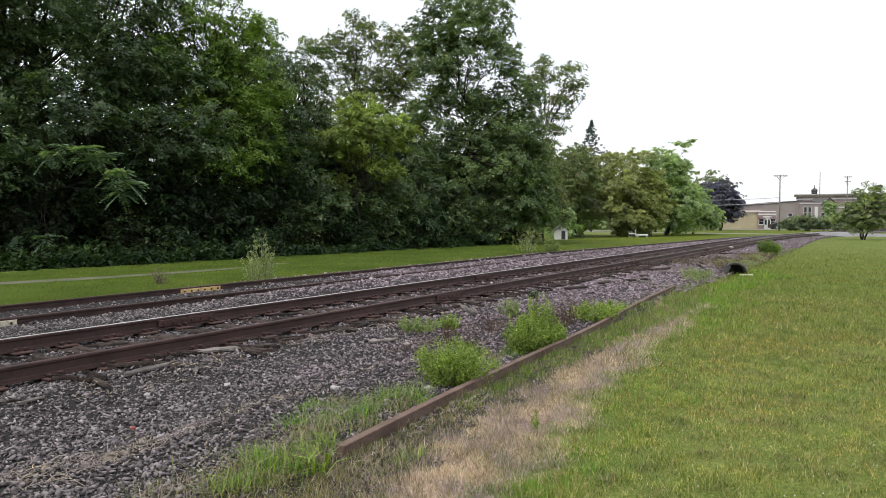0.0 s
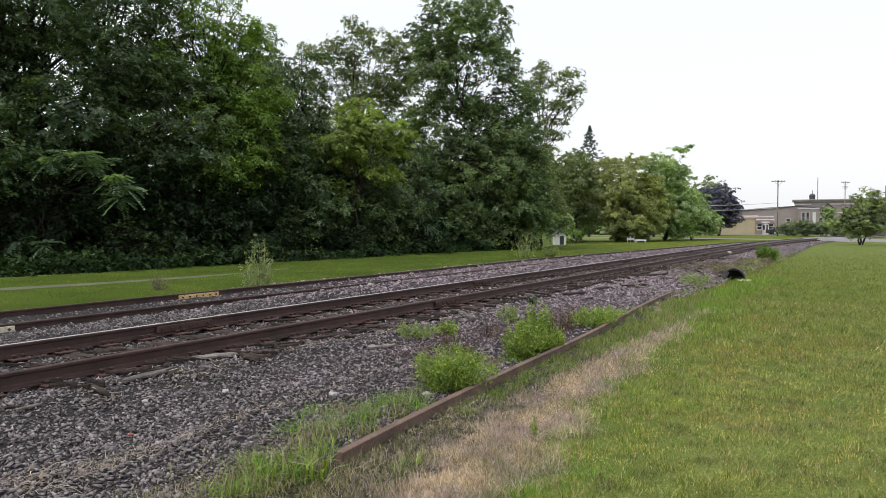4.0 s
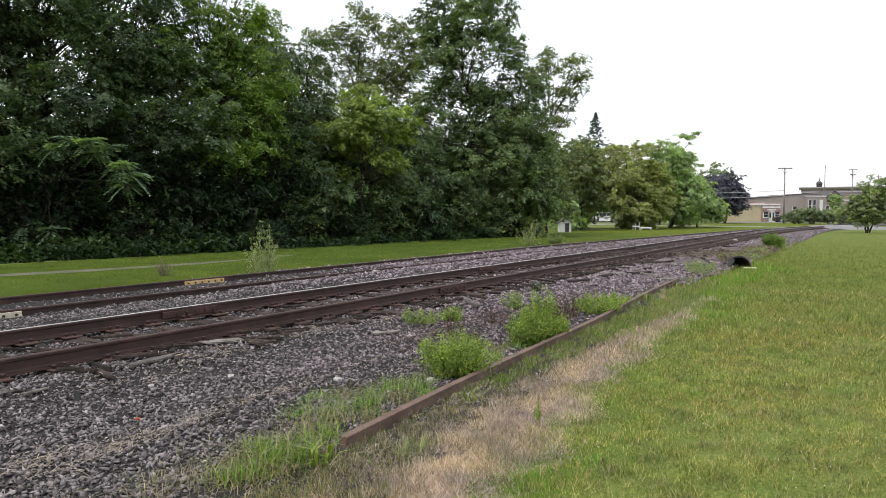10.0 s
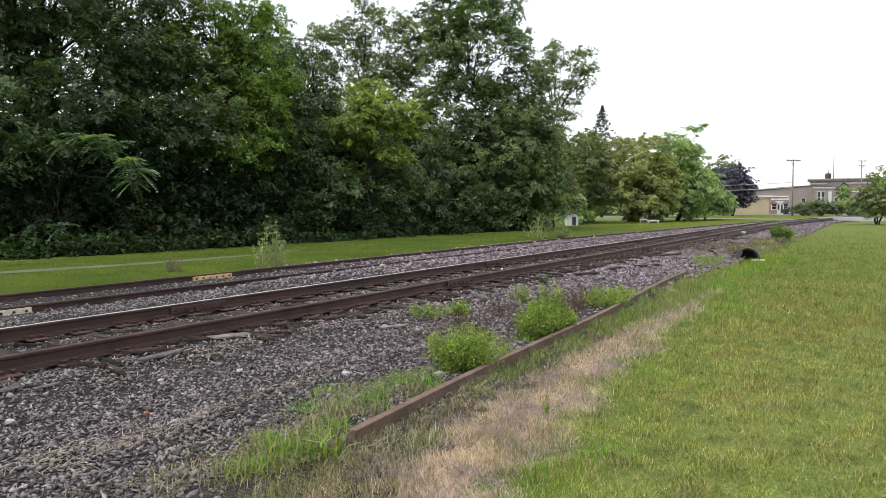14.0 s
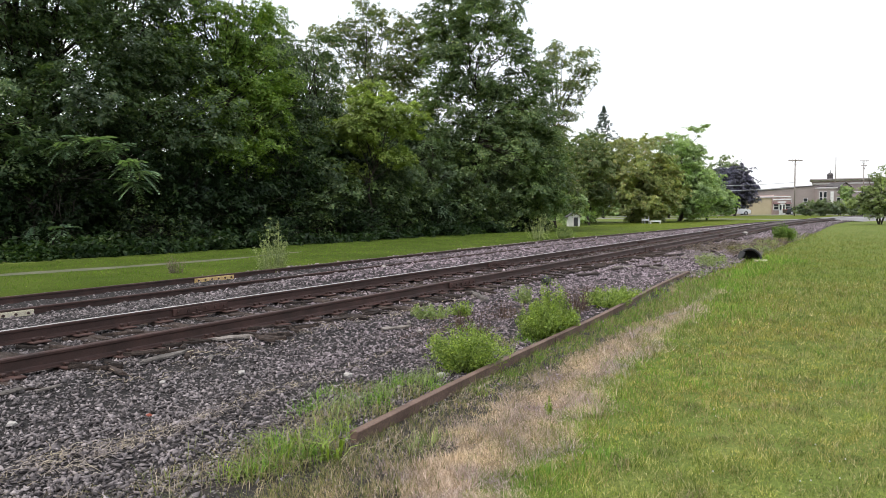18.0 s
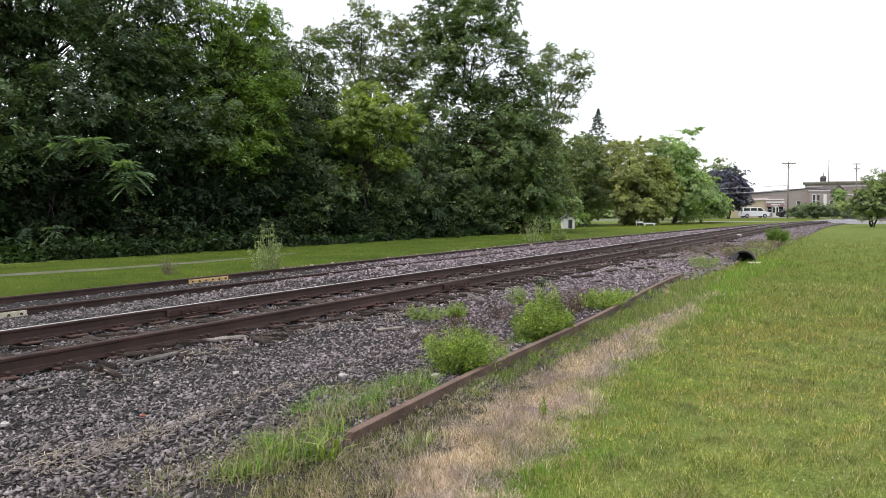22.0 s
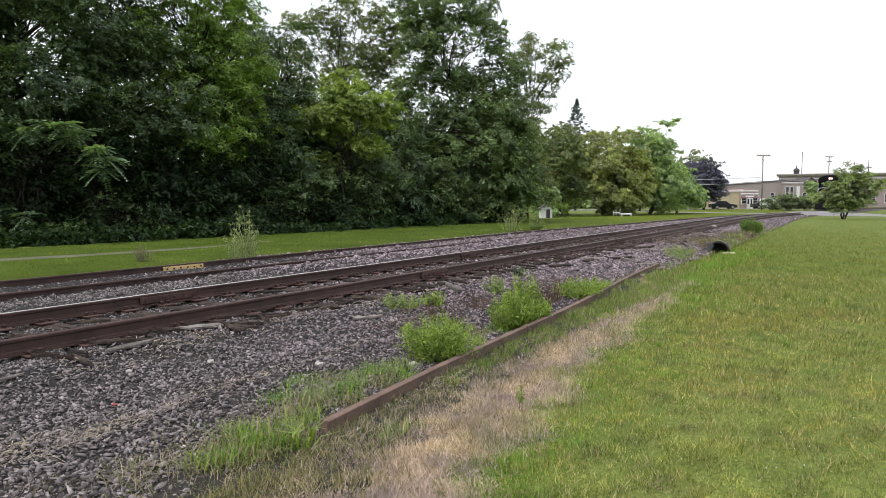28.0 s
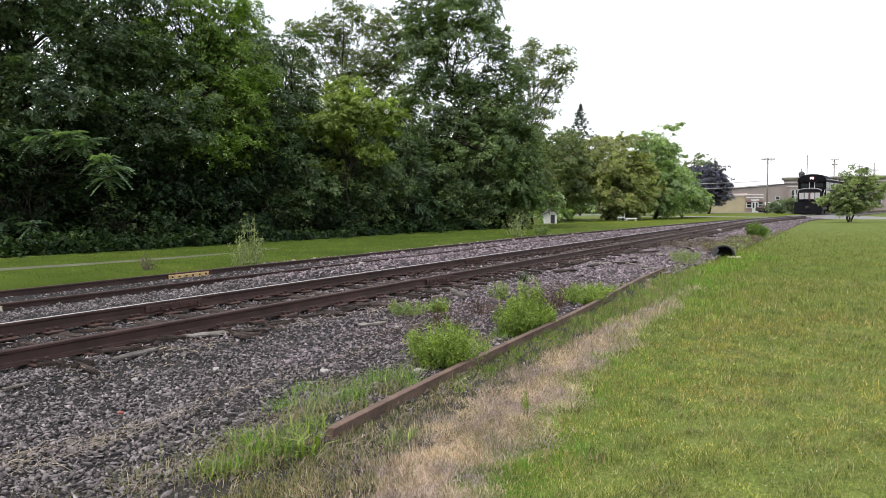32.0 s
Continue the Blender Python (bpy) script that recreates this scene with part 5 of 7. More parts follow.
# dry roots and straw washed up in a line along the ballast
def straw_line(name, pts, n, spread, seed, mat, label, length=0.11, half=0.0018):
    rg = np.random.default_rng(seed)
    k = rg.uniform(0, len(pts) - 1.001, n)
    q = np.array(pts)
    o = q[k.astype(int)] + (q[k.astype(int) + 1] - q[k.astype(int)]) * (k % 1)[:, None] + rg.normal(size=(n, 2)) * spread * (0.5 + 0.5 * np.sin(k * 5.0) ** 2)[:, None]
    turn = rg.normal(0.1, 0.9, n)
    l = length * rg.uniform(0.4, 1.3, n)
    d = np.stack([np.cos(turn) * l, np.sin(turn) * l], 1)
    z = bed_z(o[:, 0], o[:, 1]) + 0.022 + rg.uniform(0, 0.025, n)
    w = np.stack([-np.sin(turn), np.cos(turn)], 1) * half
    e, bent = o + d, o + d * 0.5 + w * rg.normal(0, 6, n)[:, None]
    put = lambda a, dz: np.concatenate([a, (z + dz)[:, None]], 1)
    lift = rg.normal(0, 0.012, n)
    v = np.stack([put(o - w, 0), put(o + w, 0.001), put(bent + w, 0.012), put(bent - w, 0.011), put(e + w, lift), put(e - w, lift)], 1).reshape(-1, 3)
    b = np.arange(n)[:, None] * 6
    f = np.concatenate([b + np.array([0, 1, 2, 3]), b + np.array([3, 2, 4, 5])], 0)
    tagged(new(name, quad_mesh(name, v, f, mat)), label, "dead grass", kind="stuff")


straw_line("dry_straw", [(0.6, 4.0), (2.13, 4.07), (2.38, 4.05), (2.66, 3.97), (3.0, 3.97)], 420, 0.12, 1, M_ROOT, "pale tangle of dry roots and straw on the ballast", 0.09)
straw_line("dry_straw", [(3.0, 3.97), (3.3, 4.02), (3.97, 4.14), (4.71, 4.11), (6.0, 4.2)], 300, 0.06, 2, M_ROOT, "thin line of dry straw on the ballast", 0.08)
straw_line("dry_straw", [(2.2, 3.2), (2.9, 3.1), (3.4, 3.3), (4.2, 3.45), (5.2, 3.5)], 420, 0.17, 3, M_DEAD, "brown dead stalks lying on dark soil", 0.12)
straw_line("dead_twigs", [(6.2, 4.1), (7.5, 4.5), (9.0, 4.4), (10.5, 4.3), (12.5, 4.5)], 520, 0.34, 5, M_DOCK, "dark dead twigs and stalks strewn on the ballast", 0.22, 0.0035)
straw_line("dead_twigs", [(20, 4.9), (24, 4.7), (28, 4.9), (33, 5.0)], 620, 0.5, 6, M_DEAD, "dry brushwood strewn on the ballast", 0.5, 0.008)
straw_line("dead_twigs", [(3.4, 5.4), (5.5, 5.6), (8.0, 5.6), (11, 5.5)], 260, 0.22, 7, M_ROOT, "pale wood slivers strewn beside the rail", 0.12, 0.004)
straw_line("dry_straw", [(3.0, 2.95), (3.4, 2.6), (4.2, 2.75), (5.5, 2.8)], 220, 0.1, 4, M_ROOT, "dead stalks lying beside the edging", 0.09)


# ---- edging along the ballast ----
edging = thing("edging", pose(0, 0, 0), "low rusted steel edging between the ballast and the lawn", "edging")
for a, b in ((3.5, 7.3), (7.3, 11.4), (11.4, 16.3)):
    n = 12
    xs = [a + 0.01 + (b - a - 0.02) * i / n for i in range(n + 1)]
    under(new("edging_bar", swept("edging_bar", [(-0.026, -0.06), (0.026, -0.06), (0.026, 0.08), (0.032, 0.085), (0.032, 0.096), (0.026, 0.1), (-0.026, 0.1), (-0.032, 0.096), (-0.032, 0.085), (-0.026, 0.08)], xs, edging_y, 0.0, M_EDGE)), edging)


# ---- weeds ----
def tuft(name, spots, per, h, mat, seed, label, category="grass", width=0.006, lean=0.35, spread=0.06, bend=0.55):
    """Tall grass in bunches about the first spot."""
    rg = np.random.default_rng(seed)
    ox, oy = spots[0][:2]
    z0 = float(bed_z(ox, oy)) if oy > float(edging_y(ox)) else float(ground_z(ox, oy))
    ob = thing(name, pose(ox, oy, z0 - 0.01), label, category)
    p = np.concatenate([np.stack([rg.normal(sx - ox, spread, per), rg.normal(sy - oy, spread, per), np.zeros(per)], 1) for sx, sy in spots])
    n = len(p)
    v, f = blades(p, h * rg.uniform(0.4, 1.25, n), width * rg.uniform(0.6, 1.3, n), np.abs(rg.normal(lean, 0.22, n)).clip(0, 0.95), rg, bend)
    under(new("foliage", quad_mesh("foliage", v, f, mat)), ob)["kind"] = "stuff"
    return ob


def weed(name, at, r, h, stems, per, leaf, mat, seed, label, category="weed", stalk=None, aspect=0.26, clump=0.3, low=0.1, cone=0.4):
    """A bushy weed: thin stalks fanning out, each with leaves along it."""
    rnd, rg = random.Random(seed), np.random.default_rng(seed)
    z0 = float(bed_z(*at)) if abs(at[1] - float(line_y(at[0])) - 0.2) < 4.2 else float(ground_z(*at))
    ob = thing(name, pose(at[0], at[1], z0 - 0.01), label, category)
    lines, cs, rs = [], [], []
    for k in range(stems):
        a, d = rnd.uniform(0, 6.283), r * rnd.uniform(0.05, 1) ** 0.6
        hh = h * rnd.uniform(0.55, 1.05) * (1 - cone * (d / r) ** 1.3)
        foot = Vector((math.cos(a) * d * 0.45, math.sin(a) * d * 0.45, 0))
        tip = Vector((math.cos(a) * d, math.sin(a) * d, hh))
        line = limb(rnd, foot, tip, 0.004 + 0.004 * h, 0.0015, 4, 0.05)
        lines.append(line)
        for s in range(5):
            t = low + (1 - low) * (s + rnd.uniform(0, 1)) / 5
            cs.append(foot.lerp(tip, t)), rs.append(clump * r * rnd.uniform(0.5, 1.0) * (1.1 - 0.55 * t))
    v, f = tubes(lines, 4)
    under(new("stem", quad_mesh("stem", v, f, stalk or mat)), ob)["kind"] = "stuff"
    v, f = leaves(np.array([tuple(c) for c in cs]), np.array(rs), np.full(len(cs), per), leaf, rg, 1.0, 0.1, aspect, 0.5)
    under(new("foliage", quad_mesh("foliage", v, f, mat)), ob)
    return ob


weed("green_weed", (5.72, 3.27), 0.42, 0.46, 130, 15, 0.036, M_WEED, 1, "bushy bright green weed by the edging", cone=0.3)
weed("green_weed", (8.06, 3.42), 0.36, 0.8, 110, 15, 0.04, M_WEED, 2, "tall peaked bright green weed by the edging", cone=0.8, clump=0.32)
weed("green_weed", (7.55, 3.38), 0.32, 0.5, 80, 14, 0.038, M_WEED, 19, "bushy bright green weed leaning on a taller one", cone=0.35)
weed("green_weed", (8.5, 3.5), 0.3, 0.3, 40, 13, 0.042, M_WEED, 12, "low green weed beside a taller one")
weed("green_weed", (10.4, 3.5), 0.42, 0.36, 60, 13, 0.042, M_WEED, 3, "low bright green weed by the edging")
weed("green_weed", (11.3, 3.55), 0.3, 0.26, 36, 13, 0.045, M_WEED, 13, "low bright green weed by the edging")
weed("yellow_weed", (7.9, 5.05), 0.3, 0.26, 30, 8, 0.05, M_PALEWEED, 4, "yellowish sprawling weed in the ballast")
weed("yellow_weed", (8.35, 4.85), 0.22, 0.25, 22, 8, 0.05, M_WEED, 14, "green sprawling weed in the ballast")
weed("yellow_weed", (10.0, 4.7), 0.3, 0.3, 20, 7, 0.05, M_PALEWEED, 5, "yellowish weed in the ballast")
for k, (x, y, h, rr) in enumerate(((9.3, 3.62, 0.46, 0.24), (9.55, 3.75, 0.5, 0.22), (9.0, 3.8, 0.34, 0.22), (7.0, 3.85, 0.34, 0.16), (7.3, 4.25, 0.36, 0.16), (8.5, 4.3, 0.3, 0.2), (9.9, 3.7, 0.4, 0.22), (10.8, 3.9, 0.3, 0.22))):
    weed("dead_weed", (x, y), rr, h, 15, 3, 0.034, M_DOCK, 20 + k, "dry reddish-brown weed stalks in the ballast", stalk=M_DOCK)
weed("pale_weed", (11.8, 11.95), 0.52, 1.72, 44, 15, 0.055, M_SILVER, 6, "tall pale weed growing by the siding", low=0.12, cone=0.6, clump=0.24)
weed("pale_weed", (10.6, 13.7), 0.3, 0.5, 16, 5, 0.05, M_DEAD, 7, "thin brownish weed in the verge", stalk=M_DEAD)
weed("pale_weed", (30.0, 13.4), 0.75, 1.5, 26, 7, 0.09, M_SILVER, 8, "clump of pale tall weeds by the siding")
weed("pale_weed", (31.8, 12.9), 0.55, 0.7, 30, 9, 0.1, M_PALEWEED, 9, "clump of pale weeds by the siding")
weed("small_bush", (33.9, 3.6), 0.56, 0.86, 80, 14, 0.1, L_LIME, 10, "small round green bush at the ballast's edge", "bush")
weed("yellow_weed", (18.7, 3.75), 0.5, 0.36, 22, 7, 0.06, M_PALEWEED, 11, "yellowish weeds at the ballast's edge")
weed("yellow_weed", (20.2, 3.9), 0.45, 0.3, 20, 7, 0.06, M_PALEWEED, 15, "yellowish weeds by the culvert pipe")
weed("yellow_weed", (31.5, 3.9), 0.7, 0.28, 30, 8, 0.08, M_DEAD, 16, "dry weeds by the small bush", stalk=M_DEAD)
weed("dead_weed", (26.5, 4.7), 0.9, 0.32, 34, 5, 0.08, M_DEAD, 17, "dry brushwood lying in the ballast", stalk=M_DEAD)
weed("dead_weed", (24.5, 4.9), 0.8, 0.26, 30, 5, 0.08, M_DEAD, 18, "dry brushwood lying in the ballast", stalk=M_DEAD)
for k, (x, y) in enumerate(((23.4, 3.55), (24.6, 3.8), (25.8, 3.6), (27.0, 3.85), (28.4, 3.55), (29.6, 3.75), (30.8, 3.5), (32.2, 3.8), (35.2, 3.6), (36.6, 3.9))):
    weed("dry_weed", (x, y), 0.6, 0.3, 30, 6, 0.07, (M_DEAD, M_MIXED, M_PALEWEED)[k % 3], 600 + k, "dry brownish weeds between ballast and lawn", stalk=M_DEAD)
weed("lawn_weed", (4.75, 2.05), 0.06, 0.2, 5, 6, 0.03, M_WEED, 19, "single thin green weed in the dead grass")

for k, (x, y, h) in enumerate(((2.78, 2.98, 0.12), (2.76, 2.92, 0.14), (2.82, 3, 0.16), (2.92, 2.92, 0.15), (3.02, 2.98, 0.17), (3, 2.84, 0.13), (3.14, 2.9, 0.16), (3.24, 2.84, 0.15), (2.7, 3.08, 0.15), (2.9, 3.1, 0.16), (3.1, 3.1, 0.17), (3.26, 3, 0.16))):
    tuft("tall_grass", [(x, y), (x + 0.04, y + 0.03), (x - 0.04, y + 0.02)], 20, h, (M_WEED, M_MIXED, M_LUSH, M_MIXED)[k % 4], 500 + k, "dense bright green grass at the end of the edging", "grass", 0.006, 0.42, 0.045, 0.5)
tuft("broad_grass", [(3.2, 2.78), (3.24, 2.8)], 12, 0.26, M_WEED, 520, "broad-bladed green grass at the end of the edging", "grass", 0.016, 0.45, 0.03, 0.6)
for k, (x, y, h) in enumerate(((3.12, 3.02, 0.24), (3.3, 3.12, 0.26), (3.0, 3.2, 0.2), (3.42, 3.02, 0.24), (3.25, 2.92, 0.18), (3.5, 3.22, 0.2), (3.6, 3.0, 0.22), (2.86, 3.06, 0.14), (3.7, 3.3, 0.17), (3.18, 3.3, 0.2), (2.95, 2.92, 0.15), (3.35, 2.86, 0.16), (3.72, 3.12, 0.18), (3.88, 3.4, 0.16))):
    tuft("tall_grass", [(x, y), (x + 0.05, y + 0.06), (x - 0.06, y + 0.03)], 28, h * 0.8, (M_WEED, M_WEED, M_MIXED)[k % 3], 31 + k, "thin arching bright green grass at the end of the edging", "grass", 0.0042, 0.55, 0.05, 0.5)
for k, (x, y, h) in enumerate(((4.3, 3.3, 0.15), (4.6, 3.42, 0.16), (4.5, 3.65, 0.12), (4.9, 3.5, 0.14), (4.1, 3.42, 0.15), (4.75, 3.22, 0.13), (4.35, 3.8, 0.1), (5.1, 3.42, 0.14), (4.15, 3.12, 0.13), (5.0, 3.18, 0.12), (5.3, 3.38, 0.13), (3.9, 3.3, 0.14), (3.95, 3.6, 0.1), (6.5, 3.3, 0.14), (6.9, 3.5, 0.12), (7.3, 3.4, 0.13))):
    tuft("tall_grass", [(x, y), (x + 0.1, y + 0.05), (x - 0.1, y - 0.03)], 64, h, (M_LUSH, M_PALEWEED, M_MIXED)[k % 3], 150 + k, "grass growing thinly through the ballast", "grass", 0.0042, 0.5, 0.075, 0.5)
tuft("tall_grass", [(3.7, 2.5), (3.62, 2.42), (3.8, 2.42)], 40, 0.1, M_PALEWEED, 35, "yellow-green tuft in the dead grass")
tuft("tall_grass", [(5.0, 2.72), (5.1, 2.78), (5.8, 2.85)], 22, 0.12, M_WEED, 36, "green grass on the lawn side of the edging")
for k in range(16):
    x = 3.6 + 0.62 * k
    tuft("edge_grass", [(x, float(edging_y(x)) - 0.06), (x + 0.17, float(edging_y(x)) - 0.1), (x + 0.3, float(edging_y(x)) - 0.05)], 12, 0.075, (M_MIXED, M_PALEWEED)[k % 2], 300 + k, "short sparse grass at the foot of the edging", "grass", 0.004, 0.5, 0.05)
for k, (x, y) in enumerate(((2.55, 3.1), (2.9, 2.85), (2.7, 3.35), (2.15, 3.1), (2.0, 3.6), (2.45, 2.8), (2.3, 3.4), (3.1, 3.45), (3.5, 3.6), (3.0, 2.7), (3.3, 2.55), (2.7, 2.55), (3.55, 2.72), (2.95, 2.5), (2.4, 2.6), (2.75, 3.15), (2.6, 3.25), (2.85, 3.35), (2.5, 3.3))):
    tuft("straw_tuft", [(x, y), (x + 0.12, y - 0.05), (x - 0.1, y + 0.1)], 20, 0.13, M_MIXED if k % 4 else M_ROOT, 70 + k, "thin half-dry grass at the ballast's edge", "grass", 0.0035, 0.65, 0.1)
for k in range(26):
    x = 11.5 + k * 1.25
    e = min(float(edging_y(x)) + 0.1, float(line_y(x)) - 3.62)
    tuft("edge_grass", [(x, e), (x + 0.5, e + 0.14), (x + 1.0, e - 0.12)], 66, 0.2, (M_WEED, M_MIXED, M_PALEWEED, M_MIXED)[k % 4], 90 + k, "unmown grass along the ballast's edge", "grass", 0.009, 0.4, 0.14)


M_WHITE_BLOOM = surface("clover_bloom", [(0.3, (0.5, 0.48, 0.45)), (0.7, (0.75, 0.73, 0.7))], 40, 200, 0.3, 0.8, 0.0)


rnd = random.Random(31)
for k in range(14):
    x = rnd.uniform(2.8, 9)
    y = float(dry_y(x)) - 0.25 - rnd.uniform(0, 1) ** 1.3 * 0.34 * x
    tuft("lawn_tuft", [(x, y), (x + rnd.uniform(-0.06, 0.06), y + 0.04)], 26, rnd.uniform(0.06, 0.1), (M_LUSH, M_LUSH, M_MIXED)[k % 3], 400 + k, "coarser grass tuft standing in the mown lawn", "grass", 0.005, 0.5, 0.035, 0.5)


# ---- debris ----
def plank(at, l, w, h, turn, mat, seed, label, name="wood_scrap", pitch=0):
    """A broken piece of wood with ragged ends."""
    rnd = random.Random(seed)
    bm = bmesh.new()
    v, n = [], 7
    for i in range(n + 1):
        x = l * (i / n - 0.5)
        s = rnd.uniform(0.3, 0.8) if i in (0, n) else rnd.uniform(0.85, 1.1)
        v.append([bm.verts.new((x + (rnd.uniform(-0.12, 0.12) * l if i in (0, n) else 0), a * w * s / 2 + rnd.uniform(-0.05, 0.05) * w, b * h * rnd.uniform(0.8, 1.1))) for a, b in ((-1, 0), (1, 0), (1.0, 0.7), (0.6, 1), (-0.7, 0.9), (-1, 0.6))])
    for a, b in zip(v, v[1:]):
        for j in range(6):
            bm.faces.new((a[j], a[(j + 1) % 6], b[(j + 1) % 6], b[j]))
    bm.faces.new(v[0]), bm.faces.new(list(reversed(v[-1])))
    bmesh.ops.recalc_face_normals(bm, faces=bm.faces)
    me = bpy.data.meshes.new(name)
    bm.to_mesh(me)
    bm.free()
    me.materials.append(mat)
    ob = new(name, me)
    z = float(bed_z(*at)) + 0.018 if at[1] > float(edging_y(at[0])) else float(ground_z(*at)) + 0.012
    ob.matrix_world = pose(at[0], at[1], z, 0, pitch, turn)
    return tagged(ob, label, "wood scrap")


plank((5.3, 5.93), 0.48, 0.1, 0.035, -30, M_GREYWOOD, 1, "pale grey splintered plank on the ballast")
plank((5.66, 5.74), 0.36, 0.07, 0.03, -24, M_TIE, 2, "dark broken strip of tie wood on the ballast")
plank((4.24, 5.72), 0.62, 0.085, 0.03, 9, M_DRIFT, 3, "grey weathered plank beside the rail")
plank((4.25, 6.02), 0.22, 0.06, 0.03, -30, M_BAR, 4, "reddish wood splinter by the rail")
plank((4.54, 5.42), 0.22, 0.04, 0.02, 46, M_GREYWOOD, 5, "pale stick on the ballast")
plank((3.66, 5.58), 0.36, 0.05, 0.03, -104, M_TIE, 6, "dark wood chunk on the ballast")
plank((3.05, 5.55), 0.2, 0.03, 0.018, 10, M_GREYWOOD, 7, "pale thin stick on the ballast")
plank((2.84, 5.68), 0.18, 0.09, 0.02, 20, M_GREYWOOD, 8, "pale flat wood chip on the ballast")
plank((7.02, 5.0), 0.34, 0.07, 0.035, -32, M_GREYWOOD, 9, "pale splintered wood lump on the ballast")
plank((7.3, 5.02), 0.22, 0.045, 0.035, 38, M_GREYWOOD, 10, "pale splintered wood lump on the ballast")
plank((10.0, 5.5), 1.15, 0.09, 0.06, 43, M_DRIFT, 11, "dark grey weathered log lying by the rail")
plank((14.6, 5.35), 0.7, 0.12, 0.05, -20, M_TIE, 12, "dark plank lying on the ballast")
plank((16.2, 5.2), 0.6, 0.12, 0.05, -5, M_TIE, 13, "dark plank lying on the ballast")
plank((8.2, 6.0), 0.4, 0.08, 0.03, -30, M_TIE, 14, "dark splintered strip of tie wood")
plank((10.05, 2.5), 0.85, 0.035, 0.03, -10, M_GREYWOOD, 15, "pale crooked stick on the lawn's edge", "stick")
plank((6.9, 5.9), 0.36, 0.07, 0.03, -15, M_TIE, 16, "dark splintered strip of tie wood")
for k in range(26):
    q = random.Random(200 + k)
    x, s = q.uniform(16, 34), q.choice((-1, 1))
    plank((x, float(line_y(x)) - q.uniform(1.6, 3.2)), q.uniform(0.3, 0.9), 0.1, 0.05, q.uniform(-60, 40), M_TIE if k % 3 else M_GREYWOOD, 220 + k, "old wood scrap lying in the ballast")


def lump(name, at, size, mat, seed, label, category, squash=0.6):
    rg = np.random.default_rng(seed)
    bm = bmesh.new()
    bmesh.ops.create_icosphere(bm, subdivisions=2, radius=1)
    for v in bm.verts:
        v.co *= 1 + rg.uniform(-0.22, 0.16)
        v.co.x, v.co.y, v.co.z = v.co.x * size[0] / 2, v.co.y * size[1] / 2, v.co.z * size[2] / 2
    me = bpy.data.meshes.new(name)
    bm.to_mesh(me)
    bm.free()
    me.materials.append(mat)
    ob = new(name, me)
    ob.matrix_world = pose(at[0], at[1], (float(bed_z(*at)) if at[1] > float(edging_y(at[0])) else float(ground_z(*at))) + size[2] * 0.4, 0, 0, seed * 40)
    return tagged(ob, label, category)


M_RUBBER = surface("black_rubber", [(0.3, (0.012, 0.012, 0.013)), (0.7, (0.03, 0.03, 0.032))], 8, 80, 0.3, 0.6, 0.2, depth=0.003)
M_PALESTONE = surface("pale_stone", [(0.3, (0.33, 0.31, 0.29)), (0.7, (0.55, 0.53, 0.5))], 8, 90, 0.3, 0.85, 0.3, depth=0.004)
M_REDPLASTIC = surface("red_plastic", [(0.3, (0.231, 0.042, 0.024)), (0.7, (0.33, 0.084, 0.048))], 8, 90, 0.3, 0.5, 0.1)
lump("rubber_scrap", (12.5, 5.42), (0.26, 0.2, 0.2), M_RUBBER, 1, "black rubber lump lying on the ballast", "rubber scrap")
lump("plastic_scrap", (3.17, 4.46), (0.055, 0.045, 0.025), M_REDPLASTIC, 2, "small orange-red plastic fragment on the ballast", "litter")
for k, (x, y, s) in enumerate(((4.37, 4.82, 0.06), (4.85, 4.0, 0.07), (5.35, 3.33, 0.07), (6.9, 4.6, 0.06), (3.8, 5.15, 0.05), (11.0, 10.35, 0.1), (11.7, 10.2, 0.09), (12.2, 10.25, 0.08), (10.7, 9.9, 0.07), (39.8, 6.0, 0.22), (13.4, 9.9, 0.12), (2.5, 5.0, 0.06))):
    lump("pale_stone", (x, y), (s * 1.3, s, s * 0.7), M_PALESTONE, 10 + k, "pale grey stone lying among the darker ballast", "stone")


# ---- culvert pipe end and its board ----
M_PIPE = surface("black_corrugated_plastic", [(0.3, (0.015, 0.015, 0.016)), (0.7, (0.04, 0.04, 0.042))], 5, 60, 0.3, 0.55, 0.1)
M_PIPEEND = surface("weathered_pipe_rim", [(0.3, (0.031, 0.031, 0.033)), (0.7, (0.075, 0.075, 0.079))], 5, 60, 0.3, 0.6, 0.1)
M_BOARD = surface("pale_board", [(0.3, (0.42, 0.38, 0.24)), (0.7, (0.62, 0.58, 0.42))], 5, 60, 0.3, 0.8, 0.2)


def ring_tube(rings, seg=28, half=False):
    """A wall of revolution about x from (x, radius) rings."""
    bm = bmesh.new()
    loops = [[bm.verts.new((x, r * math.cos(2 * math.pi * s / seg), r * math.sin(2 * math.pi * s / seg))) for s in range(seg)] for x, r in rings]
    for a, b in zip(loops, loops[1:]):
        for s in range(seg):
            bm.faces.new((a[s], a[(s + 1) % seg], b[(s + 1) % seg], b[s]))
    return bm


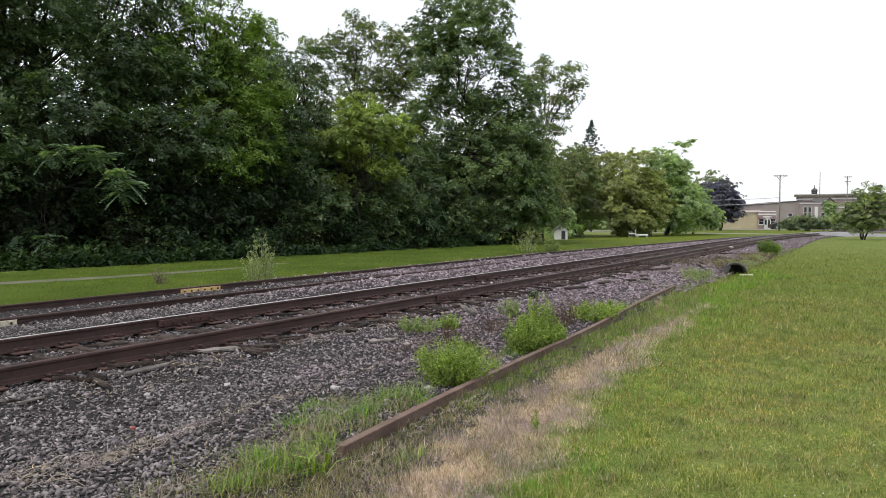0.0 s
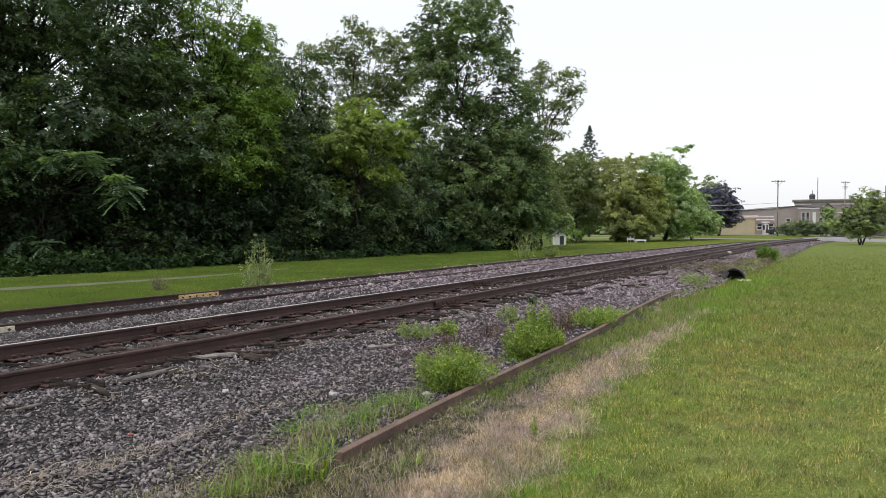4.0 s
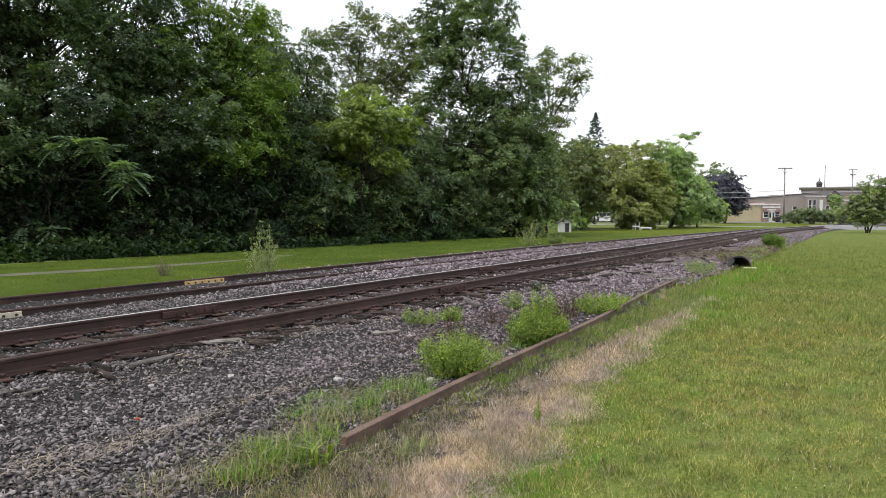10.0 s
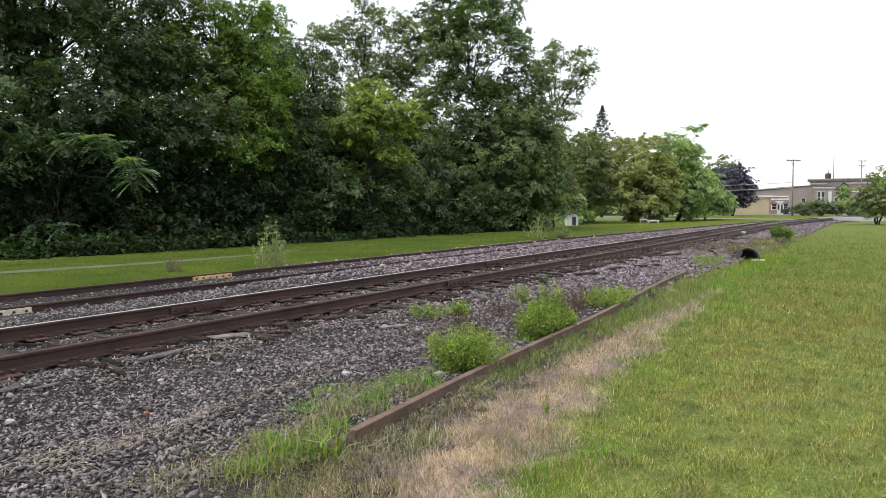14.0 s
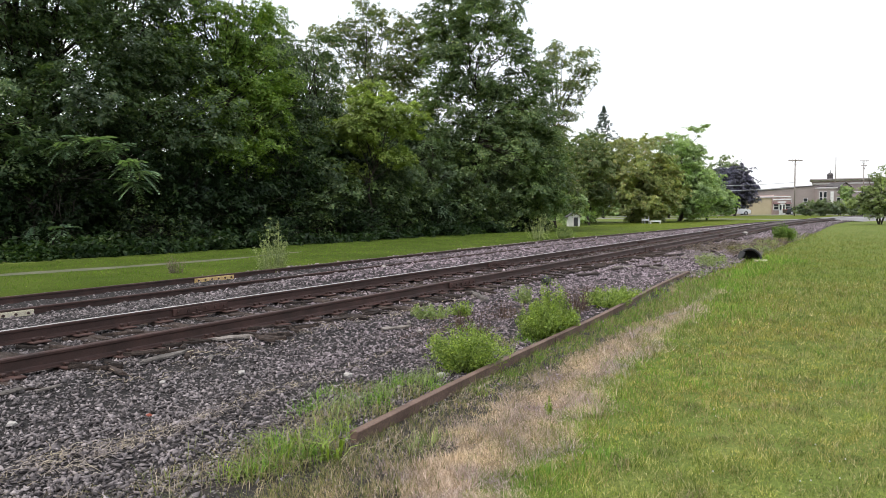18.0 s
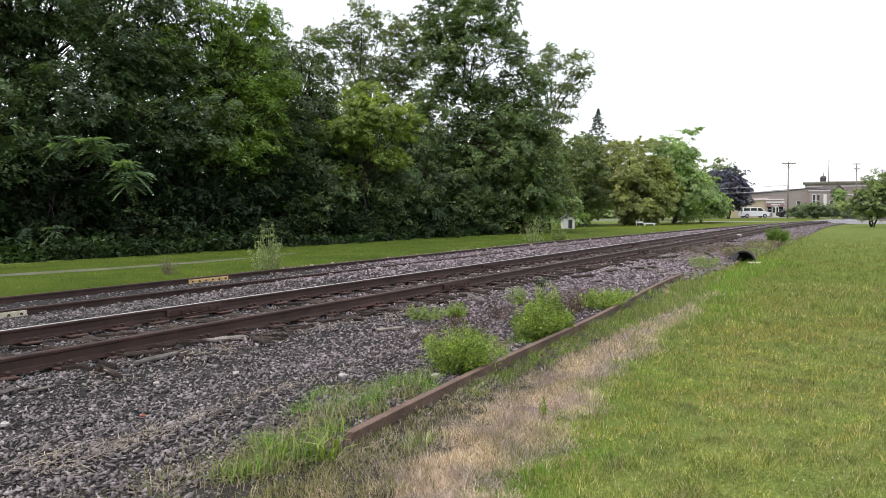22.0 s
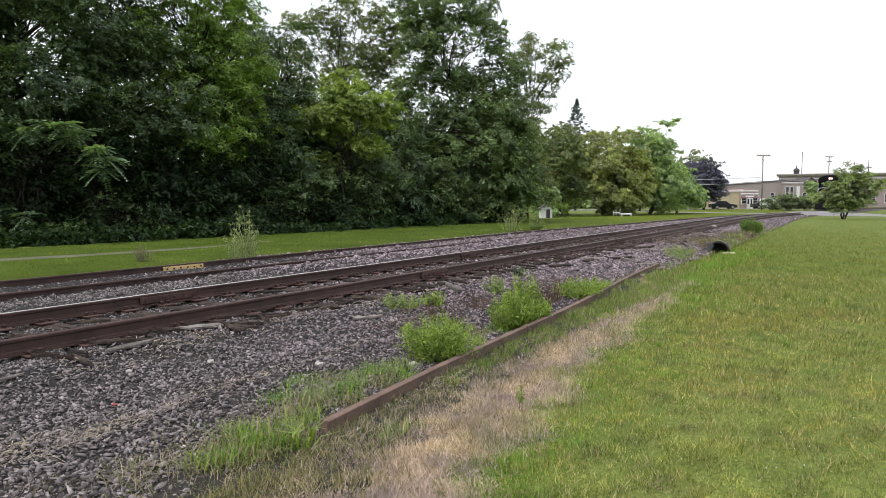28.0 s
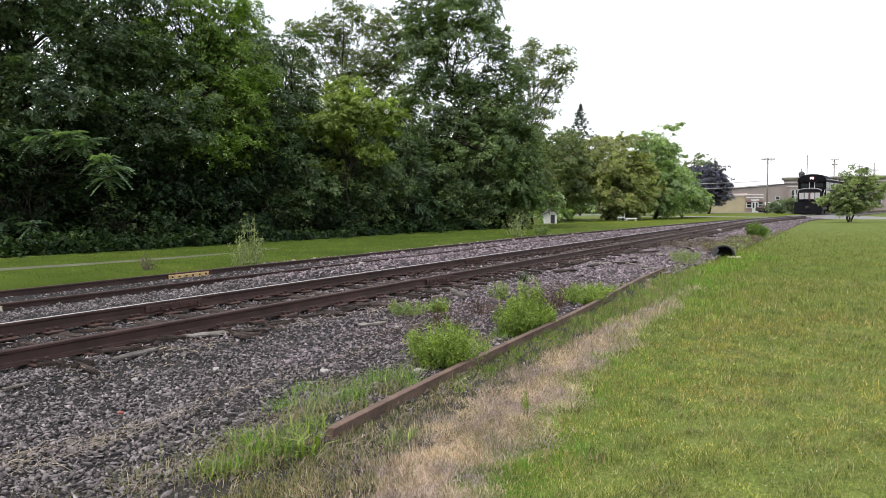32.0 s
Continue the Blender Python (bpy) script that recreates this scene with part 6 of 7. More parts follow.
culvert = thing("culvert_pipe", pose(22.1, 3.22, 0.0, 0, 4, 10), "black corrugated culvert pipe end lying half-sunk in the grass", "pipe")
part("pipe_wall", ring_tube([(-0.5 + 0.05 * k, 0.3 + 0.018 * (k % 2)) for k in range(21)] + [(0.5 - 0.05 * k, 0.27) for k in range(21)] + [(-0.5, 0.3)]), M_PIPE, culvert)
part("pipe_rim", ring_tube([(-0.52, 0.285), (-0.52, 0.312), (-0.5, 0.322), (-0.49, 0.28), (-0.52, 0.285)]), M_PIPEEND, culvert, "grey weathered rim")
# Black disc added to close the pipe and keep its mouth dark.
part("pipe_back", rod((0.46, 0, 0), (0.49, 0, 0), 0.268, seg=24), M_PIPE, culvert)
part("pipe_flap", box(-0.58, -0.55, 0.18, 0.33, -0.2, 0.12, 0.012, Matrix.Rotation(0.45, 4, "X")), M_PIPEEND, culvert, "torn grey flap of the pipe's rim")
plank((21.1, 2.78), 0.34, 0.12, 0.05, -50, M_BOARD, 61, "pale yellowish board lying by the culvert pipe", "board")
lump("pale_stone", (5.0, -0.3), (0.065, 0.05, 0.04), M_PALESTONE, 40, "pale grey stone lying in the lawn", "stone")

# clover heads in the lawn
rg = np.random.default_rng(12)
x, y, r = scatter(rg, 110, 3.5, 13, -6, 40, 0.8)
keep = y < dry_y(x) - 0.2
c = np.stack([x[keep], y[keep], ground_z(x[keep], y[keep]) + 0.035], 1)
bud = np.array([[1, 0, 0], [-0.5, 0.87, 0], [-0.5, -0.87, 0], [0, 0, 1.1], [0, 0, -0.7]]) * 0.006
v = (c[:, None] + bud[None]).reshape(-1, 3)
f = (np.arange(len(c))[:, None, None] * 5 + np.array([[0, 1, 3], [1, 2, 3], [2, 0, 3], [1, 0, 4], [2, 1, 4], [0, 2, 4]])[None]).reshape(-1, 3)
tagged(new("clover_flowers", quad_mesh("clover_flowers", v, f, M_WHITE_BLOOM, True)), "tiny white clover heads scattered in the lawn", "flowers", kind="stuff")


# ---- far things: poles, buildings, shed, bench ----
# Pole wood made lighter, with the veil of bright haze in its colour.
M_POLE = surface("grey_pole_wood", [(0.3, (0.18, 0.15, 0.135)), (0.7, (0.36, 0.315, 0.285))], 2, 40, 0.4, 0.9, 0.3)
M_DARKMETAL = plain("dark_metal", (0.05, 0.05, 0.055), 0.5, 0.5)
M_CABLE = plain("pale_cable", (0.5, 0.5, 0.52), 0.6)
M_BEIGE = surface("beige_wall_paint", [(0.3, (0.44, 0.37, 0.24)), (0.7, (0.54, 0.46, 0.32))], 0.6, 20, 0.15, 0.85, 0.1)
M_TAUPE = surface("taupe_wall_paint", [(0.3, (0.29, 0.245, 0.24)), (0.7, (0.37, 0.315, 0.305))], 0.5, 20, 0.15, 0.85, 0.1)
M_BRICK = surface("dusky_brick", [(0.3, (0.28, 0.22, 0.23)), (0.7, (0.39, 0.32, 0.33))], 0.7, 12, 0.25, 0.85, 0.2)
M_TRIM = surface("off_white_trim", [(0.3, (0.55, 0.52, 0.54)), (0.7, (0.7, 0.67, 0.69))], 1.5, 30, 0.15, 0.7, 0.05)
M_ROOF = surface("dark_roofing", [(0.3, (0.06, 0.055, 0.055)), (0.7, (0.12, 0.11, 0.11))], 1.0, 20, 0.3, 0.9, 0.2)
M_CORNICE = surface("mauve_grey_cornice", [(0.3, (0.36, 0.32, 0.35)), (0.7, (0.5, 0.46, 0.49))], 1.5, 30, 0.15, 0.7, 0.05)
M_STORE = surface("reddish_shop_front", [(0.3, (0.33, 0.24, 0.22)), (0.7, (0.44, 0.34, 0.32))], 1.5, 20, 0.2, 0.8, 0.1)
M_AWNING = plain("dark_red_canvas", (0.14, 0.08, 0.08), 0.8)
M_GLASS = plain("dark_window_glass", (0.03, 0.035, 0.04), 0.08, 0.0, 0.6)
M_WHITE = surface("white_paint", [(0.3, (0.68, 0.68, 0.67)), (0.7, (0.8, 0.8, 0.79))], 1.5, 30, 0.1, 0.6, 0.05)


def utility_pole(at, h, arms, turn, label, r=0.115, transformer=False, braces=True):
    ob = thing("utility_pole", pose(at[0], at[1], 0, 0, 0, turn), label, "utility pole", "utility poles along the street")
    part("pole", rod((0, 0, 0), (0, 0, h), r, r * 0.7, 10), M_POLE, ob, smooth=True)
    for z, l in arms:
        arm = part("crossarm", box(-l / 2, l / 2, -0.06 - r, 0.06 - r, z - 0.07, z + 0.07, 0.01), M_POLE, ob)
        for k in (-0.45, -0.22, 0.22, 0.45):
            part("insulator", rod((k * l, -r, z + 0.07), (k * l, -r, z + 0.22), 0.05, 0.035), M_TRIM, arm)
        for s in (-1, 1):
            part("brace", rod((s * l * 0.28, -r - 0.03, z - 0.06), (0, -r, z - 0.75), 0.02, seg=5), M_DARKMETAL, arm)
    if transformer:
        part("transformer", rod((0.38, 0, h * 0.66), (0.38, 0, h * 0.66 + 1.0), 0.26, seg=14), M_TRIM, ob, "grey transformer can", True)
    return ob


utility_pole((123.8, 11.55), 8.9, [(8.7, 2.2)], -59, "tall wooden utility pole with one crossarm")
utility_pole((173.1, 3.2), 11.1, [(10.9, 1.8), (9.9, 1.2)], -59, "tall wooden utility pole with two crossarms")
utility_pole((175.9, -1.5), 9.9, [(9.4, 1.4)], -59, "wooden utility pole behind the lawn tree")
utility_pole((165.6, -3.9), 9.6, [(8.2, 1.3)], -59, "wooden utility pole with a grey transformer", transformer=True)
utility_pole((112, 30.5), 6.4, [], -59, "wooden telephone pole among the trees", 0.13)
mast = thing("antenna_mast", pose(192.9, 9.3, 0), "thin grey antenna mast above the roofs", "mast")
part("mast_tube", rod((0, 0, 0), (0, 0, 13.4), 0.11, 0.07, 8), M_POLE, mast)
part("antenna_head", box(-0.25, 0.25, -0.04, 0.04, 13.0, 13.1, 0.01), M_DARKMETAL, mast)
for k, (z0, z1) in enumerate(((5.0, 5.3), (4.2, 4.5))):
    pts = [(Vector((123.8, 11.55, z1)).lerp(Vector((112, 30.5, z0)), s / 14) - Vector((0, 0, 1.1 * (s / 14) * (1 - s / 14))), 0.035) for s in range(15)]
    v, f = tubes([pts], 5)
    tagged(new("telephone_cable", quad_mesh("telephone_cable", v, f, M_CABLE, True)), "pale telephone cable slung between two poles", "cable")


def window(x, z, w, h, parent, y=0.0, glass=M_GLASS, frame_mat=M_TRIM, bars=1):
    """A framed window in a wall that faces -y: frame proud of the wall, pane set back in it."""
    bm = bmesh.new()
    t = 0.09
    for a in ((x - w / 2 - t, x + w / 2 + t, z - t, z), (x - w / 2 - t, x + w / 2 + t, z + h, z + h + t), (x - w / 2 - t, x - w / 2, z, z + h), (x + w / 2, x + w / 2 + t, z, z + h)):
        add_box(bm, a[0], a[1], y - 0.06, y + 0.04, a[2], a[3])
    if bars:
        add_box(bm, x - w / 2, x + w / 2, y - 0.05, y + 0.03, z + h / 2 - 0.03, z + h / 2 + 0.03)
    win = part("window", bm, frame_mat, parent)
    part("pane", box(x - w / 2, x + w / 2, y - 0.03, y - 0.01, z, z + h), glass, win)
    part("sill", box(x - w / 2 - 0.15, x + w / 2 + 0.15, y - 0.14, y + 0.0, z - t - 0.08, z - t, 0.01), M_TRIM, win)


# low beige shop
shop = thing("shop_building", pose(143.6, 22.9, 0, 0, 0, -59.3), "low beige shop with a reddish front and white signs", "building")
part("wall", box(-6, 6.2, 0, 11, -0.1, 3.25, 0.02), M_BEIGE, shop)
part("roof", box(-6.2, 6.3, -0.2, 11.2, 3.25, 3.45, 0.02), M_TRIM, shop)
part("shop_front", extruded([(6.2, -0.1), (9.7, -0.1), (9.7, 3.3), (9.3, 3.75), (6.6, 3.75), (6.2, 3.3)], -0.25, 10.6), M_STORE, shop, "reddish shop front with a stepped top")
for z0, z1 in ((3.3, 3.5), (2.75, 3.0)):
    part("sign_band", box(6.3, 9.6, -0.36, -0.24, z0, z1, 0.01), M_WHITE, shop, "white sign band")
part("sign_board", box(7.2, 8.8, -0.36, -0.24, 2.25, 2.5, 0.01), M_WHITE, shop, "white sign board")
for x in (6.9, 9.1):
    window(x, 1.0, 0.8, 1.1, shop, -0.25, frame_mat=M_WHITE)
    part("awning", extruded([(-0.9, 2.0), (-0.25, 2.35), (-0.25, 2.0)], x - 0.55, x + 0.55, "x"), M_AWNING, shop, "dull brown-red canvas awning")
for x in (7.75, 8.35):
    door = part("door", box(x - 0.28, x + 0.28, -0.3, -0.24, 0.0, 2.1, 0.01), M_WHITE, shop, "white shop door")
    part("pane", box(x - 0.16, x + 0.16, -0.32, -0.305, 0.9, 1.9), M_GLASS, door)
part("name_plate", box(1.2, 2.6, -0.05, -0.002, 1.6, 1.85, 0.005), M_ROOF, shop, "small dark sign on the wall")

# long taupe building
hall = thing("hall_building", pose(161.9, 21.6, 0, 0, 0, -59.3), "long taupe building with a sloping roof line and pale tall windows", "building")
part("wall", extruded([(-5, -0.1), (15.0, -0.1), (15.0, 5.5), (11.0, 5.75), (-5, 4.35)], 0, 14), M_TAUPE, hall)
part("roof_edge", extruded([(-5.2, 4.34), (11.0, 5.76), (15.1, 5.51), (15.1, 5.68), (11.0, 5.93), (-5.2, 4.52)], -0.15, 14.1), M_ROOF, hall)
part("entrance_block", box(11.4, 15.4, -1.0, 0.02, -0.1, 5.2, 0.02), M_TAUPE, hall)
part("block_cornice", box(11.3, 15.5, -1.12, 0.0, 5.2, 5.42, 0.02), M_TRIM, hall)
for x in (12.1, 13.0, 14.4):
    window(x, 2.2, 0.55, 2.3, hall, -1.0, M_WHITE if x > 13.5 else M_GLASS)
for x in (2.0, 6.0, 9.4):
    window(x, 2.0, 0.8, 1.2, hall, 0.0)
for x, w in ((0.6, 1.2), (3.4, 0.8)):
    unit = part("roof_vent", box(x - w / 2, x + w / 2, 3, 4, 4.7, 5.35, 0.05), M_ROOF, hall)
part("side_wing", box(15.4, 21, 0.5, 9, -0.1, 4.4, 0.02), M_BRICK, hall)
part("wing_roof", box(15.3, 21.1, 0.4, 9.1, 4.4, 4.62, 0.02), M_TRIM, hall)
for x in (16.6, 18.2, 19.8):
    window(x, 1.4, 0.7, 1.9, hall, 0.5, frame_mat=M_WHITE)

# large old block with a cornice and a domed cupola
block = thing("civic_building", pose(198.3, 14.6, 0, 0, 0, -86), "large dusky brick block with a pale cornice", "building")
part("wall", box(0, 32, 0, 18, -0.1, 7.6, 0.02), M_BRICK, block)
part("cornice", extruded([(-0.9, 8.25), (-0.9, 8.05), (-0.35, 7.6), (0.4, 7.6), (0.4, 8.25)], -0.6, 32.6, "x"), M_CORNICE, block, "pale overhanging cornice")
part("frieze", box(-0.1, 32.1, -0.12, 0.0, 6.9, 7.2, 0.01), M_TRIM, block)
part("roof", box(-0.2, 32.2, 0.4, 18.2, 7.6, 8.1, 0.05), M_ROOF, block)
for k in range(10):
    for z in (1.2, 4.4):
        window(1.8 + 3.1 * k, z, 1.1, 1.9, block, 0.0)
cup = part("cupola", rod((3.9, 3, 8.1), (3.9, 3, 9.2), 0.65, seg=12), M_ROOF, block, "dark domed cupola", True)
bm = bmesh.new()
bmesh.ops.create_uvsphere(bm, u_segments=14, v_segments=8, radius=0.74, matrix=Matrix.Translation((3.9, 3, 9.2)) @ Matrix.Diagonal((1, 1, 0.85, 1)))
part("dome", bm, M_ROOF, cup, smooth=True)
part("finial", rod((3.9, 3, 9.7), (3.9, 3, 10.7), 0.12, 0.04), M_ROOF, cup)

# brick house with a gable between the hall and the large block
house = thing("brick_house", pose(183.0, 6.9, 0, 0, 0, -62), "narrow dusky brick house with a gable and white-framed windows", "house")
part("wall", extruded([(-1.6, -0.1), (1.6, -0.1), (1.6, 5.5), (0, 6.7), (-1.6, 5.5)], 0, 7), M_BRICK, house)
for side in (-1, 1):
    part("roof", extruded([(0, 6.9), (side * 1.9, 5.45), (side * 1.9, 5.3), (0, 6.7)], -0.3, 7.2), M_ROOF, house)
for x in (-0.8, 0.8):
    for z in (1.4, 3.7):
        window(x, z, 0.75, 1.4, house, 0.0, frame_mat=M_WHITE)
part("bay", box(-1.5, 1.5, -0.6, 0.02, -0.1, 3.2, 0.02), M_WHITE, house, "white painted bay")
part("bay_roof", box(-1.6, 1.6, -0.7, 0.02, 3.2, 3.35, 0.02), M_ROOF, house)
for x in (-0.75, 0.75):
    window(x, 1.4, 0.9, 1.3, house, -0.6, frame_mat=M_WHITE)

# small white shed at the end of the wood, and white garden seats
shed = thing("garden_shed", pose(54.2, 21.0, float(ground_z(54.2, 21.0)) - 0.02, 0, 0, -59.3), "small white garden shed with a dark doorway and grey roof", "shed")
part("wall", extruded([(-0.46, 0), (0.46, 0), (0.46, 0.84), (0, 1.14), (-0.46, 0.84)], 0, 1.0), M_WHITE, shed)
for side in (-1, 1):
    part("roof", extruded([(0, 1.2), (side * 0.6, 0.81), (side * 0.6, 0.75), (0, 1.14)], -0.12, 1.1), M_ROOF, shed)
door = part("door", box(-0.04, 0.28, -0.03, 0.0, 0.04, 0.74, 0.005), M_DARKMETAL, shed, "dark doorway")
part("frame", box(-0.1, -0.04, -0.04, 0.0, 0.04, 0.78, 0.005), M_TRIM, door)


def garden_bench(at, turn, l, label):
    ob = thing("garden_bench", pose(at[0], at[1], float(ground_z(*at)), 0, 0, turn), label, "bench")
    part("seat", box(-0.1, l, -0.22, 0.22, 0.17, 0.3, 0.02), M_WHITE, ob)
    part("backrest", box(-l * 0.8, -0.1, 0.16, 0.22, 0.3, 0.42, 0.01), M_WHITE, ob)
    for x, h in ((-l * 0.78, 0.62), (-l * 0.5, 0.75), (-0.12, 0.85)):
        part("post", box(x - 0.022, x + 0.022, 0.15, 0.19, 0, h * 0.85, 0.004), M_WHITE, ob)
    for x in (0.0, l - 0.1):
        part("leg", box(x - 0.04, x + 0.04, -0.2, 0.2, 0, 0.17, 0.005), M_WHITE, ob)
    return ob


garden_bench((66.6, 18.3), -62, 0.95, "white painted garden bench with thin posts on the lawn")

# ---- vehicles ----
M_CARBLACK = plain("dark_car_paint", (0.018, 0.02, 0.025), 0.25, 0.1, 0.6)
M_TYRE = plain("tyre_rubber", (0.02, 0.02, 0.02), 0.8)
M_RIM = plain("wheel_metal", (0.4, 0.4, 0.42), 0.35, 0.8)
M_VANWHITE = plain("white_van_paint", (0.75, 0.76, 0.78), 0.3, 0.0, 0.5)
M_TAIL = plain("red_lamp", (0.4, 0.02, 0.02), 0.3)


def vehicle(name, lower, cabin, glass, length, width, paint, label, wheel=0.34, wheels_x=(-1.35, 1.4)):
    """A road vehicle that drives along +x: body and cabin outlines from the side, panes, wheels, lamps, bumpers."""
    ob = thing(name, pose(0, 0, 0), label, "van" if "van" in name else "car")
    bm = extruded(lower, -width / 2, width / 2)
    bmesh.ops.bevel(bm, geom=list(bm.edges), offset=0.05, segments=2, affect="EDGES")
    part("body", bm, paint, ob, smooth=False)
    bm = extruded(cabin, -width / 2 + 0.09, width / 2 - 0.09)
    bmesh.ops.bevel(bm, geom=list(bm.edges), offset=0.06, segments=2, affect="EDGES")
    part("cabin", bm, paint, ob)
    for g in glass:
        for s in (-1, 1):
            y = s * (width / 2 - 0.085)
            part("side_window", extruded(g, y - 0.012, y + 0.012), M_GLASS, ob)
    for x in wheels_x:
        for s in (-1, 1):
            w = part("wheel", rod((x, s * (width / 2 - 0.2), wheel), (x, s * (width / 2 + 0.01), wheel), wheel, seg=20), M_TYRE, ob)
            part("rim", rod((x, s * (width / 2 - 0.01), wheel), (x, s * (width / 2 + 0.025), wheel), wheel * 0.6, seg=14), M_RIM, w)
    for s in (-1, 1):
        part("headlight", box(length / 2 - 0.1, length / 2 + 0.01, s * width * 0.36 - 0.16, s * width * 0.36 + 0.16, 0.62, 0.78, 0.02), M_TRIM, ob)
        part("tail_light", box(-length / 2 - 0.01, -length / 2 + 0.06, s * width * 0.42 - 0.08, s * width * 0.42 + 0.08, 0.7, 1.0, 0.02), M_TAIL, ob)
    part("bumper", box(length / 2 - 0.06, length / 2 + 0.08, -width / 2 + 0.05, width / 2 - 0.05, 0.3, 0.5, 0.04), M_DARKMETAL, ob)
    return ob


CAR_LOWER = [(-2.25, 0.28), (2.2, 0.28), (2.28, 0.55), (2.15, 0.78), (0.95, 0.95), (-1.6, 0.98), (-2.28, 0.92)]
CAR_CABIN = [(1.05, 0.92), (0.35, 1.42), (-1.0, 1.44), (-1.75, 0.95)]
CAR_GLASS = [[(0.8, 0.98), (0.28, 1.35), (-0.25, 1.37), (-0.25, 0.98)], [(-0.33, 0.98), (-0.33, 1.37), (-0.95, 1.36), (-1.4, 0.98)]]
VAN_LOWER = [(-2.5, 0.3), (2.45, 0.3), (2.5, 0.7), (2.4, 1.0), (1.55, 1.15), (-2.5, 1.15)]
VAN_CABIN = [(1.75, 1.1), (1.05, 1.82), (0.8, 1.9), (-2.45, 1.9), (-2.5, 1.1)]
VAN_GLASS = [[(1.45, 1.2), (0.95, 1.72), (0.35, 1.74), (0.35, 1.2)], [(0.2, 1.25), (0.2, 1.72), (-0.9, 1.72), (-0.9, 1.25)], [(-1.05, 1.25), (-1.05, 1.72), (-2.1, 1.72), (-2.1, 1.25)]]
white_van = vehicle("van", VAN_LOWER, VAN_CABIN, VAN_GLASS, 5.0, 1.95, M_VANWHITE, "white van with dark side windows on the street", 0.36, (-1.55, 1.6))
dark_car = vehicle("car", CAR_LOWER, CAR_CABIN, CAR_GLASS, 4.5, 1.75, M_CARBLACK, "dark saloon car driving along the street")
parked = vehicle("car", CAR_LOWER, CAR_CABIN, CAR_GLASS, 4.5, 1.75, M_CARBLACK, "dark saloon car parked by the kerb")
parked.matrix_world = pose(144.3, 13.0, 0.05, 0, 0, -59.3)


# ---- locomotive: it runs along +x in its own space, the headlight above its origin ----
M_LOCO = surface("black_loco_paint", [(0.3, (0.006, 0.006, 0.008)), (0.7, (0.014, 0.014, 0.018))], 0.8, 30, 0.3, 0.6, 0.05, spec=0.04)
M_LOCOGREY = surface("pale_loco_panel", [(0.3, (0.42, 0.4, 0.42)), (0.7, (0.6, 0.58, 0.6))], 1.2, 30, 0.2, 0.5, 0.05)
M_LOCORED = plain("dull_red_stripe", (0.2, 0.05, 0.05), 0.6)
M_BEAM = plain("lit_headlight", (1.0, 0.72, 0.72), 0.3, 0.0, 0.5, 5.0)
M_STEEL = surface("grimy_steel", [(0.3, (0.03, 0.027, 0.025)), (0.7, (0.07, 0.06, 0.055))], 2, 40, 0.3, 0.6, 0.2, metal=0.3)


def arched(x0, x1, half, z0, side, top, n=8):
    """A body whose roof is an arch: its outline across, run from x0 to x1."""
    pts = [(-half, z0), (half, z0)] + [(half * math.cos(math.pi * k / n) if 0 < k < n else (half if k == 0 else -half), side + (top - side) * math.sin(math.pi * k / n) ** 0.75) for k in range(n + 1)]
    return extruded(pts, x0, x1, "x")


def arc_bar(parent, x, half, z_side, z_top, r, mat, label, name="arched_bar"):
    pts = [(Vector((x, half * math.sin(math.pi * (k / 10 - 0.5)), z_side + (z_top - z_side) * math.cos(math.pi * (k / 10 - 0.5)) ** 0.7 if 0 < k < 10 else z_side)), r) for k in range(11)]
    v, f = tubes([pts], 6)
    return tagged(under(new(name, quad_mesh(name, v, f, mat, True)), parent), label)


loco = thing("locomotive", pose(0, 0, 0), "black diesel locomotive with pale nose panels and lit headlight", "locomotive")
part("frame_deck", box(-15.5, 2.0, -1.42, 1.42, 1.15, 1.45, 0.03), M_LOCO, loco)
cab = part("cab", arched(-2.6, 0.0, 1.42, 1.45, 3.75, 4.5), M_LOCO, loco)
part("roof_lip", arched(-2.7, 0.16, 1.5, 3.72, 3.78, 4.62), M_LOCO, cab)
for s in (-1, 1):
    part("window_post", box(0.0, 0.06, s * 0.26 - 0.04, s * 0.26 + 0.04, 2.95, 3.7, 0.01), M_LOCOGREY, cab)
    part("front_window", box(0.0, 0.04, s * 0.72 - 0.4, s * 0.72 + 0.4, 3.1, 3.62, 0.02), M_GLASS, cab)
    for k in (-1.95, -1.2, -0.5):
        q = part("side_window", box(k - 0.28, k + 0.28, s * 1.42 - 0.02, s * 1.42 + 0.02, 2.95, 3.6, 0.01), M_GLASS, cab)
        part("window_frame", box(k - 0.35, k + 0.35, s * 1.415 - 0.012, s * 1.415 + 0.012, 2.86, 3.68, 0.005), M_LOCOGREY, q)
    part("side_panel", box(-2.5, -0.15, s * 1.43 - 0.012, s * 1.43 + 0.012, 1.95, 2.75, 0.01), M_LOCOGREY, cab, "pale lettering panel")
    part("roof_side", box(-14.5, 0.1, s * 1.28 - 0.16, s * 1.28 + 0.16, 3.98, 4.06, 0.02, Matrix.Identity(4)), M_LOCOGREY, cab, "light grey roof edge")
    part("number_board", box(0.0, 0.06, s * 0.75 - 0.26, s * 0.75 + 0.26, 3.8, 4.0, 0.01), M_LOCOGREY, cab)
part("front_band", box(0.005, 0.05, -1.2, 1.2, 3.7, 3.78, 0.01), M_LOCORED, cab)
light = part("headlight", box(0.0, 0.2, -0.27, 0.27, 4.0, 4.34, 0.05), M_LOCORED, cab, "red-rimmed headlight housing")
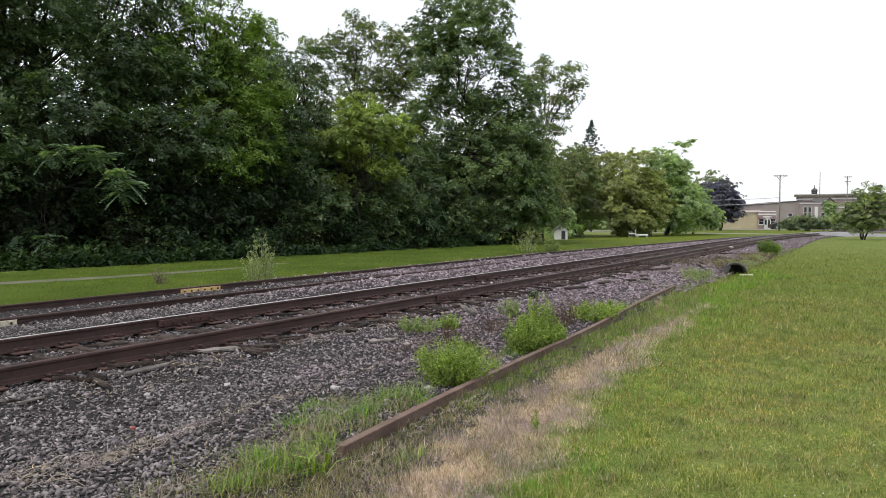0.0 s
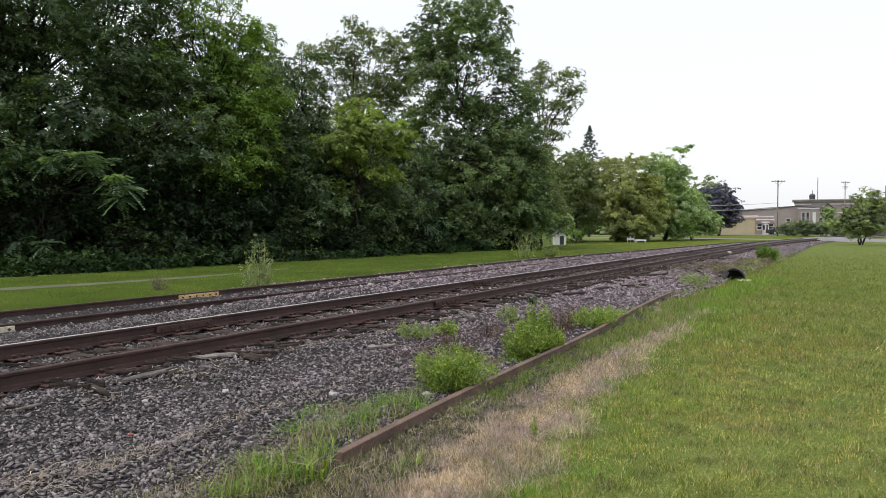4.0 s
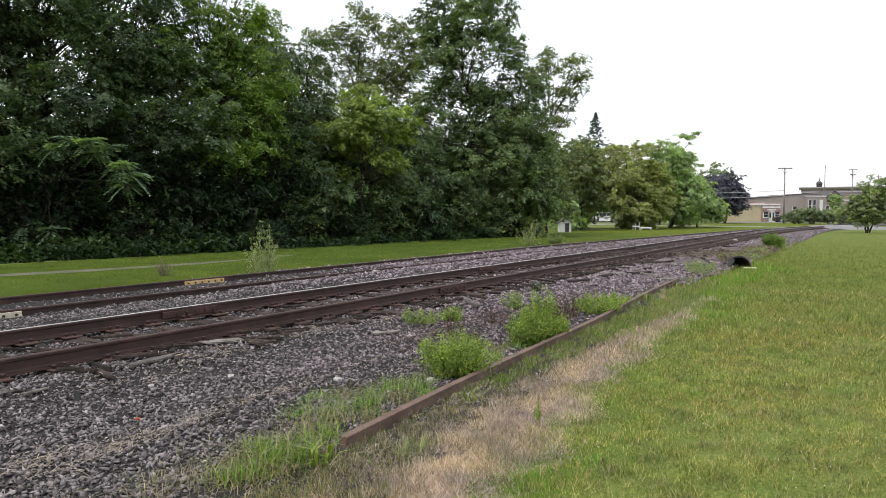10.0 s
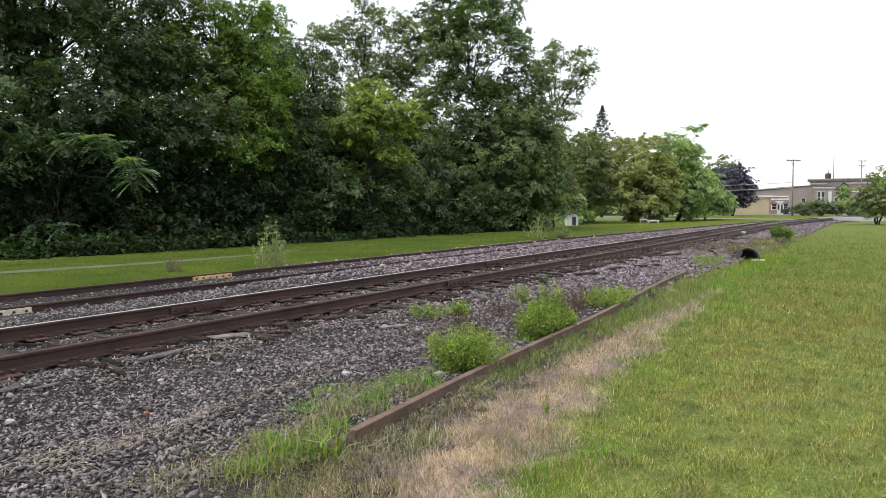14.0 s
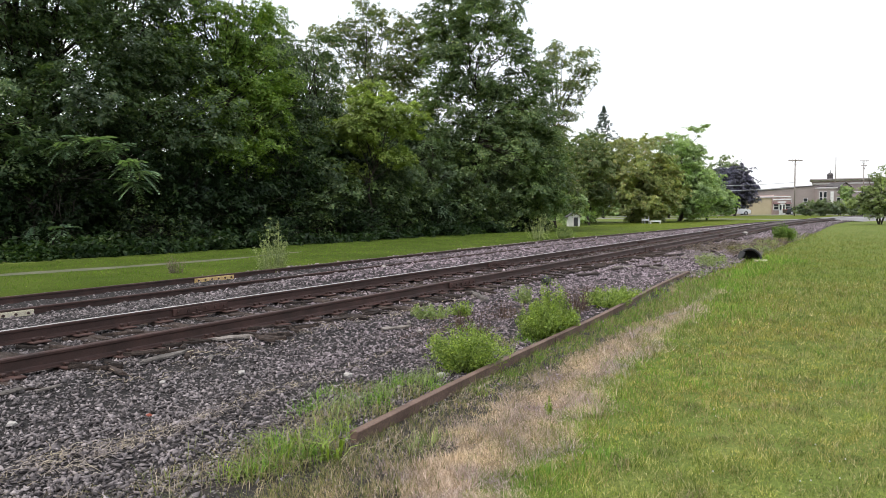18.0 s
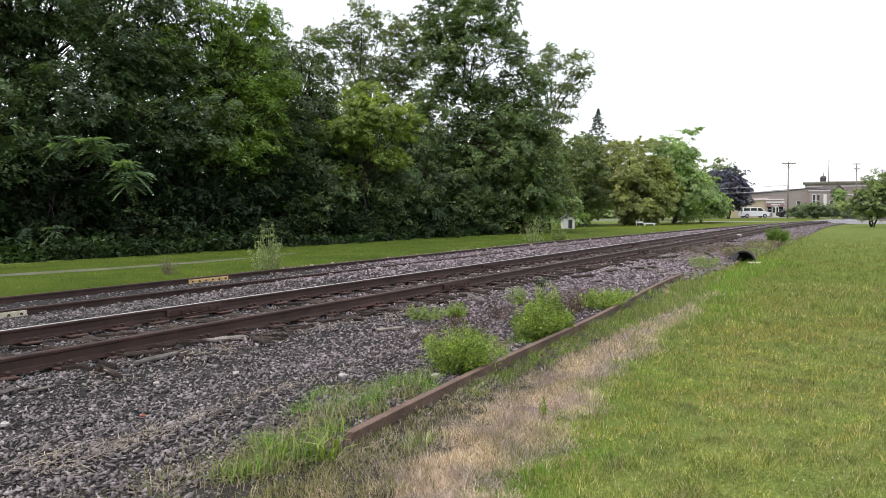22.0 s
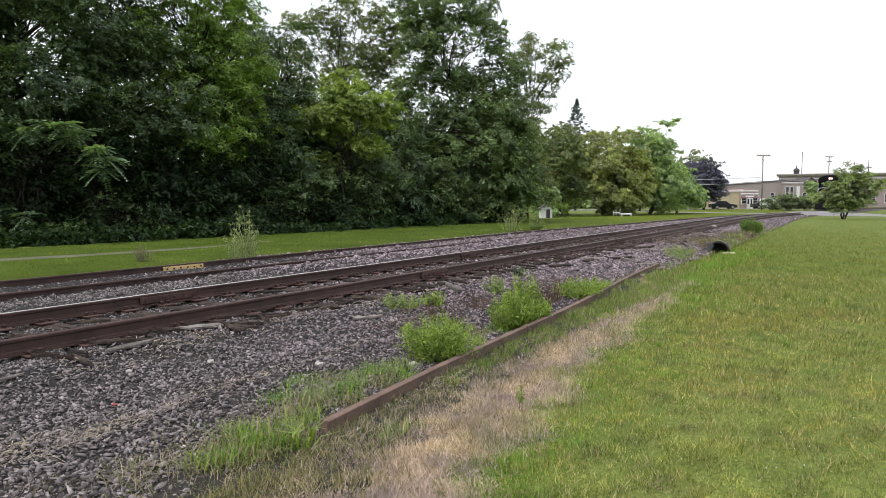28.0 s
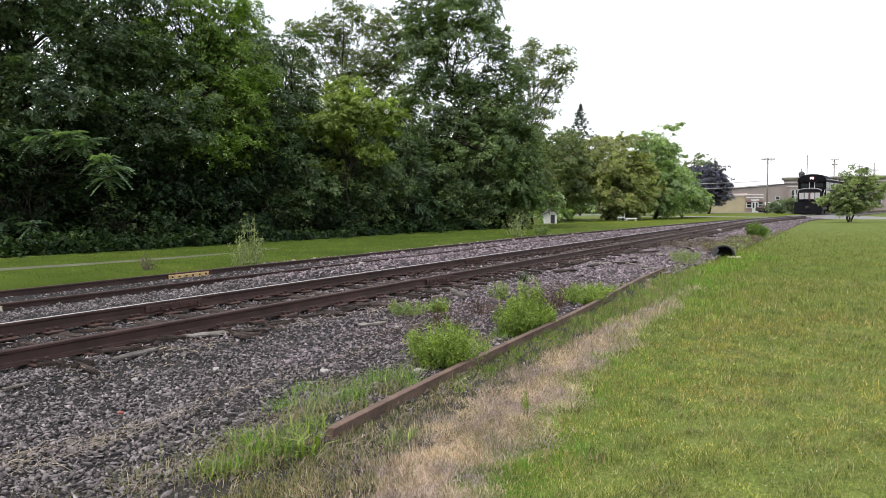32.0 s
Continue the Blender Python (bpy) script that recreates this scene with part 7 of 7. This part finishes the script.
for s in (-0.1, 0.1):
    part("lens", rod((0.19, s, 4.16), (0.225, s, 4.16), 0.105, seg=16), M_BEAM, light, "lit headlight lens")
nose = part("nose", extruded([(0.0, 1.45), (1.3, 1.45), (1.3, 2.6), (1.1, 2.82), (0.0, 2.95)], -1.1, 1.1), M_LOCO, loco)
arc_bar(nose, 1.33, 1.2, 2.66, 3.0, 0.045, M_LOCOGREY, "pale arched rim over the nose")
for y0, y1 in ((-1.04, -0.58), (-0.5, -0.1), (0.1, 0.5), (0.58, 1.04)):
    part("nose_panel", box(1.3, 1.33, y0, y1, 1.78, 2.5, 0.01), M_LOCOGREY, nose, "pale panel on the nose")
part("nose_stripe", box(1.3, 1.335, -0.06, 0.06, 1.6, 2.55, 0.005), M_LOCORED, nose)
part("hood", arched(-14.6, -2.6, 1.3, 1.45, 3.8, 4.35), M_LOCO, loco)
for k in range(9):
    for s in (-1, 1):
        part("hood_door", box(-13.9 + 1.25 * k, -12.85 + 1.25 * k, s * 1.305 - 0.015, s * 1.305 + 0.015, 2.9, 3.7, 0.01), M_LOCOGREY if k % 3 else M_GLASS, loco)
        part("hood_panel", box(-13.9 + 1.25 * k, -12.85 + 1.25 * k, s * 1.305 - 0.015, s * 1.305 + 0.015, 1.75, 2.6, 0.01), M_LOCOGREY if k > 4 else M_LOCO, loco)
for k in (-12.6, -11, -6):
    part("roof_fan", rod((k, 0, 4.25), (k, 0, 4.45), 0.6, seg=16), M_STEEL, loco)
part("exhaust_stack", box(-8.3, -7.6, -0.25, 0.25, 4.2, 4.5, 0.03), M_STEEL, loco)
part("pilot", extruded([(1.85, 1.3), (2.0, 1.3), (2.2, 0.2), (1.95, 0.14), (1.85, 0.4)], -1.4, 1.4), M_LOCO, loco)
part("coupler", box(2.0, 2.7, -0.14, 0.14, 0.72, 1.0, 0.04), M_STEEL, loco)
for s in (-1, 1):
    part("step_well", box(1.4, 2.0, s * 1.18 - 0.22, s * 1.18 + 0.22, 0.35, 1.2, 0.02), M_LOCO, loco)
    rail_side = part("handrail", rod((-15.3, s * 1.4, 2.5), (-2.7, s * 1.4, 2.5), 0.02, seg=6), M_LOCOGREY, loco, "pale side handrail")
    for k in range(8):
        part("stanchion", rod((-15.2 + 1.7 * k, s * 1.4, 1.45), (-15.2 + 1.7 * k, s * 1.4, 2.52), 0.018, seg=6), M_LOCOGREY, rail_side)
    for z in (0.45, 0.7, 0.95):
        part("step_edge", box(2.0, 2.03, s * 1.12 - 0.24, s * 1.12 + 0.24, z, z + 0.05, 0.005), M_LOCOGREY, loco, "pale step edge")
    part("grab_rail", rod((1.95, s * 1.34, 0.6), (1.95, s * 1.34, 1.7), 0.02, seg=6), M_LOCOGREY, loco)
    part("corner_rail", rod((1.9, s * 1.34, 1.7), (0.15, s * 1.38, 2.9), 0.025, seg=6), M_LOCOGREY, loco, "pale slanting handrail")
    part("fuel_tank" if s > 0 else "air_tank", box(-9.2, -5.2, s * 0.8 - 0.55, s * 0.8 + 0.55, 0.35, 1.15, 0.1), M_STEEL, loco)
for cx in (-0.6, -11.6):
    truck = part("truck_frame", box(cx - 2.0, cx + 2.0, -1.15, 1.15, 0.55, 0.95, 0.05), M_STEEL, loco)
    for a in (-1.4, 0, 1.4):
        for s in (-1, 1):
            part("wheel", rod((cx + a, s * 0.68, 0.5), (cx + a, s * 0.82, 0.5), 0.5, seg=20), M_STEEL, truck)


# ---- what moves ----
def motions():
    """The locomotive rolls in at a steady pace; van and car drive along the street, stop and stand."""
    def on_track(t):
        x = 91.0 + 4.0 * (32.0 - t)
        rear = x + 12.0
        turn = math.degrees(math.atan2(float(line_y(x) - line_y(rear)), x - rear))
        return pose(x, float(line_y(x)), RAIL_TOP, 0, 0, turn)
    walk(loco, [(t, on_track(t)) for t in range(0, 33, 2)])

    def on_street(s, lane=0.0, turn=0.0):
        return pose(135.9 + 0.0525 * s - 0.86 * lane, 21.9 - 0.0875 * s - 0.51 * lane, 0.05, 0, 0, -59.3 - turn)
    walk(white_van, [(t, on_street(s, 0, 76 * min(1, max(0, (t - 25.4) / 2.1)))) for t, s in ((0, -420), (14.0, -80), (15.0, -40), (16.0, -12), (16.5, -6), (18, -4), (19.5, 0), (20, 6), (21, 20), (22, 40), (22.5, 50), (23, 60), (24, 86), (24.5, 92), (25, 100), (25.5, 105), (26.0, 110), (26.5, 114), (27.0, 117), (27.5, 119), (28, 120), (32, 120))])
    walk(dark_car, [(t, on_street(s, 2.9)) for t, s in ((0, -1100), (25.5, -100), (26.5, -40), (27.5, 8), (28, 18), (28.6, 28), (29, 32), (29.6, 48), (30, 57), (30.6, 75), (31, 88), (31.3, 94), (31.6, 98), (32, 100))])


# ---- ties and tie plates, piece by piece ----
rnd = random.Random(4)
TIES, PLATE, SPIKE = [tie_mesh(s) for s in range(5)], plate_mesh(), spike_mesh()
x, count = -3.0, 0
while x < 84:
    turn = math.degrees(math.atan(float(line_y(x + 1) - line_y(x - 1)) / 2))
    ob = under(new("tie", TIES[rnd.randrange(5)]), main_track)
    ob.matrix_world = pose(x, float(line_y(x)) + rnd.uniform(-0.08, 0.08), BASE - 0.014 - rnd.uniform(0, 0.006), 0, 0, turn + rnd.uniform(-2, 2) + 180 * rnd.randrange(2))
    if count < 300:
        for off in (NEAR, FAR):
            ob = under(new("tie_plate", PLATE), main_track)
            ob.matrix_world = pose(x, float(off(x)), BASE - 0.012, 0, 0, turn)
            count += 1
            for sx, side in ((-0.05, -1), (0.05, 1), (0.05, -1)) if 1 < x < 24 else ():
                under(new("spike", SPIKE), ob).matrix_local = pose(sx, side * 0.096, -0.02 + rnd.uniform(0, 0.012), 0, 0, 180 if side < 0 else 0)
    x += 0.52 + rnd.uniform(-0.03, 0.03)
x = 97.0
while x < 240:
    ob = under(new("tie", TIES[rnd.randrange(5)]), main_track)
    ob.matrix_world = pose(x, float(line_y(x)), BASE - 0.016, 0, 0, math.degrees(math.atan(float(line_y(x + 1) - line_y(x - 1)) / 2)))
    x += 1.4
x = -3.0
while x < 40:
    ob = under(new("tie", TIES[rnd.randrange(5)]), siding)
    ob.matrix_world = pose(x, float(line_y(x) + siding_off(x)), SIDE_BASE - 0.03, 0, 0, rnd.uniform(-2, 2) + 180 * rnd.randrange(2))
    x += 0.56 + rnd.uniform(-0.04, 0.04)


def splinter_mesh(seed):
    """A long flake of broken tie wood with torn ends."""
    rnd = random.Random(seed)
    bm = bmesh.new()
    rows = []
    for i in range(7):
        x = (i / 6 - 0.5) * rnd.uniform(0.92, 1.08)
        w = (0.15, 0.8, 1, 1, 0.9, 0.7, 0.2)[i] * rnd.uniform(0.7, 1.15) * 0.5
        y = rnd.uniform(-0.15, 0.15)
        rows.append([bm.verts.new((x, (y + a * w) * 0.15, b * rnd.uniform(0.7, 1.2) * 0.07)) for a, b in ((-1, 0), (1, 0), (0.8, 0.8), (-0.2, 1.0), (-0.9, 0.6))])
    for a, b in zip(rows, rows[1:]):
        for j in range(5):
            bm.faces.new((a[j], a[(j + 1) % 5], b[(j + 1) % 5], b[j]))
    bm.faces.new(rows[0]), bm.faces.new(list(reversed(rows[-1])))
    bmesh.ops.recalc_face_normals(bm, faces=bm.faces)
    me = bpy.data.meshes.new("splinter")
    bm.to_mesh(me)
    bm.free()
    me.materials.append(M_TIE)
    return me


FLAKES = [splinter_mesh(s) for s in range(9)]
for k in range(130):
    x = 3.6 + 24 * rnd.uniform(0, 1) ** 1.5
    u = rnd.choice((-1, -1, -1, 0, 0)) 
    u = rnd.uniform(-1.5, -0.86) if u else rnd.uniform(-0.6, 0.6)
    ob = under(new("splinter", FLAKES[rnd.randrange(9)]), main_track)
    l = rnd.uniform(0.14, 0.46)
    ob.matrix_world = pose(x, float(line_y(x)) + u, float(bed_z(x, 7.02 + u)) + rnd.uniform(0.005, 0.035), 0, rnd.uniform(-4, 4), rnd.choice((-35, 60, 85, -15)) + rnd.uniform(-25, 25)) @ Matrix.Diagonal((l, l * rnd.uniform(0.6, 1.2), 0.5, 1))

motions()
